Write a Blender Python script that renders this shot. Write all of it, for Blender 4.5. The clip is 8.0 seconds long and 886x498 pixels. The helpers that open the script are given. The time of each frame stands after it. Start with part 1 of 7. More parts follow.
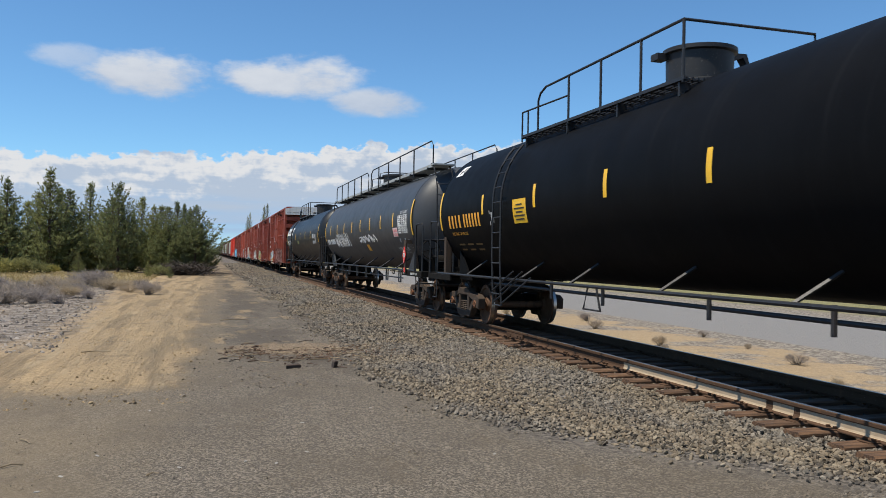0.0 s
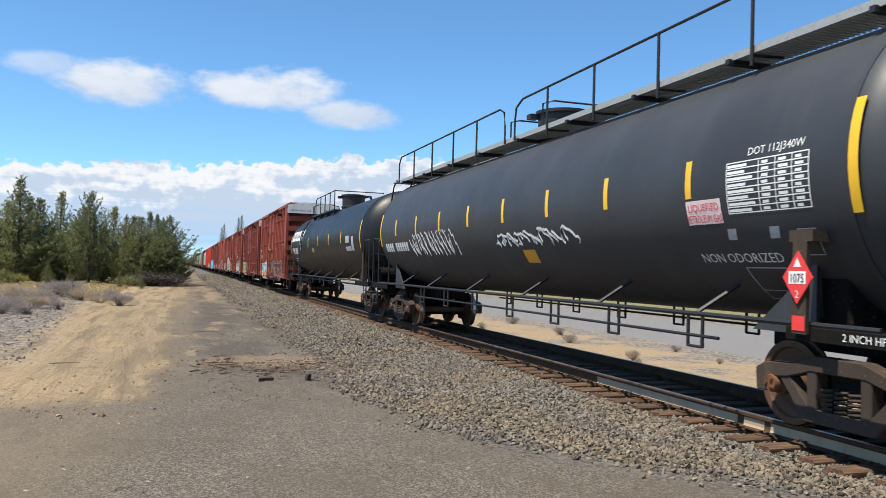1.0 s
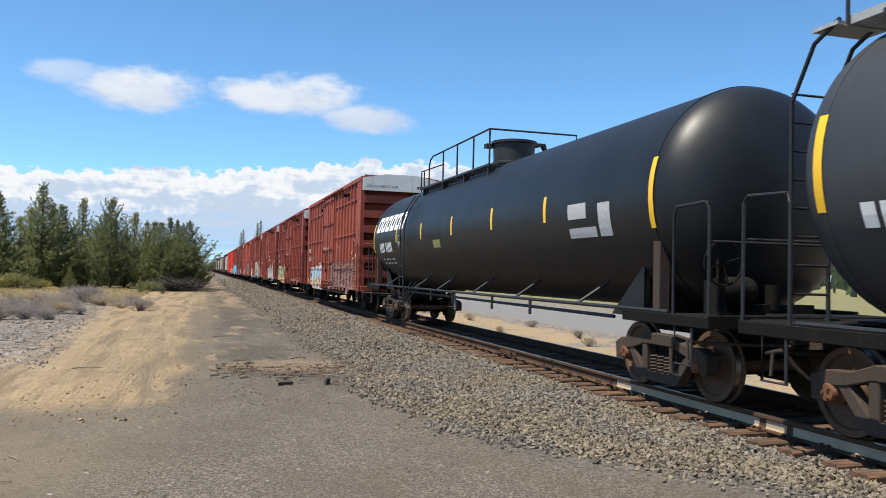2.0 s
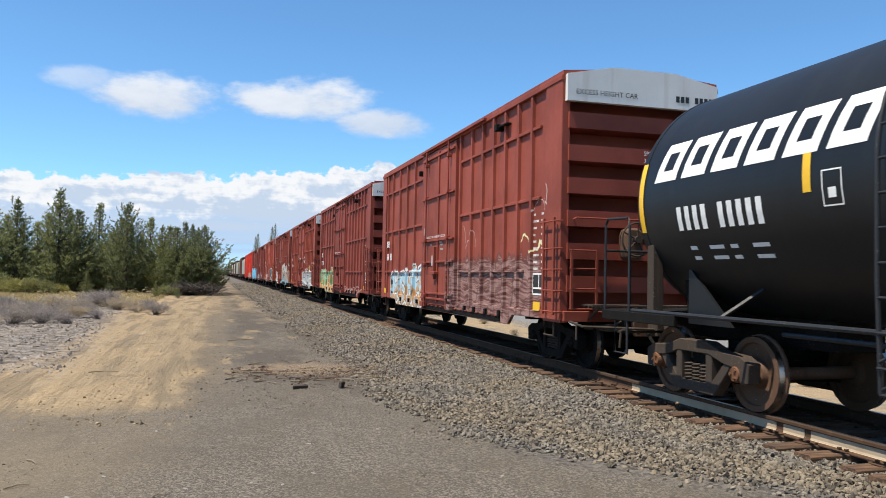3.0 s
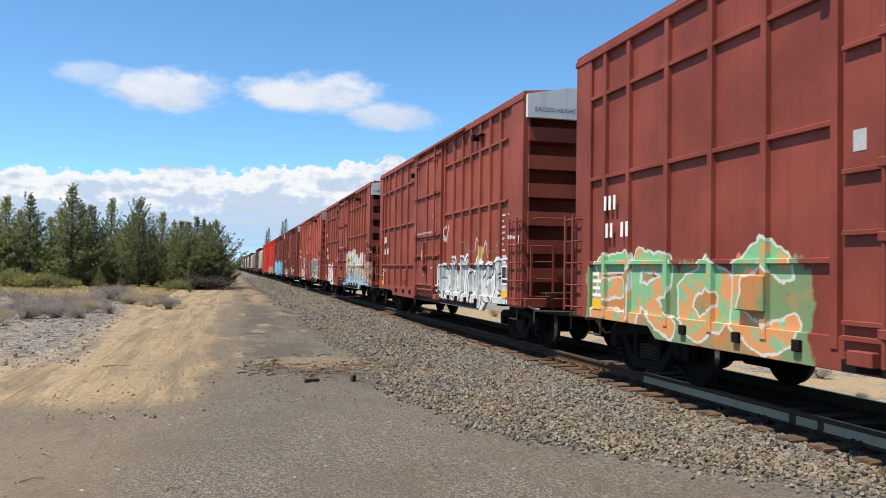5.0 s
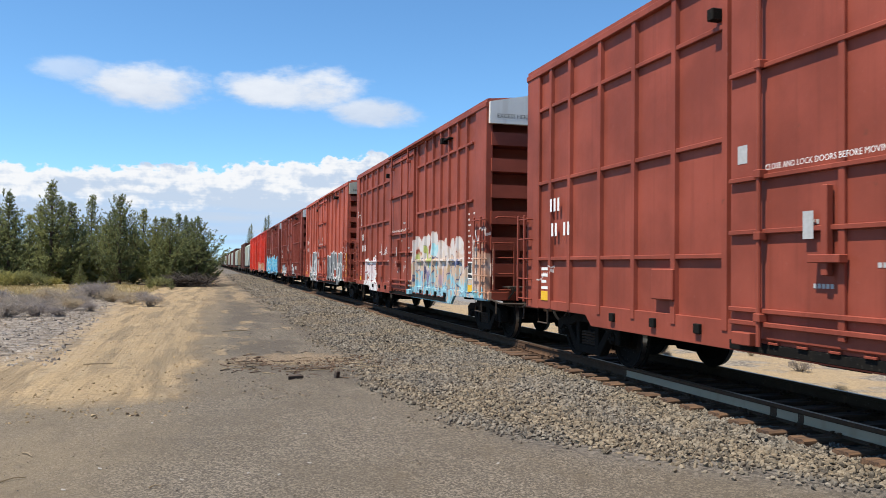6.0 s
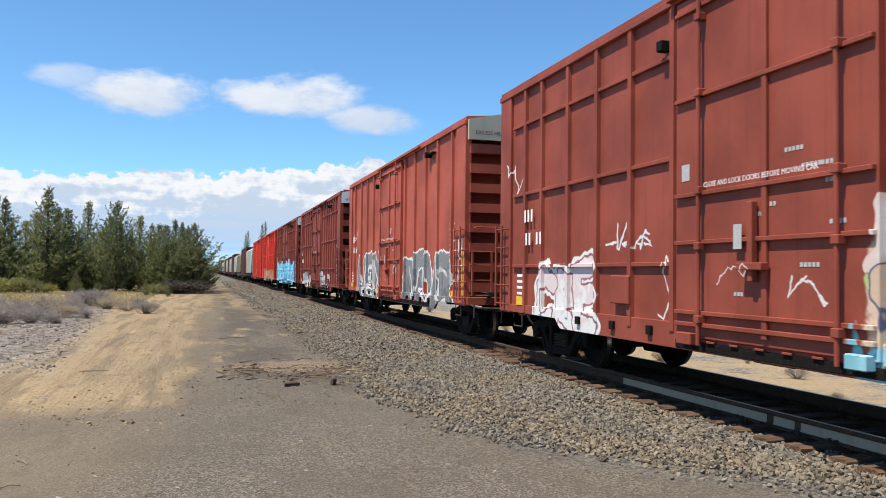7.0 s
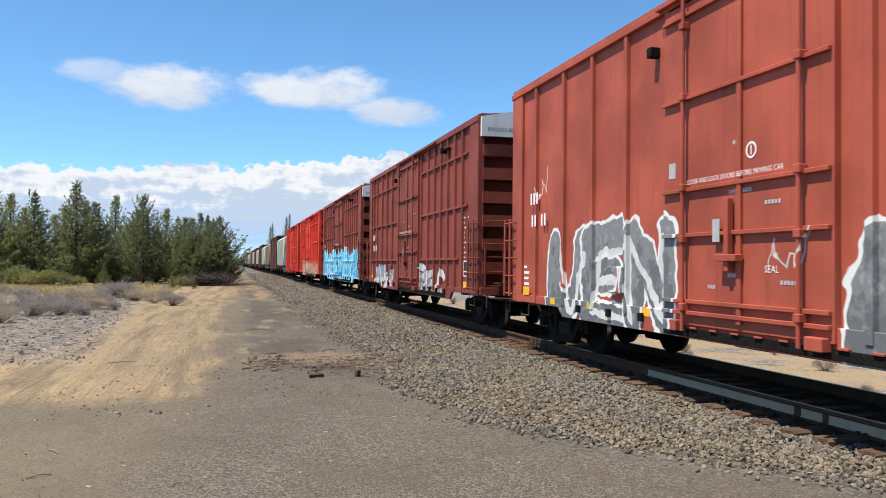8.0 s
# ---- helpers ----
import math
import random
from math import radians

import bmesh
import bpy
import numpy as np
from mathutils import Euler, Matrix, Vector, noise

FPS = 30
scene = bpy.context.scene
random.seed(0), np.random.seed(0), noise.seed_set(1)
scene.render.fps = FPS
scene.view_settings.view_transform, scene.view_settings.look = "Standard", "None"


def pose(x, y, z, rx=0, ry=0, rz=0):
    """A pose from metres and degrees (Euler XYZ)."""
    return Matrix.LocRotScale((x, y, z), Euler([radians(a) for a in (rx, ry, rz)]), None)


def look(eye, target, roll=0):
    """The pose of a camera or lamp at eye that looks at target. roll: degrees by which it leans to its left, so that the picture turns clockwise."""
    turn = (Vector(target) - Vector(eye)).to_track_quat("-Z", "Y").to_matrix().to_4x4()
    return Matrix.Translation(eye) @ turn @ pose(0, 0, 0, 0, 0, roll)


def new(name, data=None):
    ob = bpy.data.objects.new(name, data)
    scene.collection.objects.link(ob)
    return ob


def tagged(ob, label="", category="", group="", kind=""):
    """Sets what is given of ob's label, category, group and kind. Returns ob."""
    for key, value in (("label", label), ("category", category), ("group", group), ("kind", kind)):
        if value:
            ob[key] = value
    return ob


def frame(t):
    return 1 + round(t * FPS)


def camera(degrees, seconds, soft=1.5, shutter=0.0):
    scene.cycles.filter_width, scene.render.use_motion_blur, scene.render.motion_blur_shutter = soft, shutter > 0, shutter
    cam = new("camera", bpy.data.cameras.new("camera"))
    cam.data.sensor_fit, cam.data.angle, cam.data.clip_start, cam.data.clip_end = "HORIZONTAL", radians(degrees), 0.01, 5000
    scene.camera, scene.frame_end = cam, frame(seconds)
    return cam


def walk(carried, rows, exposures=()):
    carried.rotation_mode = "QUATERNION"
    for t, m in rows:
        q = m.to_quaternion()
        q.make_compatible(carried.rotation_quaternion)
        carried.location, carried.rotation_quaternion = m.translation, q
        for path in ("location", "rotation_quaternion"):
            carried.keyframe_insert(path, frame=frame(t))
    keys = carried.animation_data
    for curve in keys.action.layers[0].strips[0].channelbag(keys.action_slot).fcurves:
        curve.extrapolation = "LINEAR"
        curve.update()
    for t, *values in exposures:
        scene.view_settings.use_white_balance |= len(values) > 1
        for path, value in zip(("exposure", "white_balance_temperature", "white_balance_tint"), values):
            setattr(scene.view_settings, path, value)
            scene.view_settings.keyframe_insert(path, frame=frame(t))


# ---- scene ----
import functools
TAU = math.tau

# ---- camera ----
cam = camera(58.2, 8.0, soft=0.7, shutter=0.04)
EYE_Z = 1.55          # above the top of the rails
XC = 7.10             # centre line of the track
SPEED = 16.72         # metres a second


def eye(yaw, pitch, roll):
    return pose(0, 0, EYE_Z, 90 + pitch, -roll, yaw)


walk(cam, [
    (0.0, eye(-16.41, 0.57, 1.12)), (0.5, eye(-17.03, 0.59, 1.26)),
    (1.0, eye(-18.19, 1.56, 1.62)), (1.5, eye(-17.49, 1.68, 1.42)),
    (3.0, eye(-15.88, 2.03, 1.18)), (3.5, eye(-15.17, 1.89, 0.93)),
    (4.0, eye(-15.18, 1.64, 0.95)), (5.5, eye(-15.12, 1.46, 0.86)),
    (6.0, eye(-16.30, 1.24, 0.63)), (6.5, eye(-16.39, 1.43, 0.16)),
    (7.0, eye(-16.53, 1.75, 0.67)), (7.5, eye(-15.44, 1.11, 1.51)),
    (8.0, eye(-14.85, 1.14, 0.54))],
    [(0.0, 0.26), (0.5, 0.50), (1.0, 0.58), (8.0, 0.58)])

# ---- sun and sky ----
SUN_FROM = Vector((-0.44, -0.095, 1.0)).normalized()
sun = new("sun", bpy.data.lights.new("sun", "SUN"))
sun.data.energy, sun.data.angle, sun.data.color = 5.0, radians(0.5), (1.0, 0.925, 0.79)
sun.matrix_world = look((0, 0, 60), Vector((0, 0, 60)) - SUN_FROM)


class Nodes:
    """A small writer of shader node trees."""

    def __init__(self, tree):
        self.t = tree

    def nd(self, kind, ins=None, operation="", interpolation_type="", data_type="", sky_type=""):
        n = self.t.nodes.new(kind)
        if operation:
            n.operation = operation
        if interpolation_type:
            n.interpolation_type = interpolation_type
        if data_type:
            n.data_type = data_type
        if sky_type:
            n.sky_type, n.sun_disc = sky_type, False
        for k, val in (ins or {}).items():
            self.put(n.inputs[k], val)
        return n

    def put(self, socket, val):
        if isinstance(val, bpy.types.NodeSocket):
            self.t.links.new(val, socket)
        else:
            if isinstance(val, tuple) and len(val) == 3 and socket.type == "RGBA":
                val = (*val, 1)
            socket.default_value = val

    def math(self, op, a, b=0.0, c=0.0):
        n = self.nd("ShaderNodeMath", operation=op)
        for s, val in zip(n.inputs, (a, b, c)):
            self.put(s, val)
        return n.outputs[0]

    def add(self, a, b): return self.math("ADD", a, b)
    def sub(self, a, b): return self.math("SUBTRACT", a, b)
    def mul(self, a, b): return self.math("MULTIPLY", a, b)

    def noise(self, vec, scale, detail=3.0, rough=0.55):
        n = self.nd("ShaderNodeTexNoise", {"Vector": vec, "Scale": scale, "Detail": detail, "Roughness": rough})
        return n.outputs["Fac"]

    def step(self, val, a, b):
        """0 at a, 1 at b, smooth between."""
        n = self.nd("ShaderNodeMapRange", {"Value": val, "From Min": a, "From Max": b}, interpolation_type="SMOOTHSTEP")
        return n.outputs[0]

    def mix(self, fac, a, b):
        n = self.nd("ShaderNodeMix", data_type="RGBA")
        self.put(n.inputs[0], fac), self.put(n.inputs[6], a), self.put(n.inputs[7], b)
        return n.outputs[2]

    def scale(self, vec, x, y, z):
        return self.nd("ShaderNodeVectorMath", {0: vec, 1: (x, y, z)}, operation="MULTIPLY").outputs[0]

    def xyz(self, vec):
        return self.nd("ShaderNodeSeparateXYZ", {0: vec}).outputs

    def vec(self, x, y, z):
        return self.nd("ShaderNodeCombineXYZ", {0: x, 1: y, 2: z}).outputs[0]


def build_world():
    w = bpy.data.worlds.new("sky")
    w.use_nodes = True
    scene.world = w
    t = w.node_tree
    t.nodes.clear()
    n = Nodes(t)
    sky = n.nd("ShaderNodeTexSky", sky_type="NISHITA")
    sky.sun_elevation = math.asin(SUN_FROM.z)
    sky.sun_rotation = math.atan2(SUN_FROM.x, SUN_FROM.y)
    sky.altitude, sky.air_density, sky.dust_density, sky.ozone_density = 1400, 1.0, 0.4, 2.0
    way = n.nd("ShaderNodeTexCoord").outputs["Generated"]
    x, y, z = n.xyz(way)
    az = n.mul(n.math("ARCTAN2", x, y), 180 / math.pi)
    el = n.mul(n.math("ARCSINE", z), 180 / math.pi)
    flat = n.vec(n.mul(az, 0.1), n.mul(el, 0.22), 0.0)
    big = n.sub(n.noise(flat, 2.2, 6.0, 0.6), 0.5)
    fine = n.sub(n.noise(flat, 7.0, 5.0, 0.6), 0.5)
    base = n.nd("ShaderNodeVectorMath", {0: sky.outputs[0], 1: SKY_TINT}, operation="MULTIPLY").outputs[0]

    # cumulus heaps: centre azimuth, elevation, half sizes, density
    dense = None
    for ca, ce, ha, he, k in ((-4.4, 11.8, 5.2, 1.7, 0.95), (-8.6, 12.4, 3.0, 0.95, 0.5), (4.0, 12.1, 4.6, 1.35, 0.95),
                              (6.8, 12.4, 4.2, 1.75, 0.95), (11.2, 10.9, 4.2, 1.15, 0.85), (-70, 16, 9, 3, 1.0), (80, 20, 12, 3, 1.0),
                              (150, 22, 14, 4, 1.0), (-140, 18, 10, 3, 1.0)):
        u = n.math("DIVIDE", n.sub(az, ca), ha)
        vv = n.math("DIVIDE", n.sub(el, ce), he)
        r = n.add(n.mul(u, u), n.mul(vv, vv))
        d = n.add(n.sub(1.0, r), n.add(n.mul(big, 2.0), n.mul(fine, 0.7)))
        d = n.mul(n.step(d, -0.05, 0.95), k)
        dense = d if dense is None else n.math("MAXIMUM", dense, d)
    shade = n.add(n.mul(n.sub(el, 12.0), 0.16), n.mul(big, 0.9))
    heap = n.mix(n.step(shade, -0.35, 0.25), tuple(v * CLOUD_K for v in (0.66, 0.70, 0.78)), tuple(v * CLOUD_K for v in (0.88, 0.90, 0.93)))
    base = n.mix(n.mul(dense, 0.92), base, heap)

    # the long bank of cloud low over the horizon
    puff = n.vec(n.mul(az, 0.1), n.mul(el, 0.14), 2.0)
    lump = n.sub(n.noise(puff, 5.0, 3.0, 0.5), 0.5)
    curl = n.sub(n.noise(puff, 13.0, 4.0, 0.55), 0.5)
    wide = n.sub(n.noise(n.vec(n.mul(az, 0.1), 0.0, 3.0), 0.9, 2.0, 0.5), 0.5)
    top = n.add(n.add(7.0, n.mul(az, 0.045)), n.add(n.add(n.mul(lump, 2.6), n.mul(curl, 1.5)), n.mul(wide, 2.6)))
    depth = n.sub(top, el)
    bank = n.step(depth, 0.0, 0.34)
    streak = n.sub(n.noise(n.vec(n.mul(az, 0.05), n.mul(el, 0.6), 1.0), 1.7, 5.0, 0.55), 0.5)
    white = n.step(n.add(n.mul(depth, 0.46), n.add(n.mul(streak, 4.8), n.mul(n.add(lump, n.mul(curl, 0.8)), 2.8))), 1.25, -0.15)
    grey = n.mix(n.step(n.add(el, n.mul(streak, 7.0)), 1.0, 5.0), tuple(v * CLOUD_K for v in (0.42, 0.63, 0.92)), tuple(v * CLOUD_K for v in (0.55, 0.65, 0.80)))
    cloud = n.mix(white, grey, tuple(v * CLOUD_K for v in (0.90, 0.91, 0.93)))
    gap = n.step(n.add(el, n.mul(streak, 7.0)), 0.2, 2.6)
    base = n.mix(n.mul(bank, n.add(0.62, n.mul(gap, 0.36))), base, cloud)

    bg = n.nd("ShaderNodeBackground", {"Color": base, "Strength": 1.0})
    n.nd("ShaderNodeOutputWorld", {"Surface": bg.outputs[0]})


SKY_TINT = (0.074, 0.108, 0.126)
CLOUD_K = 0.70
build_world()

# ---- materials ----


def surface(name, rough=0.7, metal=0.0):
    m = bpy.data.materials.new(name)
    m.use_nodes = True
    n = Nodes(m.node_tree)
    b = m.node_tree.nodes["Principled BSDF"]
    b.inputs["Roughness"].default_value, b.inputs["Metallic"].default_value = rough, metal
    p = n.nd("ShaderNodeTexCoord").outputs["Object"]
    return m, n, b, p


def bump(n, b, height, strength=0.3, distance=0.02):
    k = n.nd("ShaderNodeBump", {"Height": height, "Strength": strength, "Distance": distance})
    n.put(b.inputs["Normal"], k.outputs[0])


def painted(name, colour, rough=0.55, wear=(0.10, 0.06, 0.045), amount=0.35, metal=0.0, gloss=0.4):
    """Weathered paint: mottled, streaked downwards, dusty low down on its own scale."""
    m, n, b, p = surface(name, rough, metal)
    b.inputs["Specular IOR Level"].default_value = gloss
    dark = tuple(c * 0.72 for c in colour)
    c = n.mix(n.noise(p, 1.3, 5.0), dark, colour)
    streak = n.noise(n.scale(p, 7.0, 7.0, 0.5), 1.0, 4.0)
    c = n.mix(n.mul(n.step(streak, 0.52, 0.72), amount), c, wear)
    fine = n.noise(p, 38.0, 3.0)
    c = n.mix(n.mul(n.step(fine, 0.62, 0.75), amount * 0.8), c, (0.30, 0.26, 0.22))
    n.put(b.inputs["Base Color"], c)
    n.put(b.inputs["Roughness"], n.add(rough - 0.1, n.mul(n.noise(p, 6.0), 0.25)))
    bump(n, b, n.noise(p, 60.0, 2.0), 0.08, 0.01)
    return m


def plain(name, colour, rough=0.6, metal=0.0, spread=0.25, scale=9.0):
    m, n, b, p = surface(name, rough, metal)
    c = n.mix(n.noise(p, scale, 4.0), tuple(v * (1 - spread) for v in colour), tuple(min(1, v * (1 + spread)) for v in colour))
    n.put(b.inputs["Base Color"], c)
    bump(n, b, n.noise(p, scale * 6, 3.0), 0.15, 0.01)
    return m


GLYPHS = {
    "a": (((0.0, 0.0), (0.35, 1.0), (0.65, 1.0), (1.0, 0.0)), ((0.22, 0.38), (0.8, 0.36))),
    "b": (((0.0, 0.0), (0.0, 1.0), (0.7, 0.95), (0.8, 0.65), (0.3, 0.52), (0.95, 0.35), (0.8, 0.05), (0.0, 0.0)),),
    "c": (((0.95, 0.8), (0.5, 1.0), (0.08, 0.75), (0.05, 0.25), (0.5, 0.0), (1.0, 0.15)),),
    "e": (((0.95, 1.0), (0.05, 0.92), (0.0, 0.05), (1.0, 0.0)), ((0.05, 0.5), (0.8, 0.55))),
    "h": (((0.0, 0.0), (0.08, 1.0)), ((0.08, 0.45), (0.9, 0.55)), ((0.95, 1.0), (0.9, 0.0))),
    "k": (((0.05, 0.0), (0.0, 1.0)), ((0.9, 1.0), (0.1, 0.5), (1.0, 0.0))),
    "m": (((0.0, 0.0), (0.1, 1.0), (0.5, 0.35), (0.9, 1.0), (1.0, 0.0)),),
    "n": (((0.0, 0.0), (0.05, 1.0), (0.9, 0.05), (1.0, 1.0)),),
    "o": (((0.45, 1.0), (0.05, 0.7), (0.05, 0.3), (0.5, 0.0), (0.95, 0.3), (0.95, 0.7), (0.45, 1.0)),),
    "r": (((0.0, 0.0), (0.05, 1.0), (0.8, 0.92), (0.85, 0.6), (0.1, 0.48), (1.0, 0.0)),),
    "s": (((0.95, 0.88), (0.4, 1.0), (0.08, 0.72), (0.9, 0.36), (0.65, 0.02), (0.0, 0.12)),),
    "u": (((0.0, 1.0), (0.05, 0.2), (0.5, 0.0), (0.92, 0.25), (1.0, 1.0)),),
    "v": (((0.0, 1.0), (0.45, 0.0), (0.6, 0.0), (1.0, 1.0)),),
    "w": (((0.0, 1.0), (0.2, 0.0), (0.5, 0.6), (0.78, 0.0), (1.0, 1.0)),),
}


def letters(y0, y1, z0, z1, count, seed):
    """Fat sprayed letters, wildly leaning, each a list of strokes: pairs of points on the side."""
    rs = random.Random(seed)
    shapes = count if isinstance(count, str) else [rs.choice("abcehkmnorsuvw") for _ in range(count)]
    cell, out = (y1 - y0) / len(shapes), []
    for i, shape in enumerate(shapes):
        a, w = y1 - cell * (i + 0.14), cell * rs.uniform(0.66, 0.8)
        lo, hi = z0 + rs.uniform(-0.05, 0.1), z1 + rs.uniform(-0.2, 0.16)
        lean, segs = rs.uniform(-0.16, 0.16), []
        for line in GLYPHS[shape]:
            pts = [(a - w * u + lean * q + rs.uniform(-0.03, 0.03), lo + (hi - lo) * q) for u, q in line]
            segs += [(*p, *q) for p, q in zip(pts, pts[1:])]
        out.append(segs)
    return out


def scrawl(y0, y1, z0, z1, count, seed):
    """One thin zigzag stroke."""
    rs = random.Random(seed)
    pts = [(y1 + (y0 - y1) * k / count + rs.uniform(-0.1, 0.1), rs.uniform(z0, z1) if k % 2 else rs.uniform(z0, z1)) for k in range(count + 1)]
    return [(*p, *q) for p, q in zip(pts, pts[1:])]


def seg_distance(n, spot, seg):
    ay, az, by, bz = seg
    dy, dz = by - ay, bz - az
    k = max(1e-6, dy * dy + dz * dz)
    rel = n.nd("ShaderNodeVectorMath", {0: spot, 1: (0.0, ay, az)}, operation="SUBTRACT").outputs[0]
    h = n.nd("ShaderNodeVectorMath", {0: rel, 1: (0.0, dy / k, dz / k)}, operation="DOT_PRODUCT").outputs["Value"]
    h = n.math("MINIMUM", n.math("MAXIMUM", h, 0.0), 1.0)
    near = n.nd("ShaderNodeVectorMath", {0: (0.0, dy, dz), "Scale": h}, operation="SCALE").outputs[0]
    return n.nd("ShaderNodeVectorMath", {0: rel, 1: near}, operation="DISTANCE").outputs["Value"]


def boxcar_paint(name, colour, tags, fade=0.1):
    """Oxide paint with sprayed graffiti: fields of colour, words and scrawls over parts of the side."""
    m, n, b, p = surface(name, 0.6)
    b.inputs["Specular IOR Level"].default_value = 0.25
    x, y, z = n.xyz(p)
    dark = tuple(v * 0.78 for v in colour)
    pale = tuple(min(1, v * 1.16 + 0.003) for v in colour)
    c = n.mix(n.step(n.noise(p, 0.9, 5.0), 0.3, 0.7), dark, pale)
    streak = n.noise(n.vec(0.0, n.mul(y, 9.0), n.mul(z, 0.35)), 1.0, 5.0)
    c = n.mix(n.mul(n.step(streak, 0.5, 0.75), 0.35), c, tuple(v * 0.55 for v in colour))
    spots = n.noise(p, 5.5, 6.0, 0.7)
    c = n.mix(n.mul(n.step(spots, 0.64, 0.74), 0.45), c, (0.10, 0.045, 0.03))
    c = n.mix(n.mul(n.step(n.noise(p, 17.0, 4.0), 0.62, 0.8), fade), c, (0.34, 0.24, 0.2))
    w1 = n.sub(n.noise(p, 1.7, 2.0), 0.5)
    w2 = n.sub(n.noise(p, 3.8, 3.0), 0.5)
    drip = n.sub(n.noise(n.vec(0.0, n.mul(y, 3.1), 0.0), 1.0, 2.0), 0.5)
    scuff = n.add(0.72, n.mul(n.step(n.noise(p, 9.0, 5.0, 0.7), 0.68, 0.55), 0.28))
    outside = n.mul(n.step(x, -1.38, -1.40), scuff)
    bent = n.vec(0.0, n.add(y, n.mul(w1, 0.5)), n.add(z, n.mul(w2, 0.22)))
    for tag in tags:
        if tag[0] == "brush":
            _, y0, y1, z0, z1, one, two, cover = tag
            inside = n.math("MINIMUM", n.math("MINIMUM", n.sub(y, y0), n.sub(y1, y)), n.math("MINIMUM", n.sub(z, z0), n.sub(n.add(z1, n.mul(drip, 0.7)), z)))
            stroke = n.noise(n.vec(0.0, n.mul(y, 1.6), n.add(n.mul(z, 24.0), n.mul(w1, 7.0))), 1.0, 4.0)
            c = n.mix(n.mul(n.mul(n.step(n.add(inside, n.mul(w2, 0.4)), 0.0, 0.05), cover), outside), c, n.mix(n.step(stroke, 0.38, 0.62), one, two))
            continue
        if tag[0] == "field":
            _, y0, y1, z0, z1, one, two, cover = tag
            inside = n.math("MINIMUM", n.math("MINIMUM", n.sub(y, y0), n.sub(y1, y)),
                            n.math("MINIMUM", n.sub(z, z0), n.sub(n.add(z1, n.mul(drip, 1.2)), z)))
            inside = n.add(inside, n.mul(w2, 0.4))
            shade = n.mix(n.step(n.add(w1, n.mul(n.math("SINE", n.mul(y, 2.3)), 0.12)), -0.12, 0.12), one, two)
            c = n.mix(n.mul(n.mul(n.step(inside, 0.0, 0.06), cover), outside), c, shade)
            continue
        _, y0, y1, z0, z1, count, wide, line_w, fill, other, line, halo, seed, cover = tag
        groups = letters(y0, y1, z0, z1, count, seed) if tag[0] == "word" else [scrawl(y0, y1, z0, z1, count, seed)]
        reach = []
        for group in groups:
            d = None
            for seg in group:
                d1 = seg_distance(n, bent, seg)
                d = d1 if d is None else n.math("MINIMUM", d, d1)
            reach.append(d)
        on = n.mul(outside, cover)
        e = wide + line_w
        paint = n.mix(n.step(n.add(w2, n.mul(n.sub(z, (z0 + z1) / 2), 0.22)), -0.06, 0.06), fill, other)
        if halo:
            for d in reach:
                c = n.mix(n.mul(n.step(d, e + 0.075, e + 0.05), on), c, halo)
        for d in reach:
            if line_w:
                c = n.mix(n.mul(n.step(d, e, e - 0.014), on), c, line)
            c = n.mix(n.mul(n.step(d, wide, wide - 0.014), on), c, paint)
    n.put(b.inputs["Base Color"], c)
    n.put(b.inputs["Roughness"], n.add(0.48, n.mul(spots, 0.25)))
    bump(n, b, n.add(n.noise(p, 2.2, 3.0), n.mul(n.noise(p, 45.0, 2.0), 0.15)), 0.22, 0.02)
    return m


def tank_paint(name, colour, rough, gloss):
    m, n, b, p = surface(name, rough)
    b.inputs["Specular IOR Level"].default_value = gloss
    x, y, z = n.xyz(p)
    c = n.mix(n.step(n.noise(p, 0.8, 5.0), 0.3, 0.7), tuple(v * 0.75 for v in colour), colour)
    ang = n.vec(0.0, n.mul(y, 6.0), n.mul(z, 0.45))
    c = n.mix(n.mul(n.step(n.noise(ang, 1.0, 5.0), 0.5, 0.75), 0.14), c, tuple(v * 1.6 + 0.01 for v in colour))
    c = n.mix(n.mul(n.step(n.noise(p, 30.0, 4.0), 0.6, 0.8), 0.3), c, tuple(v * 2.2 + 0.006 for v in colour))
    n.put(b.inputs["Base Color"], c)
    n.put(b.inputs["Roughness"], n.add(rough - 0.06, n.mul(n.noise(p, 3.0, 5.0), 0.16)))
    bump(n, b, n.add(n.noise(p, 0.7, 2.0), n.mul(n.noise(p, 80.0, 2.0), 0.03)), 0.14, 0.03)
    return m


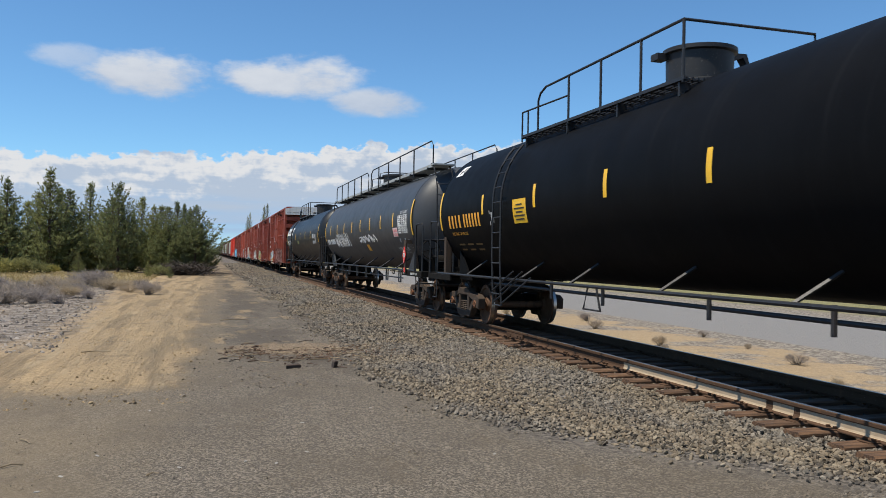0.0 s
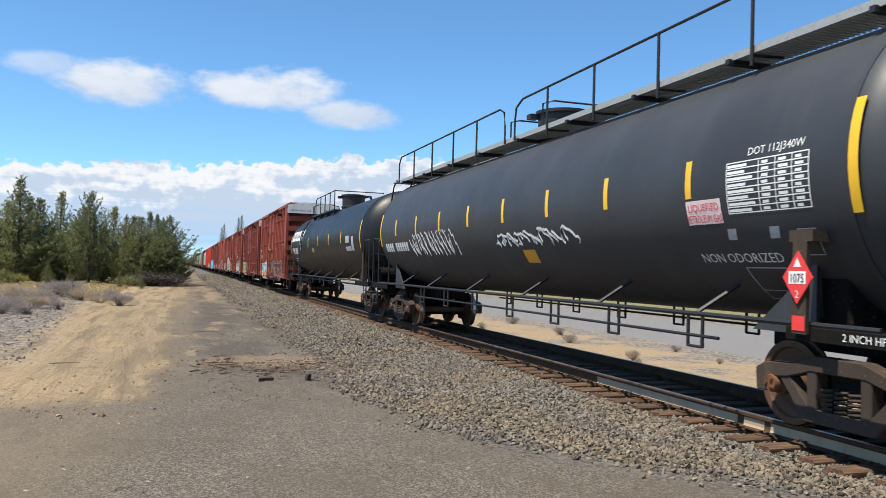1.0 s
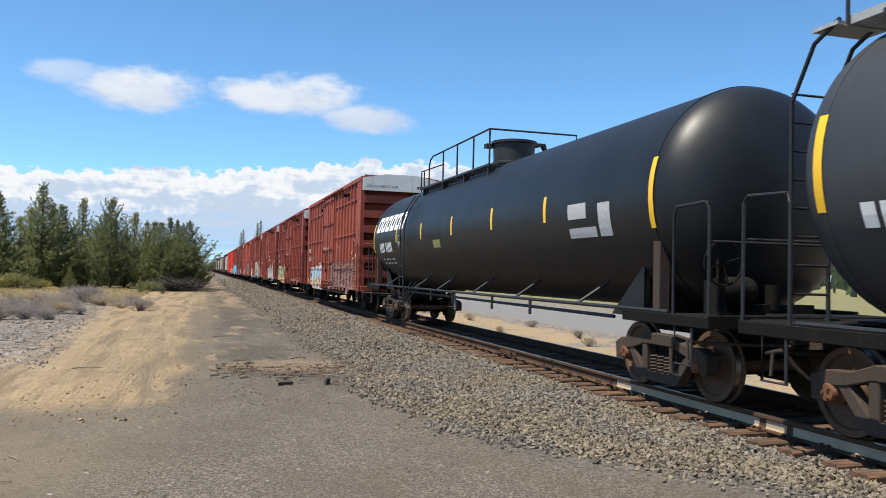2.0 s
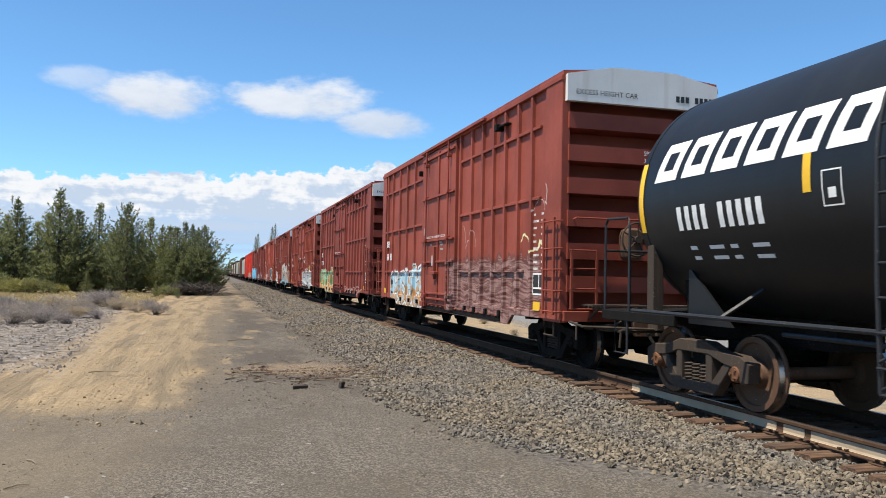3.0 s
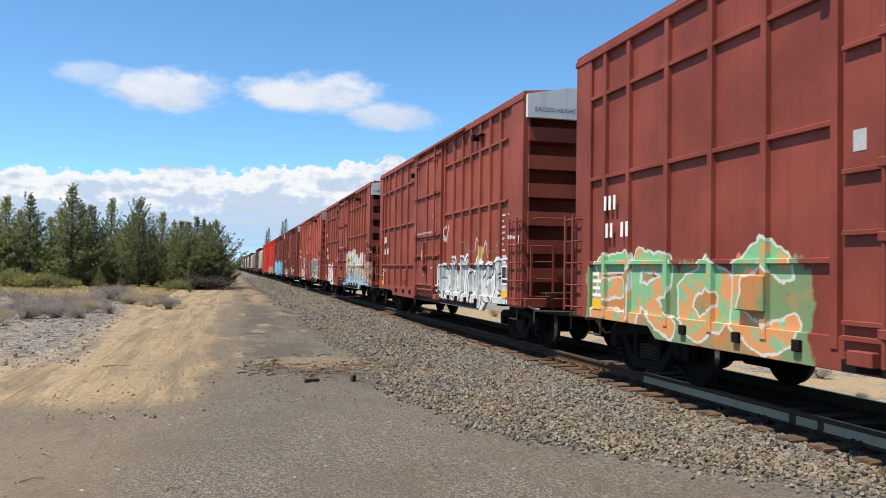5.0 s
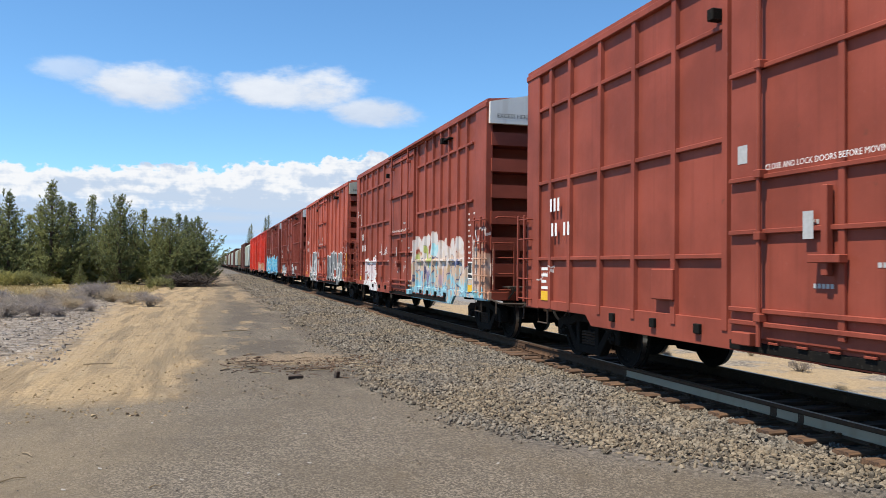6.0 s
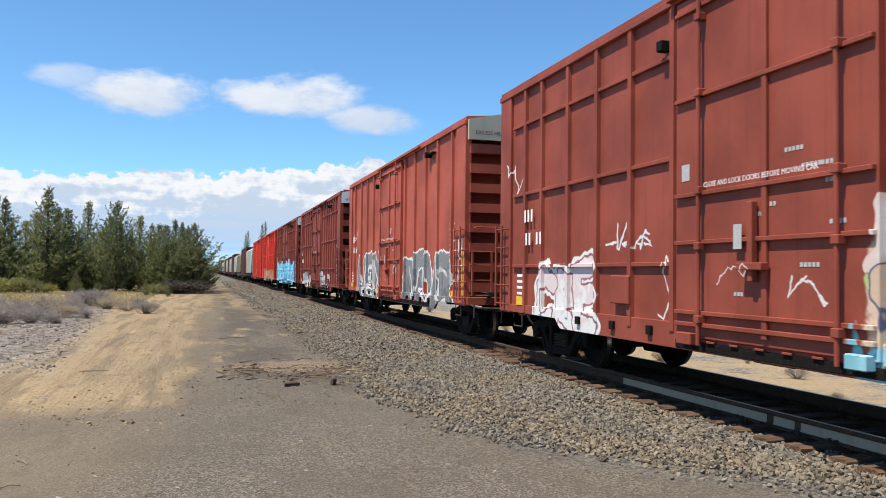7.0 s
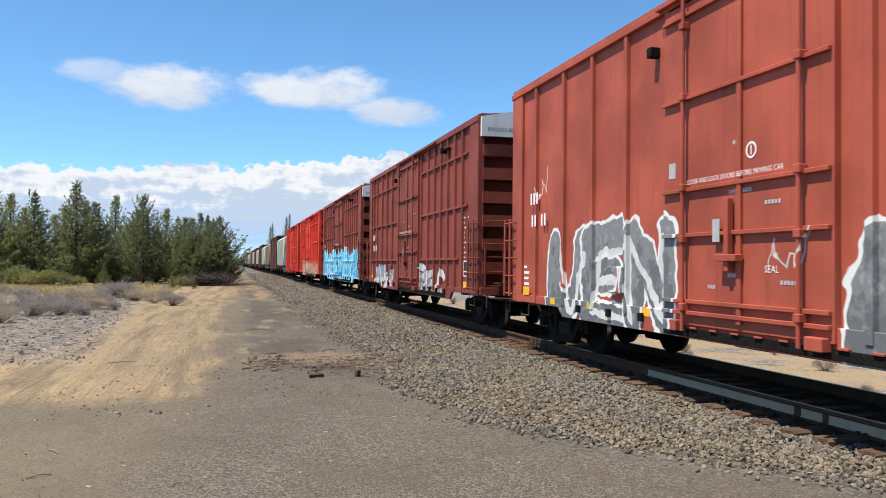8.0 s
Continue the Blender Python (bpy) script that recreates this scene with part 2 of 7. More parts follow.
def ground_material():
    m, n, b, p = surface("ground", 0.95)
    x, y, z = n.xyz(p)
    warp = n.sub(n.noise(p, 0.55, 4.0), 0.5)
    warp2 = n.sub(n.noise(p, 2.6, 4.0), 0.5)
    xw = n.add(x, n.add(n.mul(warp, 1.5), n.mul(warp2, 0.5)))
    yw = n.add(y, n.add(n.mul(warp, 3.0), n.mul(warp2, 1.0)))
    grit = n.noise(p, 55.0, 4.0, 0.75)
    grit2 = n.noise(p, 17.0, 5.0, 0.7)
    patch = n.noise(p, 0.8, 5.0, 0.6)
    # packed road gravel
    road = n.mix(n.step(grit, 0.35, 0.7), (0.080, 0.066, 0.050), (0.235, 0.198, 0.150))
    cell = n.nd("ShaderNodeTexVoronoi", {"Vector": p, "Scale": 62.0}).outputs["Color"]
    grain = n.xyz(cell)[0]
    road = n.mix(n.step(grain, 0.6, 0.85), road, (0.29, 0.245, 0.19))
    road = n.mix(n.mul(n.step(grain, 0.35, 0.05), 0.6), road, (0.04, 0.033, 0.027))
    road = n.mix(n.mul(n.step(patch, 0.4, 0.66), 0.5), road, (0.125, 0.10, 0.07))
    tan = n.mix(n.step(grit2, 0.3, 0.7), (0.355, 0.25, 0.13), (0.57, 0.415, 0.23))
    tan = n.mix(n.mul(n.step(n.noise(n.scale(p, 2.2, 0.22, 1.0), 1.0, 5.0), 0.46, 0.60), 0.65), tan, (0.17, 0.125, 0.072))
    tan = n.mix(n.mul(n.step(n.noise(n.scale(p, 3.2, 0.3, 1.0), 1.0, 5.0), 0.55, 0.66), 0.5), tan, (0.52, 0.405, 0.25))
    c = road
    # dirt beside the road, ruts running along it
    dirt = n.mul(n.step(xw, 0.0, -0.6), n.step(yw, 10.4, 11.8))
    c = n.mix(n.mul(dirt, 0.92), c, tan)
    film = n.mul(n.mul(n.step(xw, 0.7, 0.1), n.step(xw, -3.4, -1.4)), n.step(yw, 9.0, 16.0))
    c = n.mix(n.mul(film, 0.45), c, (0.22, 0.17, 0.105))
    brown = n.mul(n.step(xw, 0.2, -1.8), n.step(yw, 13.0, 8.0))
    c = n.mix(n.mul(brown, 0.7), c, n.mix(grit2, (0.16, 0.125, 0.078), (0.33, 0.255, 0.16)))
    trail = n.mul(n.step(yw, 24.0, 46.0), n.step(xw, 2.9, 1.5))
    c = n.mix(n.mul(trail, 0.55), c, tan)
    rut = n.mul(n.step(n.math("ABSOLUTE", n.sub(n.add(x, n.mul(warp, 0.7)), 0.75)), 0.55, 0.15), n.step(y, 10.0, 20.0))
    c = n.mix(n.mul(rut, 0.35), c, (0.115, 0.098, 0.075))
    damp = n.mul(n.step(n.noise(n.scale(p, 0.8, 0.3, 1.0), 1.0, 5.0, 0.62), 0.42, 0.56), n.mul(n.mul(n.step(xw, 0.3, 1.1), n.step(xw, 3.6, 2.9)), n.step(yw, 10.5, 13.5)))
    c = n.mix(n.mul(damp, 0.75), c, n.mix(grit2, (0.055, 0.045, 0.034), (0.125, 0.10, 0.074)))
    # blotches of dust and spilt sand on the road
    blot = n.mul(n.step(n.noise(n.scale(p, 1.0, 0.4, 1.0), 1.1, 5.0, 0.65), 0.55, 0.66), n.mul(n.step(x, 2.8, 2.0), n.step(y, 12.0, 17.0)))
    c = n.mix(n.mul(blot, 0.55), c, tan)
    clod = n.step(n.noise(n.scale(p, 1.0, 0.5, 1.0), 2.4, 6.0, 0.7), 0.56, 0.68)
    c = n.mix(n.mul(clod, 0.5), c, (0.135, 0.105, 0.07))
    # chips of broken wood strewn over the road
    spot = n.add(n.math("POWER", n.math("DIVIDE", n.sub(x, 1.7), 1.5), 2.0), n.math("POWER", n.math("DIVIDE", n.sub(y, 15.6), 1.1), 2.0))
    chips = n.step(n.add(spot, n.add(n.mul(warp2, 2.5), n.mul(n.sub(grit2, 0.5), 3.0))), 0.9, 0.3)
    c = n.mix(n.mul(chips, 0.8), c, n.mix(grain, (0.10, 0.065, 0.04), (0.46, 0.34, 0.21)))
    # pale pumice under the sagebrush
    edge = n.add(-1.3, n.mul(y, -0.055))
    pale = n.mul(n.mul(n.step(n.sub(edge, n.add(xw, n.mul(warp2, 1.5))), -0.1, 1.5), n.step(n.sub(edge, xw), 7.5, 4.5)),
                 n.mul(n.step(yw, 14.0, 19.0), n.step(yw, 52.0, 42.0)))
    chalk = n.mix(n.step(n.noise(p, 5.0, 5.0, 0.75), 0.42, 0.58), (0.12, 0.10, 0.085), (0.35, 0.315, 0.285))
    c = n.mix(n.mul(pale, 0.85), c, chalk)
    # dry grass
    straw = n.mix(n.step(n.noise(p, 4.0, 5.0, 0.7), 0.35, 0.65), (0.27, 0.21, 0.10), (0.50, 0.40, 0.21))
    grass = n.mul(n.step(xw, -3.0, -6.0), n.step(yw, 40.0, 52.0))
    c = n.mix(n.mul(grass, 0.85), c, straw)
    # stone dust under the ballast
    cell2 = n.nd("ShaderNodeTexVoronoi", {"Vector": p, "Scale": 24.0}).outputs["Color"]
    lump = n.xyz(cell2)[0]
    bal = n.mul(n.step(xw, 2.7, 3.4), n.step(xw, 10.3, 9.6))
    toe = n.step(n.add(y, n.mul(x, 1.45)), 11.6, 12.8)
    stone = n.mix(lump, (0.04, 0.035, 0.032), (0.24, 0.21, 0.18))
    c = n.mix(n.mul(bal, toe), c, stone)
    # the train's shadow between the rails, painted into the ground colour
    train_shadow = n.step(n.math("ABSOLUTE", n.sub(x, XC)), 0.78, 0.68)
    c = n.mix(n.mul(train_shadow, 0.8), c, (0.022, 0.019, 0.016))
    # over the tracks: sand, a paved road, green verge
    over = n.step(xw, 9.4, 10.4)
    sand = n.mix(n.step(grit2, 0.3, 0.7), (0.33, 0.24, 0.14), (0.52, 0.39, 0.235))
    rubble = n.mix(n.step(n.noise(p, 9.0, 5.0, 0.7), 0.42, 0.6), (0.16, 0.135, 0.11), (0.40, 0.35, 0.285))
    c = n.mix(over, c, n.mix(n.step(n.add(n.noise(p, 0.5, 5.0, 0.65), n.mul(n.step(xw, 13.6, 15.2), 0.2)), 0.50, 0.62), sand, rubble))
    paved = n.mul(n.step(x, 15.6, 15.9), n.step(x, 23.4, 23.0))
    c = n.mix(paved, c, n.mix(grit, (0.22, 0.215, 0.21), (0.31, 0.30, 0.29)))
    verge = n.step(xw, 24.0, 27.0)
    c = n.mix(verge, c, n.mix(n.noise(p, 1.2, 5.0), (0.16, 0.17, 0.06), (0.36, 0.31, 0.14)))
    n.put(b.inputs["Base Color"], n.scale(c, 0.82, 0.81, 0.80))
    h = n.add(n.mul(grit, 0.5), n.add(grit2, n.mul(n.noise(p, 3.0, 3.0), 1.5)))
    ruts = n.mul(n.noise(n.scale(p, 3.6, 0.3, 1.0), 1.0, 4.0), n.mul(dirt, 5.0))
    bump(n, b, n.add(n.add(h, ruts), n.mul(grain, 0.8)), 0.75, 0.05)
    return m


def stone_material(name, dark, low=(0.048, 0.041, 0.034), high=(0.28, 0.243, 0.195)):
    m, n, b, p = surface(name, 0.9)
    k = n.nd("ShaderNodeNewGeometry").outputs["Random Per Island"]
    c = n.mix(k, tuple(v * dark for v in low), tuple(v * dark for v in high))
    warm = n.step(n.math("FRACT", n.mul(k, 17.3)), 0.55, 0.9)
    c = n.mix(n.mul(warm, 0.5), c, tuple(v * dark for v in (0.21, 0.165, 0.12)))
    c = n.mix(n.mul(n.step(n.noise(p, 40.0, 3.0), 0.5, 0.8), 0.35), c, tuple(v * dark for v in (0.34, 0.31, 0.28)))
    patch = n.step(n.noise(n.scale(p, 1.0, 0.5, 1.0), 0.9, 4.0), 0.4, 0.62)
    n.put(b.inputs["Base Color"], n.mix(patch, c, n.scale(c, 1.12, 1.04, 0.90)))
    return m


def foliage(name, a, c2):
    m, n, b, p = surface(name, 0.75)
    k = n.nd("ShaderNodeNewGeometry").outputs["Random Per Island"]
    o = n.nd("ShaderNodeObjectInfo").outputs["Random"]
    c = n.mix(k, a, c2)
    c = n.mix(n.mul(n.step(o, 0.2, 1.0), 0.6), c, (c2[0] * 1.45, c2[1] * 1.3, c2[2] * 0.85))
    n.put(b.inputs["Base Color"], c)
    n.put(b.inputs["Specular IOR Level"], 0.2)
    thin = n.nd("ShaderNodeBsdfTranslucent", {"Color": c})
    both = n.nd("ShaderNodeMixShader", {0: 0.45, 1: b.outputs[0], 2: thin.outputs[0]})
    n.put(m.node_tree.nodes["Material Output"].inputs["Surface"], both.outputs[0])
    return m


def wood_material(name, a, c2):
    m, n, b, p = surface(name, 0.9)
    o = n.nd("ShaderNodeObjectInfo").outputs["Random"]
    g = n.noise(n.scale(p, 1.0, 14.0, 14.0), 2.0, 5.0, 0.65)
    c = n.mix(n.step(g, 0.35, 0.65), a, c2)
    c = n.mix(n.mul(o, 0.5), c, tuple(v * 0.6 for v in a))
    n.put(b.inputs["Base Color"], c)
    bump(n, b, g, 0.5, 0.02)
    return m


GROUND = ground_material()
STONE = stone_material("crushed stone", 0.76)
CLOD = stone_material("dry clods", 0.8, (0.20, 0.145, 0.08), (0.42, 0.31, 0.18))
PUMICE = stone_material("pumice lumps", 0.8, (0.12, 0.105, 0.095), (0.38, 0.345, 0.315))
# crushed stone with the shadow under the train in its colour
SHADOW_STONE = stone_material("stone darkened for train shadow", 0.13)
TIE = wood_material("weathered tie wood", (0.05, 0.027, 0.016), (0.17, 0.092, 0.048))
STICK = wood_material("dry wood", (0.20, 0.15, 0.09), (0.38, 0.30, 0.20))
RUSTWOOD = wood_material("reddish bark", (0.055, 0.034, 0.022), (0.17, 0.10, 0.06))
DEADWOOD = wood_material("grey dead twigs", (0.11, 0.095, 0.085), (0.26, 0.225, 0.20))
CHAR = wood_material("dark broken wood", (0.03, 0.024, 0.02), (0.085, 0.06, 0.045))
RAIL = painted("rusty rail steel", (0.085, 0.05, 0.032), 0.85, (0.14, 0.075, 0.042), 0.4, gloss=0.1)
PALEWEB = painted("pale dusty rail web", (0.44, 0.34, 0.235), 0.9, (0.26, 0.17, 0.10), 0.3, gloss=0.15)
RAILTOP = plain("worn rail head", (0.30, 0.27, 0.24), 0.4, 1.0, 0.2)
IRON = painted("dusty cast steel", (0.062, 0.046, 0.036), 0.85, (0.11, 0.065, 0.042), 0.5, gloss=0.2)
# near-black: underframe grime plus the shade below the cars in one colour
GRIME_SHADE = painted("oily black underframe with shade in its colour", (0.010, 0.009, 0.008), 0.85, (0.024, 0.019, 0.014), 0.3, gloss=0.12)
RUST = painted("orange rusted cap", (0.17, 0.075, 0.038), 0.85, (0.05, 0.03, 0.02), 0.8, gloss=0.2)
WHEEL = painted("brown wheel steel", (0.12, 0.066, 0.04), 0.7, (0.045, 0.028, 0.02), 0.7, gloss=0.25)
TREAD = plain("polished wheel rim", (0.45, 0.43, 0.40), 0.3, 1.0, 0.2)
BLACK = painted("black railing paint", (0.02, 0.021, 0.024), 0.5, (0.05, 0.035, 0.03), 0.3)
GRATE = plain("galvanised grating", (0.36, 0.37, 0.36), 0.55, 0.3, 0.3, 30.0)
TANK_A = tank_paint("black tank jacket", (0.0062, 0.0064, 0.0072), 0.48, 0.04)
TANK_B = tank_paint("dull charcoal tank jacket", (0.040, 0.043, 0.048), 0.48, 0.42)
TANK_C = tank_paint("satin black tank jacket", (0.0105, 0.0118, 0.0135), 0.42, 0.35)
YELLOW = plain("yellow reflective tape", (0.80, 0.46, 0.02), 0.4, 0.0, 0.1)
WHITE = plain("white stencil paint", (0.78, 0.77, 0.74), 0.6, 0.0, 0.12)
GREYW = plain("worn white marking", (0.40, 0.40, 0.40), 0.7, 0.0, 0.3, 20.0)
AMBER = plain("amber stencil paint", (0.80, 0.36, 0.03), 0.6, 0.0, 0.12)
DIMAMBER = plain("faded amber paint", (0.16, 0.085, 0.02), 0.7, 0.0, 0.4, 20.0)
RED = plain("red placard", (0.72, 0.045, 0.04), 0.4, 0.0, 0.08)
PANELW = painted("white end panel", (0.78, 0.77, 0.74), 0.6, (0.45, 0.40, 0.34), 0.3)
PANELB = painted("beige end panel", (0.50, 0.46, 0.36), 0.6, (0.35, 0.3, 0.24), 0.3)
CHALK = plain("pale pumice chip", (0.30, 0.28, 0.25), 0.85)
INK = plain("black stencil paint", (0.02, 0.02, 0.02), 0.7)
NEEDLE = foliage("pine needles", (0.12, 0.145, 0.07), (0.265, 0.285, 0.13))
BARK = wood_material("pine bark", (0.07, 0.05, 0.035), (0.17, 0.12, 0.085))
SAGE = foliage("grey sagebrush twigs", (0.20, 0.175, 0.165), (0.36, 0.32, 0.30))
GREENB = foliage("green brush", (0.14, 0.15, 0.06), (0.27, 0.265, 0.12))
FARGREEN = foliage("far pine woods", (0.06, 0.085, 0.055), (0.10, 0.13, 0.08))

# ---- mesh building ----


class Solid:
    """Collects vertices and faces of one part."""

    def __init__(self):
        self.v, self.f = [], []

    def add(self, verts, faces):
        k = len(self.v)
        self.v += [tuple(p) for p in verts]
        self.f += [tuple(i + k for i in f) for f in faces]
        return self

    def box(self, x0, x1, y0, y1, z0, z1):
        return self.add([(x, y, z) for x in (x0, x1) for y in (y0, y1) for z in (z0, z1)],
                        [(0, 1, 3, 2), (4, 6, 7, 5), (0, 4, 5, 1), (2, 3, 7, 6), (0, 2, 6, 4), (1, 5, 7, 3)])

    def prism(self, poly, axis, a, b):
        """A flat outline drawn out along an axis: x takes (y, z), y takes (x, z), z takes (x, y)."""
        m = len(poly)
        put = {"x": lambda p, t: (t, p[0], p[1]), "y": lambda p, t: (p[0], t, p[1]), "z": lambda p, t: (p[0], p[1], t)}[axis]
        verts = [put(p, a) for p in poly] + [put(p, b) for p in poly]
        faces = [tuple(range(m))[::-1], tuple(range(m, 2 * m))]
        faces += [(i, (i + 1) % m, m + (i + 1) % m, m + i) for i in range(m)]
        return self.add(verts, faces)

    def tube(self, pts, r, sides=8, r2=None):
        pts = [Vector(p) for p in pts]
        rings = []
        for i, p in enumerate(pts):
            d = (pts[min(i + 1, len(pts) - 1)] - pts[max(i - 1, 0)]).normalized()
            a = d.cross((0, 0, 1) if abs(d.z) < 0.9 else (0, 1, 0)).normalized()
            b = d.cross(a)
            rad = r if r2 is None else r + (r2 - r) * i / (len(pts) - 1)
            rings.append([p + rad * (a * math.cos(TAU * k / sides) + b * math.sin(TAU * k / sides)) for k in range(sides)])
        verts = [q for ring in rings for q in ring]
        faces = [(i * sides + k, i * sides + (k + 1) % sides, (i + 1) * sides + (k + 1) % sides, (i + 1) * sides + k)
                 for i in range(len(pts) - 1) for k in range(sides)]
        faces += [tuple(range(sides))[::-1], tuple(range((len(pts) - 1) * sides, len(pts) * sides))]
        return self.add(verts, faces)

    def lathe(self, profile, axis, centre, sides=32, caps=True):
        """profile: (radius, place along the axis) from one end to the other."""
        cx, cy, cz = centre
        verts = []
        for r, t in profile:
            for k in range(sides):
                c, s = r * math.cos(TAU * k / sides), r * math.sin(TAU * k / sides)
                verts.append({"x": (cx + t, cy + c, cz + s), "y": (cx + c, cy + t, cz + s), "z": (cx + c, cy + s, cz + t)}[axis])
        m = len(profile)
        faces = [(i * sides + k, i * sides + (k + 1) % sides, (i + 1) * sides + (k + 1) % sides, (i + 1) * sides + k)
                 for i in range(m - 1) for k in range(sides)]
        if caps:
            faces += [tuple(range(sides))[::-1], tuple(range((m - 1) * sides, m * sides))]
        return self.add(verts, faces)

    def mesh(self, name, material, bevel=0.0, smooth=False):
        me = bpy.data.meshes.new(name)
        me.from_pydata(self.v, [], self.f)
        bm = bmesh.new()
        bm.from_mesh(me)
        bmesh.ops.recalc_face_normals(bm, faces=bm.faces)
        if bevel:
            bmesh.ops.bevel(bm, geom=bm.edges[:], offset=bevel, segments=1, affect="EDGES", profile=0.5)
        bm.to_mesh(me)
        bm.free()
        me.materials.append(material)
        if smooth:
            me.polygons.foreach_set("use_smooth", [True] * len(me.polygons))
            me.set_sharp_from_angle(angle=radians(40))
        return me


def part(name, solid, material, parent=None, label="", bevel=0.0, smooth=False):
    """One mesh object under a thing or under a part."""
    me = solid if isinstance(solid, bpy.types.Mesh) else solid.mesh(name, material, bevel, smooth)
    ob = new(name, me)
    ob.parent = parent
    if label:
        ob["label"] = label
    return ob


def share(name, me, parent, m):
    ob = new(name, me)
    ob.parent, ob.matrix_basis = parent, m
    return ob


def empty(name, label, category, group=""):
    ob = new(name)
    ob.empty_display_size = 0.3
    return tagged(ob, label, category, group)


@functools.lru_cache(maxsize=None)
def glyphs(body, size, align="CENTER"):
    """Flat outlines of a line of writing: vertices in its plane, and faces."""
    cu = bpy.data.curves.new("writing", "FONT")
    cu.body, cu.size, cu.align_x, cu.resolution_u = body, size, align, 2
    ob = bpy.data.objects.new("writing", cu)
    me = bpy.data.meshes.new_from_object(ob)
    verts, faces = [tuple(v.co) for v in me.vertices], [tuple(p.vertices) for p in me.polygons]
    bpy.data.objects.remove(ob)
    return verts, faces


def on_side(solid, flat, y, z, x, stretch=1.0):
    """Lay flat outlines on a side wall that faces -x; they read towards -y."""
    verts, faces = flat
    solid.add([(x, y - a * stretch, z + b) for a, b, _ in verts], faces)


def on_end(solid, flat, x, z, y):
    """Lay flat outlines on an end wall that faces -y."""
    verts, faces = flat
    solid.add([(x + a, y, z + b) for a, b, _ in verts], faces)


def bar(w, h, lean=0.0, cells=1):
    """A plain bar, its corner at the origin, cut in cells so that it can be bent."""
    verts, faces = [], []
    for i in range(cells + 1):
        verts += [(lean * i / cells, h * i / cells, 0), (w + lean * i / cells, h * i / cells, 0)]
    faces = [(2 * i, 2 * i + 1, 2 * i + 3, 2 * i + 2) for i in range(cells)]
    return verts, faces


# ---- the ground, the track ----
GZ = -0.28


def ground_height(x, y):
    crown = max(0.0, min(1.0, (x - 3.0) / 2.3)) if x < XC else max(0.0, min(1.0, (9.9 - x) / 1.3))
    crown = crown * crown * (3 - 2 * crown)
    base = GZ - 0.46 * max(0.0, min(1.0, (x - 8.6) / 1.7)) + 0.32 * max(0.0, min(1.0, (x - 14.0) / 14.0))
    far = min(1.0, abs(x) / 30 + abs(y) / 150)
    roll = 0.05 * noise.noise((x * 0.35, y * 0.16, 0)) + 0.02 * noise.noise((x * 1.7, y * 0.9, 5))
    if 2.2 < x < 24:
        roll *= 0.3
    bank = 0.35 * max(0, min(1, (-x - 2.5) / 5)) * max(0, min(1, (y - 20) / 30)) * noise.noise((x * 0.1, y * 0.06, 9))
    dip = 0.05 * max(0.0, min(1.0, (1.75 - abs(x - XC)) / 0.3))
    return base + roll * (1 - 0.7 * far) + bank + crown * (-0.205 - GZ) - dip


def build_ground():
    def spread(a, b, fine, reach):
        vals, t, s = [], a, fine
        vals = list(np.arange(a, b + 1e-6, fine))
        lo, hi, s = a, b, fine
        while hi < reach:
            s *= 1.25
            lo, hi = lo - s, hi + s
            vals = [lo] + vals + [hi]
        return vals
    xs, ys = spread(-9, 16, 0.25, 4200), spread(2, 60, 0.35, 4200)
    verts = [(x, y, ground_height(x, y)) for y in ys for x in xs]
    w = len(xs)
    faces = [(j * w + i, j * w + i + 1, (j + 1) * w + i + 1, (j + 1) * w + i) for j in range(len(ys) - 1) for i in range(w - 1)]
    me = bpy.data.meshes.new("ground")
    me.from_pydata(verts, [], faces)
    me.materials.append(GROUND)
    me.polygons.foreach_set("use_smooth", [True] * len(faces))
    tagged(new("ground", me), "dry tan dirt and grey gravel ground beside a railway", "ground", kind="structure")


build_ground()

track = tagged(new("railway_track"), "straight railway track on weathered wooden ties", "track", kind="structure")
# rail section: foot, web, head
SECTION = [(-0.07, -0.18), (0.07, -0.18), (0.07, -0.168), (0.02, -0.15), (0.009, -0.13), (0.009, -0.055), (0.036, -0.04),
           (0.036, -0.008), (0.028, -0.001), (-0.028, -0.001), (-0.036, -0.008), (-0.036, -0.04), (-0.009, -0.055), (-0.009, -0.13),
           (-0.02, -0.15), (-0.07, -0.168)]
for side in (-0.755, 0.755):
    r = part("rail", Solid().prism([(XC + side + a, b) for a, b in SECTION], "y", -80, 900), RAIL, track, "rusty steel rail")
    part("rail_head", Solid().box(XC + side - 0.026, XC + side + 0.026, -80, 900, -0.004, 0.0), RAILTOP, r, "polished running surface")
# the newer near rail has a pale dusty web, cut by a clamped joint
for a, b in ((-10.0, 7.36), (7.46, 7.80), (7.92, 11.27)):
    part("rail_web", Solid().prism([(XC - 0.815, -0.166), (XC - 0.776, -0.150), (XC - 0.7675, -0.13), (XC - 0.7675, -0.056), (XC - 0.764, -0.056), (XC - 0.764, -0.166)], "y", a, b),
         PALEWEB, track, "pale dusty web of the near rail")

# ---- railway cars ----


def s_of(t):
    """How far the train has come at t seconds."""
    lag = float(np.interp(t, (0, 4.0, 5.5, 6.5, 7.0, 8.0), (0, 0.0, 0.7, 0.85, 0.9, 0.7)))
    return SPEED * t - lag


ROLLING = []      # (car, centre at the start)
SPINNING = []     # wheelsets
AXLE, WR = 1.78, 0.457
side_me, wheel_me = {}, {}


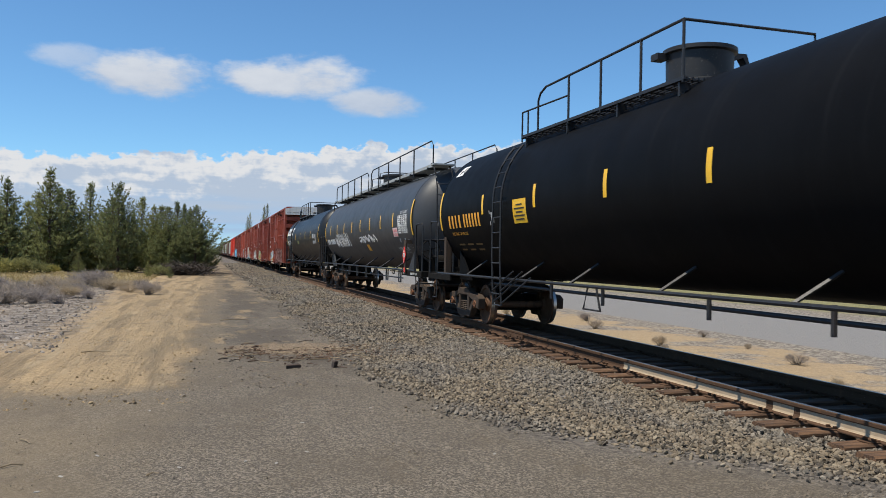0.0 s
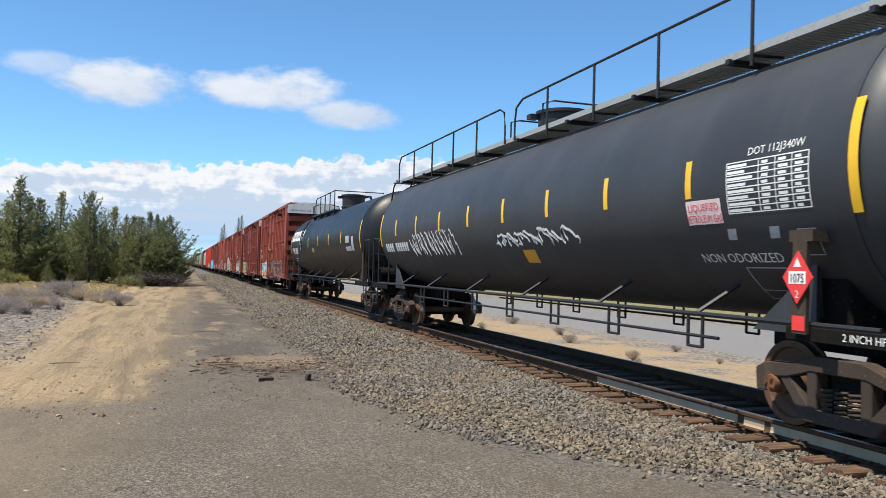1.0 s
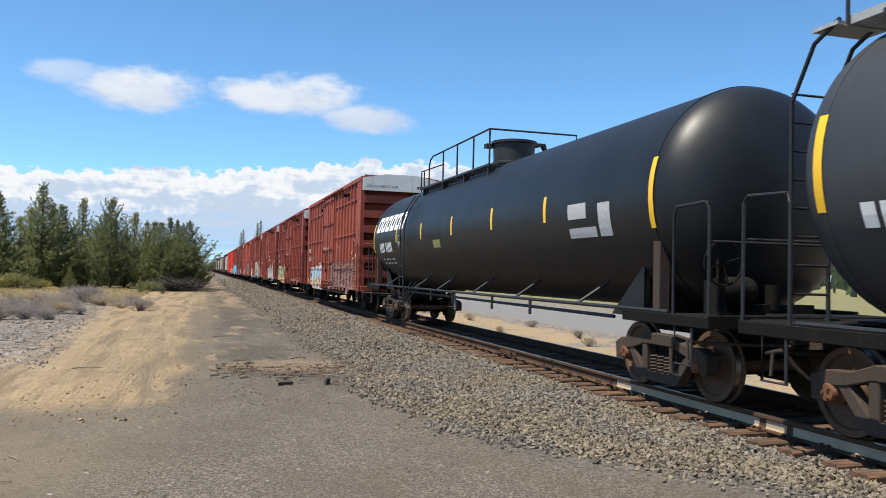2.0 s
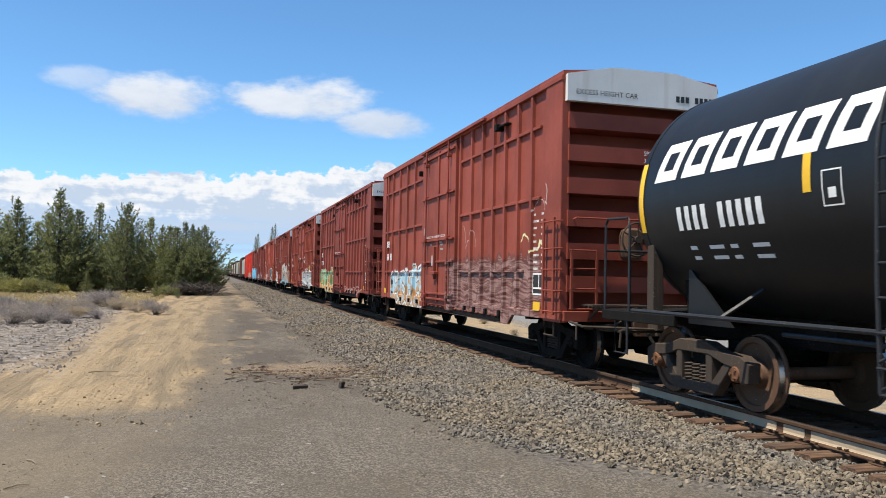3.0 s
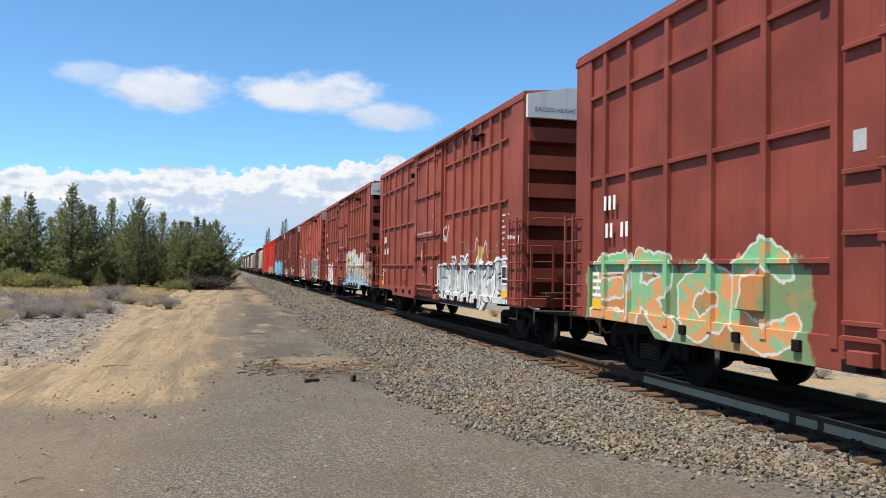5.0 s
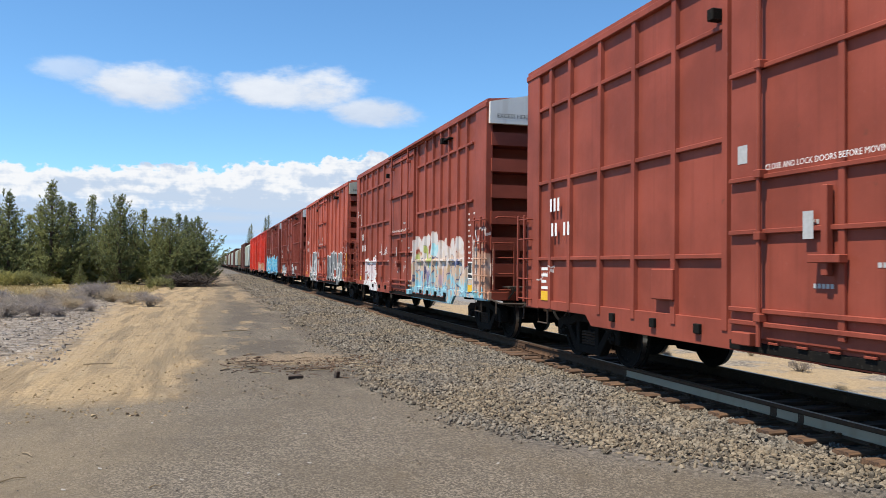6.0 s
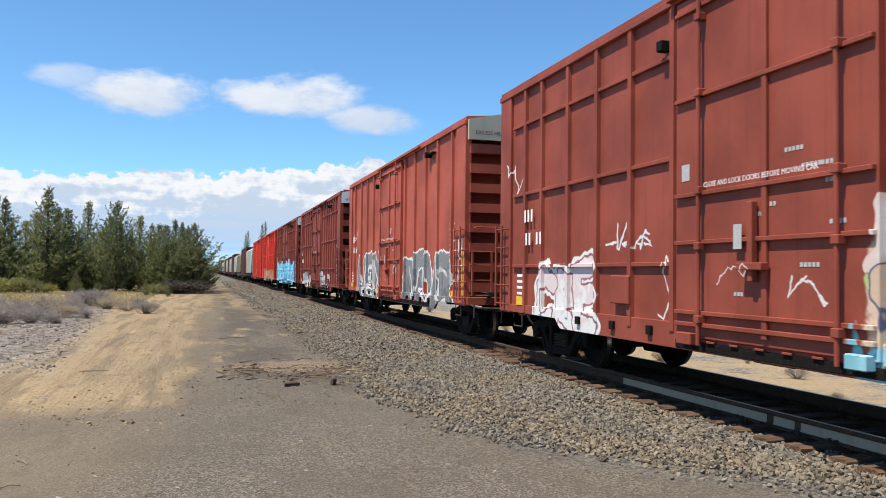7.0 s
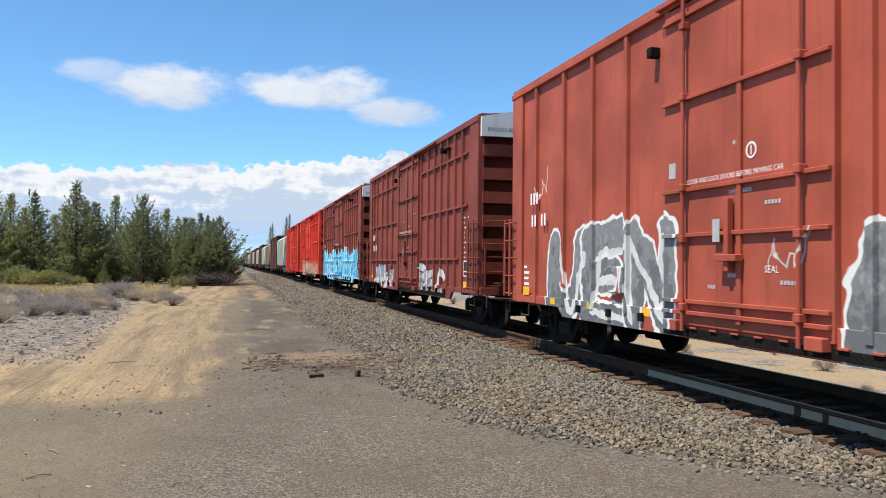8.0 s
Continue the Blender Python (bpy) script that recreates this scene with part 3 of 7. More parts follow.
def truck_meshes():
    out = []
    # a cast side frame with two windows, drawn as upper chord, lower chord, pedestals
    s = Solid()
    top = [(-1.12, 0.36), (-1.14, 0.60), (-0.98, 0.68), (-0.60, 0.70), (-0.30, 0.80), (0.30, 0.80), (0.60, 0.70), (0.98, 0.68), (1.14, 0.60),
           (1.12, 0.36), (0.98, 0.36), (0.92, 0.52), (0.66, 0.55), (0.34, 0.64), (-0.34, 0.64), (-0.66, 0.55), (-0.92, 0.52), (-0.98, 0.36)]
    s.prism(top, "x", -0.09, 0.09)
    s.prism([(-0.80, 0.55), (-0.64, 0.56), (-0.36, 0.27), (0.36, 0.27), (0.64, 0.56), (0.80, 0.55), (0.44, 0.13), (-0.44, 0.13)], "x", -0.075, 0.075)
    s.box(-0.08, 0.08, -0.40, -0.27, 0.2, 0.72).box(-0.08, 0.08, 0.27, 0.40, 0.2, 0.72)
    out.append(s.mesh("side_frame", IRON, 0.012))
    s = Solid()
    for k in (-0.17, 0.0, 0.17):
        pts = [(0.075 * math.cos(a), k + 0.075 * math.sin(a), 0.27 + 0.23 * a / (TAU * 5)) for a in np.linspace(0, TAU * 5, 31)]
        s.tube(pts, 0.017, 4)
    out.append(s.mesh("spring_nest", IRON, 0, True))
    s = Solid()
    s.lathe([(0.0, -0.11), (0.085, -0.11), (0.10, -0.08), (0.10, 0.0), (0.13, 0.02), (0.13, 0.10)], "x", (0, 0, 0), 16)
    for k in range(3):
        a = TAU * k / 3
        s.lathe([(0.02, -0.13), (0.02, -0.10)], "x", (0, 0.055 * math.cos(a), 0.055 * math.sin(a)), 6)
    out.append(s.mesh("axle_cap", RUST, 0, True))
    # wheelset: axle and two dished wheels with flanges
    s = Solid().lathe([(0.08, -1.0), (0.08, 1.0)], "x", (0, 0, 0), 16)
    for sg in (-1, 1):
        s.lathe([(0.11, sg * 0.62), (0.14, sg * 0.64), (0.17, sg * 0.68), (0.36, sg * 0.72), (0.385, sg * 0.685),
                 (0.484, sg * 0.685), (0.484, sg * 0.712), (0.46, sg * 0.725), (WR, sg * 0.735), (WR - 0.004, sg * 0.815), (0.385, sg * 0.815),
                 (0.37, sg * 0.78), (0.18, sg * 0.74), (0.15, sg * 0.80), (0.11, sg * 0.81)], "x", (0, 0, 0), 22)
    for sg in (-1, 1):
        for k in range(4):
            a = TAU * k / 4 + 0.3
            s.box(sg * 0.745 - 0.012, sg * 0.745 + 0.012, 0.27 * math.cos(a) - 0.03, 0.27 * math.cos(a) + 0.03,
                  0.27 * math.sin(a) - 0.03, 0.27 * math.sin(a) + 0.03)
    out.append(s.mesh("wheelset", WHEEL, 0, True))
    out.append(Solid().lathe([(WR + 0.002, -0.038), (WR - 0.001, 0.038)], "x", (0, 0, 0), 40, False).mesh("tread", TREAD, 0, True))
    return out


FRAME_ME, SPRING_ME, CAP_ME, WHEELSET_ME, TREAD_ME = truck_meshes()


# near-black copies for boxcars and hoppers carry the shade under the body
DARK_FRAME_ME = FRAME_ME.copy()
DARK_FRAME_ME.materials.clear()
DARK_FRAME_ME.materials.append(GRIME_SHADE)
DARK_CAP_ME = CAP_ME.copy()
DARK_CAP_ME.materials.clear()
DARK_CAP_ME.materials.append(GRIME_SHADE)
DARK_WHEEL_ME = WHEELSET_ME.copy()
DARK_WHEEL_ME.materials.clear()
DARK_WHEEL_ME.materials.append(GRIME_SHADE)


def add_truck(car, y, spin=True, shaded=False):
    s = Solid().box(-0.95, 0.95, -0.2, 0.2, 0.42, 0.68).box(-0.3, 0.3, -0.35, 0.35, 0.62, 0.82)
    s.box(-0.86, 0.86, -0.62, -0.52, 0.3, 0.45).box(-0.86, 0.86, 0.52, 0.62, 0.3, 0.45)
    tr = part("truck", s, GRIME_SHADE, car, "dark cast steel two-axle truck", 0.015)
    tr.location = (0, y, 0)
    for sg in (-1, 1):
        share("side_frame", DARK_FRAME_ME if shaded else FRAME_ME, tr, pose(sg * 0.99, 0, 0))
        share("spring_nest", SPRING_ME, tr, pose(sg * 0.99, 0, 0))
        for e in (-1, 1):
            share("axle_cap", DARK_CAP_ME if shaded else CAP_ME, tr, pose(sg * 0.99, e * AXLE / 2, WR, 0, 0, 0 if sg < 0 else 180))
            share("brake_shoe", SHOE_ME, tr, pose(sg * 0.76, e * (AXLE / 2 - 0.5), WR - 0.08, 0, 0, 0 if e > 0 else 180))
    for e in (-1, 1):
        w = share("wheelset", DARK_WHEEL_ME if shaded else WHEELSET_ME, tr, pose(0, e * AXLE / 2, WR))
        for sg in (-1, 1):
            share("tread", TREAD_ME, w, pose(sg * 0.774, 0, 0))
        if spin:
            SPINNING.append((w, e * AXLE / 2))
    return tr


SHOE_ME = Solid().prism([(-0.03, -0.16), (0.05, -0.14), (0.03, 0.0), (0.05, 0.14), (-0.03, 0.16), (-0.06, 0.0)], "x", -0.045, 0.045).mesh("brake_shoe", GRIME_SHADE, 0.008)


def add_coupler(car, y, sg):
    """Draft gear, knuckle and hanging air hose at the car's end; sg points outwards."""
    s = Solid().box(-0.13, 0.13, min(y - sg * 1.2, y - sg * 0.35), max(y - sg * 1.2, y - sg * 0.35), 0.72, 1.0)
    s.box(-0.22, 0.22, min(y - sg * 0.42, y - sg * 0.35), max(y - sg * 0.42, y - sg * 0.35), 0.66, 1.06)
    s.prism([(-0.09, y - sg * 0.36), (0.09, y - sg * 0.36), (0.17, y - sg * 0.08), (0.19, y + sg * 0.06), (0.05, y + sg * 0.05), (0.02, y - sg * 0.05),
             (-0.12, y - sg * 0.03), (-0.14, y - sg * 0.12)], "z", 0.74, 0.96)
    part("coupler", s, IRON, car, "rusty steel knuckle coupler", 0.012)
    s = Solid().tube([(-0.35, y - sg * 0.5, 0.78), (-0.36, y - sg * 0.2, 0.55), (-0.3, y - sg * 0.05, 0.42), (-0.2, y + sg * 0.04, 0.46)], 0.028, 8)
    part("air_hose", s, GRIME_SHADE, car, "black rubber air hose", 0, True)
    s = Solid().tube([(-1.48, y - sg * 0.95, 0.86), (-1.4, y - sg * 0.62, 0.80), (-0.3, y - sg * 0.3, 0.78)], 0.02, 8)
    s.tube([(-1.44, y - sg * 0.78, 0.84), (-1.45, y - sg * 0.76, 0.58)], 0.018, 8)
    part("uncoupling_lever", s, IRON, car, "grey steel uncoupling lever", 0, True)


def hoop(pts, r, parent, name, material, sides=8, label=""):
    return part(name, Solid().tube(pts, r, sides), material, parent, label, 0, True)


TZ, TR = 2.65, 1.54       # tank axis height, radius
TH, THEAD = 8.65, 0.78    # half of the straight shell, depth of the heads


def tank_point(y, th, lift=0.004):
    """On the side of the shell that faces -x; th: height along the curve from the axis level."""
    a = th / (TR + lift)
    r = TR + lift
    return (-r * math.cos(a), y, TZ + r * math.sin(a))


def wrap(solid, flat, y, z, stretch=1.0, lift=0.004):
    """Lay outlines on the curved shell; z: height along the curve above the axis."""
    verts, faces = flat
    solid.add([tank_point(y - a * stretch, z + b, lift) for a, b, _ in verts], faces)


def tank_car(y0, jacket, label, style):
    car = empty("tank_car", label, "tank car", "tank cars of the train")
    prof = []
    for k in range(13):
        a = math.pi / 2 * k / 12
        prof.append((max(0.002, TR * math.sin(a)), -TH - THEAD * math.cos(a)))
    prof += [(TR, y) for y in np.linspace(-TH + 0.4, TH - 0.4, 9)]
    prof += [(r, -y) for r, y in prof[:13][::-1]]
    shell = part("tank_shell", Solid().lathe(prof, "y", (0, 0, TZ), 72), jacket, car, "", 0, True)
    for y in (-TH, TH):
        s = Solid().lathe([(TR - 0.02, y - 0.04), (TR + 0.006, y - 0.035), (TR + 0.006, y + 0.035), (TR - 0.02, y + 0.04)], "y", (0, 0, TZ), 72)
        part("seam_band", s, jacket, shell, "", 0, True)
    # yellow strips along the middle of the shell
    for y, hgt in style["strips"]:
        s = Solid()
        wrap(s, bar(0.11, hgt, 0, 8), y + 0.055, -hgt / 2 + 0.03, 1, 0.0075 if abs(y) > 8 else 0.004)
        part("reflective_strip", s, YELLOW, shell, "yellow reflective strip", 0, True)
    # sill, saddles, platforms
    for e in (-1, 1):
        s = Solid().prism([(-1.05, 1.0), (1.05, 1.0), (1.12, 1.72), (0.9, 1.42), (0.5, 1.18), (-0.5, 1.18), (-0.9, 1.42), (-1.12, 1.72)], "y", e * 8.1 - 0.18, e * 8.1 + 0.18)
        part("saddle", s, GRIME_SHADE, car, "", 0.02)
        for x in (-1.2, 1.2):
            part("gusset_plate", Solid().prism([(e * 7.1, 1.02), (e * 8.0, 1.02), (e * 8.0, 1.75)], "x", x - 0.02, x + 0.02), jacket, car)
        part("stub_sill", Solid().box(-0.35, 0.35, *sorted((e * 6.4, e * 9.9)), 0.78, 1.15), GRIME_SHADE, car, "", 0.02)
        s = Solid().box(-1.46, 1.46, min(e * 9.0, e * 9.85), max(e * 9.0, e * 9.85), 1.08, 1.13).box(-1.5, 1.5, e * 9.84 - 0.02, e * 9.84 + 0.02, 0.98, 1.14)
        s.box(-1.5, -1.44, min(e * 7.9, e * 9.86), max(e * 7.9, e * 9.86), 0.98, 1.12).box(1.44, 1.5, min(e * 7.9, e * 9.86), max(e * 7.9, e * 9.86), 0.98, 1.12)
        part("end_platform", s, GRIME_SHADE, car, "black steel end platform", 0.008)
        if not style["lower_rail"]:
            part("support_post", Solid().box(-1.42, -1.26, e * 8.62 - 0.08, e * 8.62 + 0.08, 1.1, 2.05), IRON, car, "grey steel post", 0.01)
        pts = [(-1.47, e * 9.1, 1.1), (-1.47, e * 9.1, 2.35), (-1.47, e * 9.16, 2.45), (-1.47, e * 9.75, 2.47), (-1.47, e * 9.82, 2.4), (-1.47, e * 9.82, 1.1)]
        hoop(pts, 0.02, car, "handrail", BLACK)
        hoop([(-1.47, e * 9.82, 2.0), (1.47, e * 9.82, 2.0)], 0.018, car, "handrail", BLACK)
        hoop([(-1.47, e * 9.5, 1.05), (-1.47, e * 9.5, 0.52), (-1.47, e * 9.14, 0.52), (-1.47, e * 9.14, 1.05)], 0.02, car, "sill_step", BLACK)
        add_truck(car, e * 8.12)
        add_coupler(car, e * 10.15, e)
    # brake gear at the leading end
    s = Solid().lathe([(0.16, -0.25), (0.18, -0.2), (0.18, 0.2), (0.16, 0.25)], "x", (-0.75, -9.3, 1.42), 16).box(-1.1, -0.95, -9.45, -9.2, 1.13, 1.55)
    s.lathe([(0.09, -0.16), (0.09, 0.16)], "z", (-0.2, -9.35, 1.35), 12).box(-0.5, 0.4, -9.4, -9.2, 1.13, 1.26)
    part("brake_gear", s, GRIME_SHADE, car, "black brake cylinder and valves", 0, True)
    ring = [(-1.2 + 0.26 * math.cos(a), -9.72, 1.75 + 0.26 * math.sin(a)) for a in np.linspace(0, TAU, 25)]
    s = Solid().tube(ring, 0.016, 6)
    for a in (0.3, 1.87, 3.44, 5.0):
        s.tube([(-1.2, -9.7, 1.75), (-1.2 + 0.26 * math.cos(a), -9.72, 1.75 + 0.26 * math.sin(a))], 0.012, 6)
    s.box(-1.24, -1.16, -9.7, -9.64, 1.1, 1.8)
    part("hand_brake", s, GRIME_SHADE, car, "dark hand brake wheel", 0, True)
    # pipe rail along the bottom, on brackets
    for x in (-1.47, 1.47):
        hoop([(x, -9.0, 1.14), (x, 9.0, 1.14)], 0.028, car, "side_rail", BLACK)
    for y in style["brackets"]:
        s = Solid().tube([(-1.45, y + 0.22, 1.13), tank_point(y + 0.0, -1.32, 0.0)], 0.024, 4)
        part("rail_bracket", s, BLACK, car)
    if style["lower_rail"]:
        for x in (-1.2, 1.2):
            hoop([(x, -6.5, 0.86), (x, 6.0, 0.86)], 0.02, car, "lower_rail", BLACK)
            for y in np.arange(-6.2, 6.1, 1.9):
                hoop([(x, y, 0.72), (x, y, 1.14)], 0.022, car, "rail_post", BLACK)
                hoop([(x, y + 0.28, 0.72), (x, y + 0.28, 1.14)], 0.022, car, "rail_post", BLACK)
                hoop([(x, y, 0.73), (x, y + 0.28, 0.73)], 0.018, car, "rail_post", BLACK)
    else:
        for y in (-4.2, -2.2, 0.5, 2.4):
            hoop([(-1.3, y, 0.85), (-1.3, y, 1.16)], 0.03, car, "hanger", BLACK)
        hoop([(-0.9, -6.6, 0.95), (-0.9, 6.6, 0.98)], 0.03, car, "brake_pipe", BLACK)
        s = Solid().tube([(-1.0, 1.3, 1.1), (-1.0, 1.15, 0.72), (-1.0, 1.75, 0.72), (-1.0, 1.6, 1.1)], 0.02, 6)
        part("outlet_guard", s, BLACK, car)
    # manway and its housing
    s = Solid().lathe([(0.50, -0.12), (0.50, 0.0), (0.53, 0.02), (0.53, 0.07), (0.49, 0.09), (0.50, 0.50), (0.55, 0.52), (0.55, 0.58), (0.40, 0.61), (0.0, 0.62)],
                      "z", (0, 0, TZ + TR - 0.02), 32)
    dome = part("manway_housing", s, BLACK, car, "black round valve housing", 0, True)
    part("lid_latch", Solid().prism([(0.47, 4.62), (0.72, 4.70), (0.79, 4.58), (0.84, 4.60), (0.78, 4.76), (0.49, 4.76)], "y", -0.9 + 0.82, -0.9 + 0.98), BLACK, dome)
    part("lid_latch", Solid().box(-0.66, -0.48, 0.1, 0.3, 4.6, 4.7), BLACK, dome)
    return car, shell


def top_rail_short(car):
    """A short platform and railing beside the manway, and the side ladder up to it."""
    pl = Solid()
    for k in range(6):
        x = -1.04 + 0.085 * k
        pl.box(x, x + 0.03, -1.25, 4.5, 3.98 + 0.001 * k, 4.02)
    for y in np.arange(-1.2, 4.6, 0.3):
        pl.box(-1.06, -0.55, y - 0.012, y + 0.012, 3.97, 4.0)
    pl.box(-1.08, -1.05, -1.25, 4.5, 3.98, 4.03)
    walk_way = part("walkway", pl, BLACK, car, "dark grated walkway")
    for y in (-1.1, 0.6, 2.4, 4.3):
        part("walkway_bracket", Solid().box(-1.06, -0.9, y - 0.02, y + 0.02, 3.78, 3.97), BLACK, walk_way)
    posts = (-1.2, -0.1, 1.15, 2.35)
    hoop([(-1.06, -1.2, 4.80), (-1.06, 3.35, 4.80), (-1.06, 3.6, 4.72), (-1.06, 3.7, 4.6), (-1.06, 3.7, 4.0)], 0.022, car, "top_rail", BLACK)
    for y in posts:
        hoop([(-1.06, y, 3.95), (-1.06, y, 4.80)], 0.022, car, "rail_post", BLACK)
    hoop([(-1.06, -1.2, 4.80), (1.06, -1.2, 4.80), (1.06, -1.2, 3.95)], 0.022, car, "top_rail", BLACK)
    hoop([(-1.06, 2.35, 4.45), (-1.06, 4.5, 4.5), (-1.06, 4.5, 3.9)], 0.018, car, "mid_rail", BLACK)
    hoop([(-1.06, 4.2, 3.95), (-1.06, 4.2, 4.5)], 0.018, car, "rail_post", BLACK)
    for y in (4.05, 4.5):
        pts = [tank_point(y, th, 0.12) for th in np.linspace(1.25, 0.0, 8)] + [(-1.66, y, 1.6), (-1.62, y, 0.62)]
        hoop(pts, 0.022, car, "ladder_rail", BLACK)
    for k in range(13):
        th = 1.2 - 0.3 * k
        p = tank_point(4.05, th, 0.12) if th > -0.3 else (-1.66 + 0.0 * k, 4.05, TZ + th)
        if p[2] > 0.6:
            hoop([p, (p[0], 4.5, p[2])], 0.014, car, "rung", BLACK)
    hoop([(-1.62, 4.05, 0.62), (-1.62, 4.5, 0.62)], 0.016, car, "rung", BLACK)
    for y in (4.05, 4.5):
        hoop([(-1.47, y - 0.7, 1.3), (-1.64, y, 0.9)], 0.016, car, "ladder_brace", BLACK)
        hoop([(-1.47, y - 1.1, 1.2), (-1.62, y, 0.66)], 0.016, car, "ladder_brace", BLACK)


def top_rail_long(car):
    """A walkway along the whole top with railing in two stretches, and end ladders."""
    for x0, sg in ((-0.92, -1), (0.34, 1)):
        pl = Solid()
        for k in range(11):
            x = x0 + 0.054 * k
            pl.box(x, x + 0.026, -8.95, 8.95, 4.195, 4.225 + 0.0005 * k)
        for y in np.arange(-8.9, 8.95, 0.075):
            pl.box(x0, x0 + 0.57, y - 0.014, y + 0.014, 4.17, 4.215)
        pl.box(x0 - 0.03 if sg < 0 else x0 + 0.57, x0 if sg < 0 else x0 + 0.60, -8.95, 8.95, 4.15, 4.24)
        part("walkway", pl, GRATE, car, "grey grated walkway")
    for y in np.arange(-8.4, 8.6, 2.1):
        part("walkway_bracket", Solid().box(-1.0, 1.0, y - 0.035, y + 0.035, 4.10, 4.165), BLACK, car)
    for x in (-0.97, 0.97):
        hoop([(x, 8.9, 4.15), (x, 8.9, 4.72), (x, 8.7, 4.9), (x, 0.95, 4.9), (x, 0.72, 4.8), (x, 0.66, 4.5), (x, 0.66, 4.15)], 0.021, car, "top_rail", BLACK)
        hoop([(x, -8.95, 4.15), (x, -8.95, 4.75), (x, -8.75, 4.9), (x, -0.2, 4.9), (x, 0.1, 4.78), (x, 0.16, 4.5), (x, 0.16, 4.15)], 0.021, car, "top_rail", BLACK)
        for y in (7.3, 5.6, 3.9, 2.3, -1.3, -3.0, -4.8, -6.7):
            hoop([(x, y, 4.0), (x, y, 4.9)], 0.022, car, "rail_post", BLACK)
            hoop([(x, y, 4.12), (x * 0.55, y, 4.14)], 0.018, car, "rail_bracket", BLACK)
    hoop([(-0.8, 0.75, 4.2), (-0.8, 0.75, 4.62), (-0.6, 0.8, 4.68), (0.5, 0.8, 4.68)], 0.018, car, "valve_guard", BLACK)
    hoop([(-0.8, -0.75, 4.2), (-0.8, -0.75, 4.72), (-0.6, -0.8, 4.78), (0.5, -0.8, 4.78)], 0.018, car, "valve_guard", BLACK)
    for e in (-1, 1):
        for x in (-1.02, -0.52):
            hoop([(x, e * 9.62, 1.12), (x, e * 9.62, 3.5), (x, e * 9.3, 4.05), (x, e * 8.95, 4.22)], 0.024, car, "ladder_rail", BLACK)
        for z in np.arange(1.42, 3.6, 0.31):
            hoop([(-1.02, e * 9.62, z), (-0.52, e * 9.62, z)], 0.014, car, "rung", BLACK)
        part("landing", Solid().box(-1.05, -0.4, min(e * 8.95, e * 9.3), max(e * 8.95, e * 9.3), 4.16, 4.20), GRATE, car)


def pieces(solid):
    """The loose pieces of a flat drawing, each a Solid of its own."""
    root = list(range(len(solid.v)))

    def find(i):
        while root[i] != i:
            root[i] = root[root[i]]
            i = root[i]
        return i
    for f in solid.f:
        for i in f[1:]:
            root[find(i)] = find(f[0])
    heaps = {}
    for f in solid.f:
        heaps.setdefault(find(f[0]), []).append(f)
    out = []
    for faces in heaps.values():
        ids = sorted({i for f in faces for i in f})
        place = {i: k for k, i in enumerate(ids)}
        out.append(Solid().add([solid.v[i] for i in ids], [tuple(place[i] for i in f) for f in faces]))
    return out


def lettering(car, solid, material, label, name="lettering"):
    """Painted marks: a few large ones each by itself, lines of small ones joined."""
    loose = pieces(solid)
    if 1 < len(loose) <= 12:
        return [part(name, q, material, car, label) for q in loose][0]
    ob = part(name, solid, material, car, label)
    if len(loose) > 12:
        ob["kind"] = "stuff"
    return ob


HW = 1.46      # half width of a boxcar over its side sheets
HN = 7.53     # from the middle of the car to the near end of its body


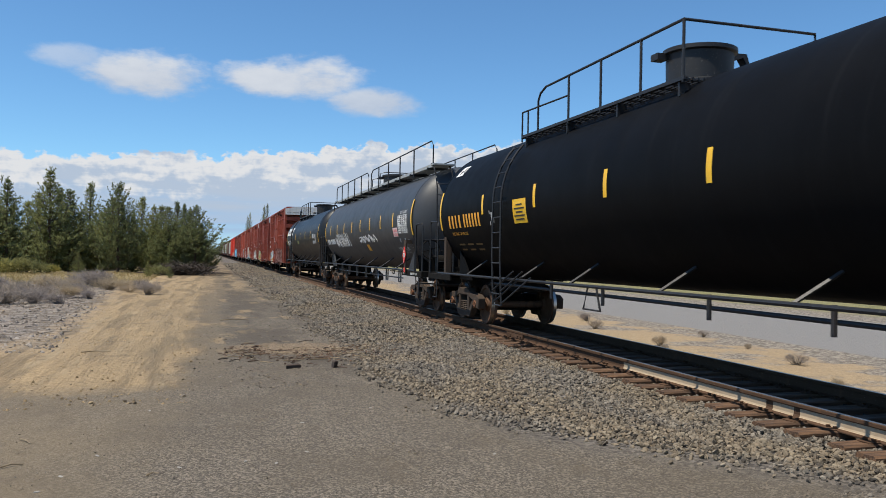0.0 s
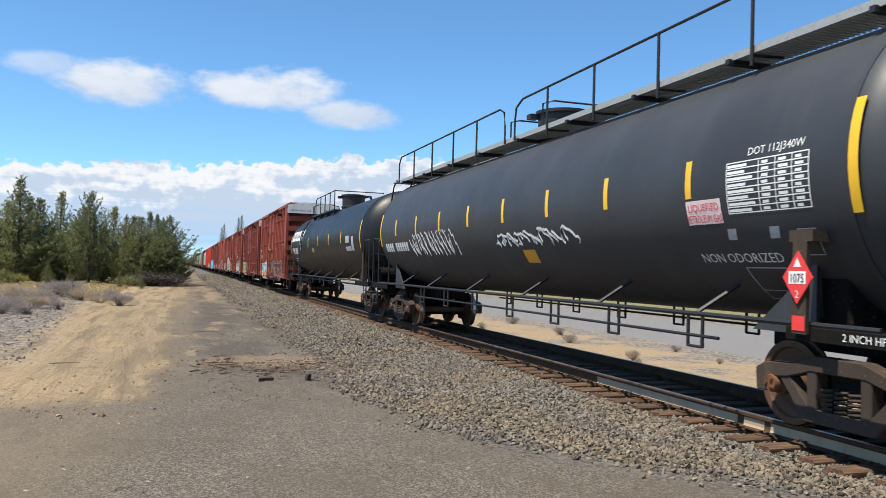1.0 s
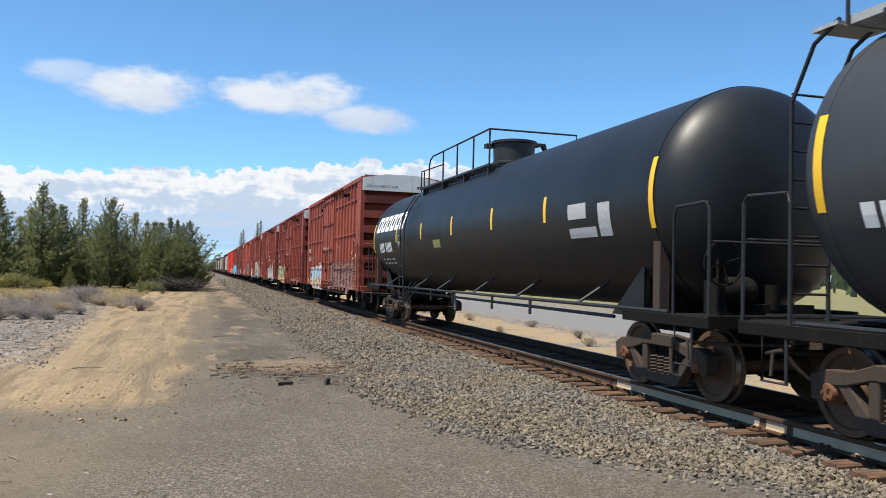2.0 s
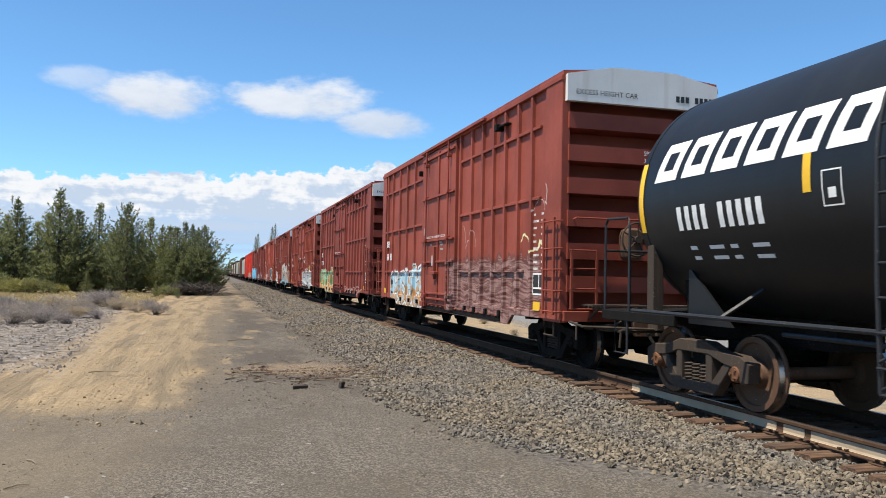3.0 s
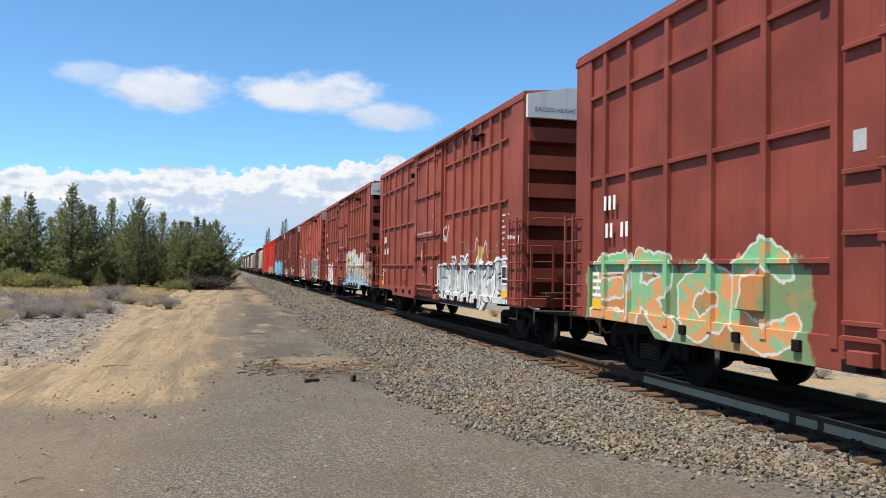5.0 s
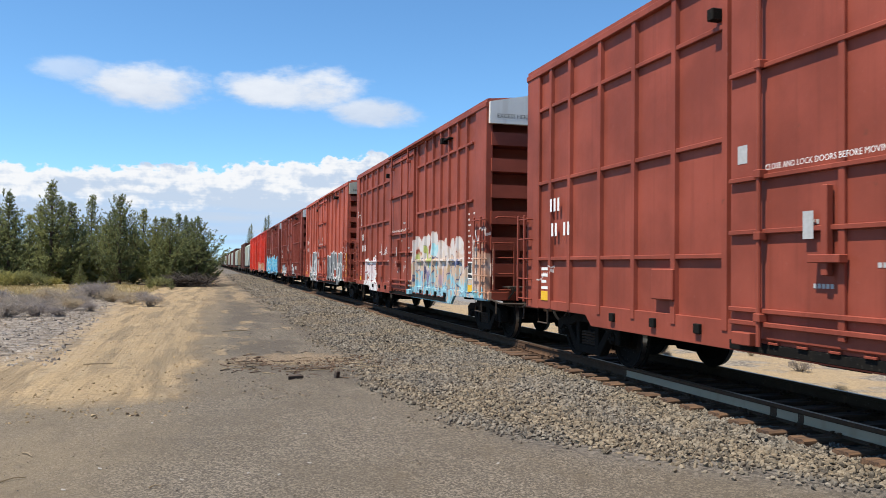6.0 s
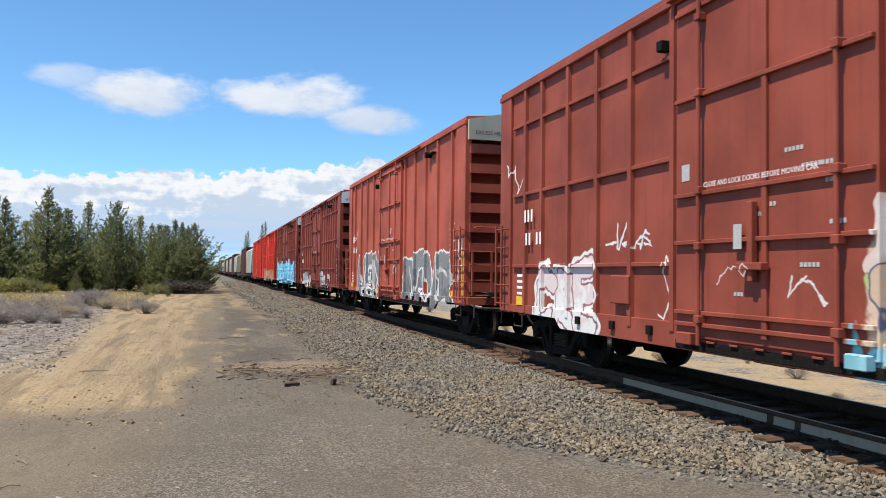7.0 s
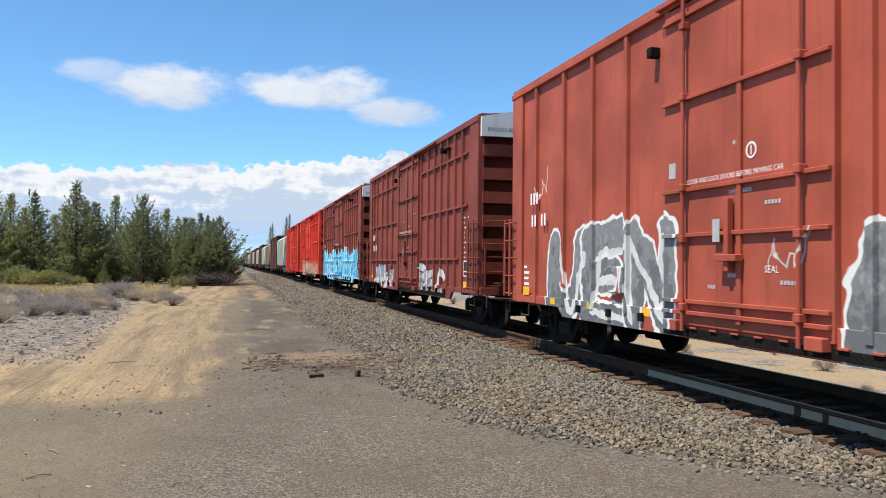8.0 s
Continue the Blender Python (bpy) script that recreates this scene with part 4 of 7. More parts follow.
def boxcar(y0, paint, label, panel=PANELW, ribs=(2, 1), near=True, tall=5.16, far=7.8):
    """A boxcar. ribs: (1, ..) smooth posts only, (2, ..) posts and three horizontal rails."""
    HF = far
    car = empty("boxcar", label, "boxcar", "boxcars of the train")
    body = Solid()
    body.box(-HW, HW, -HN + 0.50, HF - 0.50, 0.98, tall - 0.12)
    part("body", body, paint, car)
    roof = Solid().prism([(-HW - 0.04, tall - 0.12), (HW + 0.04, tall - 0.12), (HW + 0.04, tall - 0.03), (0.55, tall + 0.06), (-0.55, tall + 0.06), (-HW - 0.04, tall - 0.03)],
                         "y", -HN, HF)
    for y in np.arange(-HN + 0.5, HF, 0.61):
        roof.box(-1.3, 1.3, y - 0.03, y + 0.03, tall - 0.03, tall + 0.085)
    part("roof", roof, paint, car)
    posts_n = (-1.62, -2.5, -3.28, -4.0, -4.72, -5.45, -6.15)
    posts_f = (1.9, 2.95, 3.95, 4.95, 6.0, 6.75)
    if ribs[0] == 1:
        posts_n, posts_f = (-1.75, -2.9, -4.05, -5.2, -6.45), (1.75, 2.9, 4.05, 5.2, 6.5)
    deep = 0.060
    for sx in (-1, 1):
        lo, hi = 0.86, tall - 0.18
        for y in posts_n + posts_f:
            s = Solid().prism([(sx * HW, y - 0.058), (sx * HW, y + 0.058), (sx * (HW + deep), y + 0.048), (sx * (HW + deep), y - 0.048)], "z", lo, hi)
            part("side_post", s, paint, car)
        for y in (-HN + 0.36, HF - 0.3):
            w = 0.35 if y < 0 else 0.27
            part("corner_post", Solid().box(min(sx * (HW - 0.1), sx * (HW + 0.058)), max(sx * (HW - 0.1), sx * (HW + 0.058)), y - w, y + w, 0.82, hi + 0.03), paint, car, "", 0.012)
        if ribs[0] == 2:
            for z in (4.33, 3.03, 1.70):
                for a, b in ((-6.55, -1.55), (1.9, 7.35)):
                    if z < 2 and a < 0:
                        a = -5.75
                    x = sx * (HW + 0.052)
                    s = Solid().box(min(sx * HW, x), max(sx * HW, x), a, b, z - 0.03, z + 0.03)
                    rail = part("side_beam", s, paint, car, "", 0.008)
        # top and bottom chords, skirt
        x0, x1 = sorted((sx * (HW - 0.05), sx * (HW + 0.075)))
        part("top_chord", Solid().box(x0, x1, -HN, HF, tall - 0.2, tall - 0.1), paint, car, "", 0.01)
        if tall > 5:
            part("door_track", Solid().box(*sorted((sx * HW, sx * (HW + 0.15))), -3.6, 1.9, tall - 0.17, tall - 0.11), paint, car, "", 0.006)
        sk = Solid().prism([(-HN, 0.98), (HF, 0.98), (HF, 0.84), (5.4, 0.82), (5.2, 0.66), (-5.0, 0.64), (-5.25, 0.84), (-HN, 0.86)], "x", sx * (HW - 0.02), sx * (HW + 0.045))
        part("side_sill", sk, paint, car, "", 0.006)
        for y in (-4.55, -3.7, -2.9, -2.2, 2.4, 3.4, 4.5):
            part("sill_pocket", Solid().box(*sorted((sx * (HW + 0.04), sx * (HW + 0.09))), y - 0.06, y + 0.06, 0.78, 0.90), GRIME_SHADE, car, "", 0.008)
        # flange coloured black for its grime and for the shadow along it
        part("sill_flange", Solid().box(*sorted((sx * (HW - 0.02), sx * (HW + 0.062))), -4.6, 1.8, 0.67, 0.775), GRIME_SHADE, car, "grimy lower flange with its shadow in the colour", 0.006)
        if near and sx < 0:
            tab = Solid().box(-HW - 0.085, -HW - 0.03, -0.07, 0.07, 0.775, 0.80).mesh("tab", paint, 0.004)
            for y in np.arange(-4.4, 1.7, 0.42):
                hold = share("tab", tab, car, pose(0, y, 0))
        # the door
        dx = HW + 0.085
        d = Solid().box(*sorted((sx * (HW - 0.02), sx * dx)), -1.35, 1.75, 0.82, tall - 0.24)
        door = part("door", d, paint, car, "", 0.01)
        for z in (4.75, 3.68, 2.52, 1.95, 1.12, 0.98):
            part("door_beam", Solid().box(*sorted((sx * dx, sx * (dx + 0.05))), -1.33, 1.72, z - 0.025, z + 0.025), paint, door, "", 0.006)
        for y in (-0.95, 1.18) if sx < 0 else (-1.18, 0.95):
            rod = part("lock_rod", Solid().tube([(sx * (dx + 0.075), y, 0.75), (sx * (dx + 0.075), y, tall - 0.2)], 0.026, 8), paint, door, "", 0, True)
        if near and sx < 0:
            for y in (-0.95, 1.18):
                for z in (1.05, 1.9, 2.55, 3.7, 4.6):
                    part("rod_guide", Solid().box(-dx - 0.11, -dx, y - 0.05, y + 0.05, z - 0.045, z + 0.045), paint, door, "", 0.008)
            part("door_post", Solid().box(-dx - 0.04, -dx, 0.05, 0.13, 0.9, tall - 0.3), paint, door, "", 0.006)
            part("lock_handle", Solid().box(-dx - 0.10, -dx - 0.02, 0.2, 0.28, 1.5, 2.35).box(-dx - 0.13, -dx - 0.02, 0.02, 0.42, 1.62, 1.70), paint, door, "", 0.008)
            part("door_sticker", Solid().box(-dx - 0.055, -dx - 0.051, 0.42, 0.56, 1.85, 2.12), GREYW, door, "white paper sticker")
            for ya, yb in ((-1.3, -1.05), (1.3, 1.6)):
                part("roller_bracket", Solid().box(-dx - 0.1, -dx + 0.02, ya, yb, 0.74, 0.88), paint, door, "", 0.01)
            s = Solid()
            on_side(s, glyphs("CLOSE AND LOCK DOORS BEFORE MOVING CAR", 0.085), 0.2, 2.58, -dx - 0.056, 0.95)
            lettering(door, s, WHITE, "white stencilled words")
            if ribs[0] == 1:
                s = Solid()
                on_side(s, glyphs("OPEN  CLOSE", 0.07), 0.1, 2.40, -dx - 0.006)
                on_side(s, glyphs("SEAL", 0.11), -0.45, 1.5, -dx - 0.006)
                lettering(door, s, WHITE, "white stencilled words")
            s = Solid()
            rr = random.Random(int(y0) + 3)
            for k in range(rr.randint(5, 9)):
                ya, za = rr.uniform(-0.85, 1.0), rr.uniform(1.2, 3.3)
                for q in range(rr.randint(2, 5)):
                    on_side(s, bar(0.04, 0.045), ya - 0.055 * q, za, -dx - 0.004)
            lettering(door, s, GREYW, "small worn stencil marks")
            s = Solid()
            on_side(s, bar(0.16, 0.2), 1.62, 2.7, -dx - 0.004)
            lettering(door, s, GREYW, "worn white label", "label")
    # ends with horizontal ribs
    for e in (-1, 1):
        he = HN if e < 0 else HF
        end = part("end_wall", Solid().box(-HW + 0.02, HW - 0.02, *sorted((e * (he - 0.56), e * (he - 0.48))), 0.98, tall - 0.1), paint, car)
        low, step, half = (1.24, 0.452, 0.105) if ribs[0] == 1 else (1.48, 0.56, 0.138)
        for z in np.arange(low, tall - 0.6 - half, step):
            a, b = e * (he - 0.49), e * (he + 0.04)
            s = Solid().prism([(a, z - half), (b, z - half), (b, z + half), (a, z + half + 0.02)], "x", -HW + 0.06, HW - 0.06)
            part("end_rib", s, paint, end)
        if panel:
            s = Solid().prism([(-HW, tall - 0.56), (HW, tall - 0.56), (HW, tall - 0.10), (0.6, tall + 0.07), (-0.6, tall + 0.07), (-HW, tall - 0.10)], "y", e * (he - 0.02), e * (he + 0.085))
            pan = part("end_panel", s, panel, end, "painted warning panel")
            if e < 0 and near:
                t = Solid()
                on_end(t, glyphs("EXCESS HEIGHT CAR", 0.125), -0.72, tall - 0.44, -he - 0.09)
                [on_end(t, bar(0.07, 0.11), 0.62 + 0.095 * q, tall - 0.44, -he - 0.09) for q in (0, 1, 2, 4, 5, 6, 7)]
                lettering(pan, t, INK, "black stencilled words")
        # crossover platform, hand brake, ladders
        pf = Solid()
        for k in range(4):
            pf.box(-1.15, 1.15, e * (he + 0.13 + 0.11 * k) - 0.045, e * (he + 0.13 + 0.11 * k) + 0.045, 1.12, 1.145)
        pf.box(-1.0, -0.95, *sorted((e * he, e * (he + 0.5))), 1.05, 1.12).box(0.95, 1.0, *sorted((e * he, e * (he + 0.5))), 1.05, 1.12)
        part("crossover_platform", pf, IRON, end, "grated crossover platform")
        part("end_sill", Solid().box(-HW, HW, *sorted((e * (he - 0.15), e * (he + 0.06))), 0.84, 1.02), paint, car, "", 0.01)
        part("draft_box", Solid().box(-0.5, 0.5, *sorted((e * (he - 0.1), e * (he + 0.42))), 0.66, 1.04), GRIME_SHADE, car, "", 0.03)
        if near:
            yl = e * (he + 0.17)
            for x in ((-1.38, -0.92) if e < 0 else (0.92, 1.38)):
                part("ladder_rail", Solid().box(x - 0.02, x + 0.02, yl - 0.025, yl + 0.025, 1.05, 2.06), paint, end)
            for z in (1.06, 1.4, 1.74, 2.05):
                a, b = (-1.42, -0.9) if e < 0 else (0.9, 1.42)
                hoop([(a, yl, z), (b, yl, z)], 0.014, end, "rung", paint)
            hoop([(-1.3, e * (he + 0.02), 2.58), (-1.3, e * (he + 0.16), 2.6), (1.2, e * (he + 0.16), 2.6), (1.2, e * (he + 0.02), 2.58)], 0.014, end, "grab_rail", paint)
    if near:
        ring = [(-0.3 + 0.28 * math.cos(a), -HN - 0.42, 2.25 + 0.28 * math.sin(a)) for a in np.linspace(0, TAU, 29)]
        s = Solid().tube(ring, 0.017, 6).lathe([(0.06, -0.05), (0.06, 0.12)], "y", (-0.3, -HN - 0.42, 2.25), 12)
        for a in (0.2, 1.46, 2.7, 3.97, 5.2):
            s.tube([(-0.3, -HN - 0.42, 2.25), (-0.3 + 0.28 * math.cos(a), -HN - 0.42, 2.25 + 0.28 * math.sin(a))], 0.014, 6)
        part("hand_brake_wheel", s, IRON, car, "dark spoked hand brake wheel", 0, True)
        s = Solid().prism([(-0.46, 2.0), (-0.4, 1.9), (-0.2, 1.9), (-0.14, 2.0), (-0.14, 2.38), (-0.22, 2.45), (-0.4, 2.45), (-0.46, 2.36)], "y", -HN - 0.36, -HN - 0.05)
        part("hand_brake_housing", s, WHEEL, car, "", 0.04)
        s = Solid()
        for k in range(16):
            s.lathe([(0.0, -0.035), (0.022, -0.02), (0.022, 0.02), (0.0, 0.035)], "z", (-0.36, -HN - 0.3, 1.9 - 0.06 * k), 6)
        part("brake_chain", s, GRIME_SHADE, car)
        s = Solid().prism([(-0.34, 0.62), (0.34, 0.62), (0.40, 0.80), (0.40, 1.06), (0.22, 1.14), (-0.22, 1.14), (-0.40, 1.06), (-0.40, 0.80)], "y", -HN - 0.50, -HN - 0.38)
        part("striker_casting", s, WHEEL, car, "rusty brown coupler striker casting", 0.015)
        part("train_pipe", Solid().tube([(-0.9, -HN + 0.3, 0.72), (-0.62, -HN - 0.1, 0.70), (-0.46, -HN - 0.5, 0.76), (-0.42, -HN - 0.72, 0.70)], 0.026, 8), IRON, car, "steel train pipe", 0, True)
        s = Solid().tube([(-0.36, -HN - 0.3, 0.95), (-0.60, -HN - 0.22, 0.80), (-1.02, -HN + 0.2, 0.74)], 0.022, 8)
        s.prism([(-0.44, 0.86), (-0.28, 0.86), (-0.30, 1.08), (-0.40, 1.08)], "y", -HN - 0.34, -HN - 0.27)
        part("brake_lever", s, IRON, car, "rusty brake lever and rod", 0, True)
        s = Solid().box(0.30, 0.52, -HN - 0.12, -HN - 0.02, 1.95, 2.35).lathe([(0.05, -0.2), (0.05, 0.06)], "y", (0.41, -HN - 0.12, 2.15), 10)
        s.tube([(0.41, -HN - 0.07, 1.95), (0.41, -HN - 0.06, 1.2)], 0.014, 6)
        part("retainer_valve", s, IRON, car, "small dark retainer valve with pipe", 0.006)
        for x in (-1.0, 1.0):
            part("platform_brace", Solid().tube([(x, -HN - 0.5, 1.12), (x, -HN - 0.02, 0.86)], 0.02, 6), IRON, car)
        # side ladder by the corner
        for y in (-6.98, -7.42):
            part("ladder_rail", Solid().box(-HW - 0.15, -HW - 0.11, y - 0.03, y + 0.03, 0.95, 2.62), paint, car, "", 0.006)
        for z in (1.0, 1.36, 1.72, 2.08, 2.55):
            hoop([(-HW - 0.02, -6.82, z), (-HW - 0.13, -6.84, z), (-HW - 0.13, -7.52, z), (-HW - 0.02, -7.54, z)], 0.014, car, "rung", paint)
        # and by the other corner
        for y in (7.70, 8.0):
            part("ladder_rail", Solid().box(-HW - 0.15, -HW - 0.11, y - 0.028, y + 0.028, 0.92, 2.5), paint, car, "", 0.006)
        for z in (0.98, 1.34, 1.70, 2.06, 2.42):
            hoop([(-HW - 0.04, 7.5, z), (-HW - 0.13, 7.52, z), (-HW - 0.13, 8.04, z)], 0.014, car, "rung", paint)
        for y in (-7.0, 7.1):
            hoop([(-HW - 0.02, y + 0.2, 0.9), (-HW - 0.02, y + 0.2, 0.58), (-HW - 0.02, y - 0.22, 0.58), (-HW - 0.02, y - 0.22, 0.9)], 0.018, car, "stirrup_step", IRON)
        part("roof_hook", Solid().box(-HW - 0.17, -HW, -4.5, -4.36, 4.6, 4.74).box(-HW - 0.12, -HW, -4.95, -4.3, 4.66, 4.7), GRIME_SHADE, car, "", 0.01)
        part("roof_hook", Solid().box(-HW - 0.15, -HW, 2.0, 2.12, 4.42, 4.56), GRIME_SHADE, car, "", 0.01)
        part("hatch_box", Solid().box(-HW - 0.1, -HW, 2.9, 3.4, 1.15, 1.55), paint, car, "", 0.015)
        # stencilled data, shown as bars
        s = Solid()
        rs = random.Random(int(y0))
        for k in range(9):
            zz = 2.72 - k * 0.125
            [on_side(s, bar(0.034, 0.042), -6.2 - 0.055 * q, zz, -HW - 0.003) for q in range(rs.randint(2, 5))]
            [on_side(s, bar(0.034, 0.042), -6.58 - 0.055 * q, zz, -HW - 0.003) for q in range(rs.randint(1, 2))]
        top = 2.72 if ribs[0] == 1 else 2.5
        for k in range(3):
            on_side(s, bar(0.075, 0.22, 0.0), 6.72 - 0.15 * k, top, -HW - 0.062)
        for k in (0, 1, 3.2, 4.2):
            on_side(s, bar(0.075, 0.22), 6.66 - 0.15 * k, top - 0.42, -HW - 0.062)
        for k in range(4):
            on_side(s, bar(rs.uniform(0.15, 0.4), 0.05), 7.2, 1.5 - 0.11 * k, -HW - 0.003)
        lettering(car, s, WHITE, "white stencilled data")
        s = Solid()
        on_side(s, bar(0.5, 0.4), -6.2, 1.26, -HW - 0.003)
        plate = lettering(car, s, INK, "black inspection stencil", "data_plate")
        for w, h, dy, dz in ((0.5, 0.03, 0, 0), (0.5, 0.03, 0, 0.37), (0.5, 0.03, 0, 0.11), (0.03, 0.4, 0, 0), (0.03, 0.4, 0.47, 0), (0.03, 0.27, 0.28, 0.12)):
            s = Solid()
            on_side(s, bar(w, h), -6.2 - dy, 1.26 + dz, -HW - 0.007)
            lettering(plate, s, WHITE, "white painted line", "line")
        for y in (-6.35, 7.1):
            s = Solid()
            on_side(s, bar(0.32, 0.16), y, 0.98, -HW - 0.055)
            lettering(car, s, YELLOW, "yellow reflective strip", "reflective_strip")
        if ribs[0] == 1:
            s = Solid()
            on_side(s, bar(0.17, 1.0), -HN + 0.20, 1.05, -HW - 0.062)
            lettering(car, s, AMBER, "orange painted corner strip", "corner_strip")
            for y in (5.75, 4.2, 2.4):
                s = Solid()
                on_side(s, bar(0.22, 0.11), y, 0.86, -HW - 0.048)
                lettering(car, s, YELLOW, "yellow reflective strip", "reflective_strip")
            s = Solid()
            for a in np.linspace(0, TAU, 21)[:-1]:
                b = a + TAU / 20
                s.add([(-HW - 0.091, -0.1 + r * math.cos(q), 2.86 + r * math.sin(q)) for r, q in ((0.07, a), (0.095, a), (0.095, b), (0.07, b))], [(0, 1, 2, 3)])
            on_side(s, bar(0.02, 0.11), -0.09, 2.805, -HW - 0.091)
            lettering(car, s, WHITE, "white ring mark", "ring_mark")
        t = Solid()
        on_end(t, glyphs("SPRG 7 OC D5", 0.11, "LEFT"), 0.0, 3.74 if ribs[0] == 2 else 3.91, -HN - 0.075), on_end(t, glyphs("36 INCH WHLS", 0.11, "LEFT"), 0.0, 3.61 if ribs[0] == 2 else 3.46, -HN - 0.075)
        lettering(car, t, WHITE, "white stencilled words")
    # underframe
    s = Solid().box(-0.32, 0.32, -HN, HF, 0.72, 0.98).box(-1.3, 1.3, -5.75, -5.45, 0.78, 0.98).box(-1.3, 1.3, 5.45, 5.75, 0.78, 0.98)
    for y in (-3, -1, 1, 3):
        s.box(-1.4, 1.4, y - 0.06, y + 0.06, 0.84, 0.98)
    part("underframe", s, GRIME_SHADE, car)
    if near:
        s = Solid().lathe([(0.2, -0.35), (0.22, -0.3), (0.22, 0.3), (0.2, 0.35)], "y", (-0.75, 0.9, 0.74), 16)
        part("brake_cylinder", s, GRIME_SHADE, car, "black brake cylinder", 0, True)
        part("air_reservoir", Solid().lathe([(0.13, -0.2), (0.13, 0.2)], "y", (-0.8, -1.6, 0.72), 12), GRIME_SHADE, car, "small black air reservoir", 0, True)
    for e in (-1, 1):
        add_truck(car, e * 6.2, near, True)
        add_coupler(car, e * 8.82, e)
    ROLLING.append((car, y0))
    return car


def hopper(y0, paint, label, cover=True):
    """A covered hopper: sloping ends, three outlets, roof hatches."""
    car = empty("hopper_car", label, "hopper car", "hopper cars of the train")
    s = Solid().prism([(-7.6, 3.6), (-5.6, 1.3), (5.6, 1.3), (7.6, 3.6), (7.6, 4.3), (-7.6, 4.3)], "x", -1.55, 1.55)
    part("body", s, paint, car, "", 0.03)
    s = Solid().prism([(-1.6, 4.28), (1.6, 4.28), (1.2, 4.62), (-1.2, 4.62)], "y", -7.6, 7.6)
    part("roof", s, paint, car, "", 0.02)
    for y in np.arange(-5.2, 5.3, 1.3):
        part("side_post", Solid().box(-1.62, -1.54, y - 0.05, y + 0.05, 1.3, 4.3), paint, car)
        part("side_post", Solid().box(1.54, 1.62, y - 0.05, y + 0.05, 1.3, 4.3), paint, car)
    for y in (-3.6, 0.0, 3.6):
        part("outlet", Solid().prism([(y - 1.5, 1.3), (y + 1.5, 1.3), (y + 0.4, 0.5), (y - 0.4, 0.5)], "x", -0.9, 0.9), paint, car)
    part("roof_hatch", Solid().box(-0.35, 0.35, -6.5, 6.5, 4.6, 4.74), paint, car, "", 0.02)
    part("side_sill", Solid().box(-1.6, -1.45, -8.2, 8.2, 1.1, 1.32).box(1.45, 1.6, -8.2, 8.2, 1.1, 1.32).box(-0.3, 0.3, -8.3, 8.3, 0.75, 1.1), GRIME_SHADE, car)
    for e in (-1, 1):
        part("end_brace", Solid().box(-1.5, -1.38, e * 7.3 - 0.07, e * 7.3 + 0.07, 1.2, 3.5).box(1.38, 1.5, e * 7.3 - 0.07, e * 7.3 + 0.07, 1.2, 3.5), paint, car)
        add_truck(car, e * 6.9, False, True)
        add_coupler(car, e * 9.0, e)
    ROLLING.append((car, y0))
    return car


OXIDE = (0.252, 0.055, 0.033)
BROWN = (0.215, 0.046, 0.030)


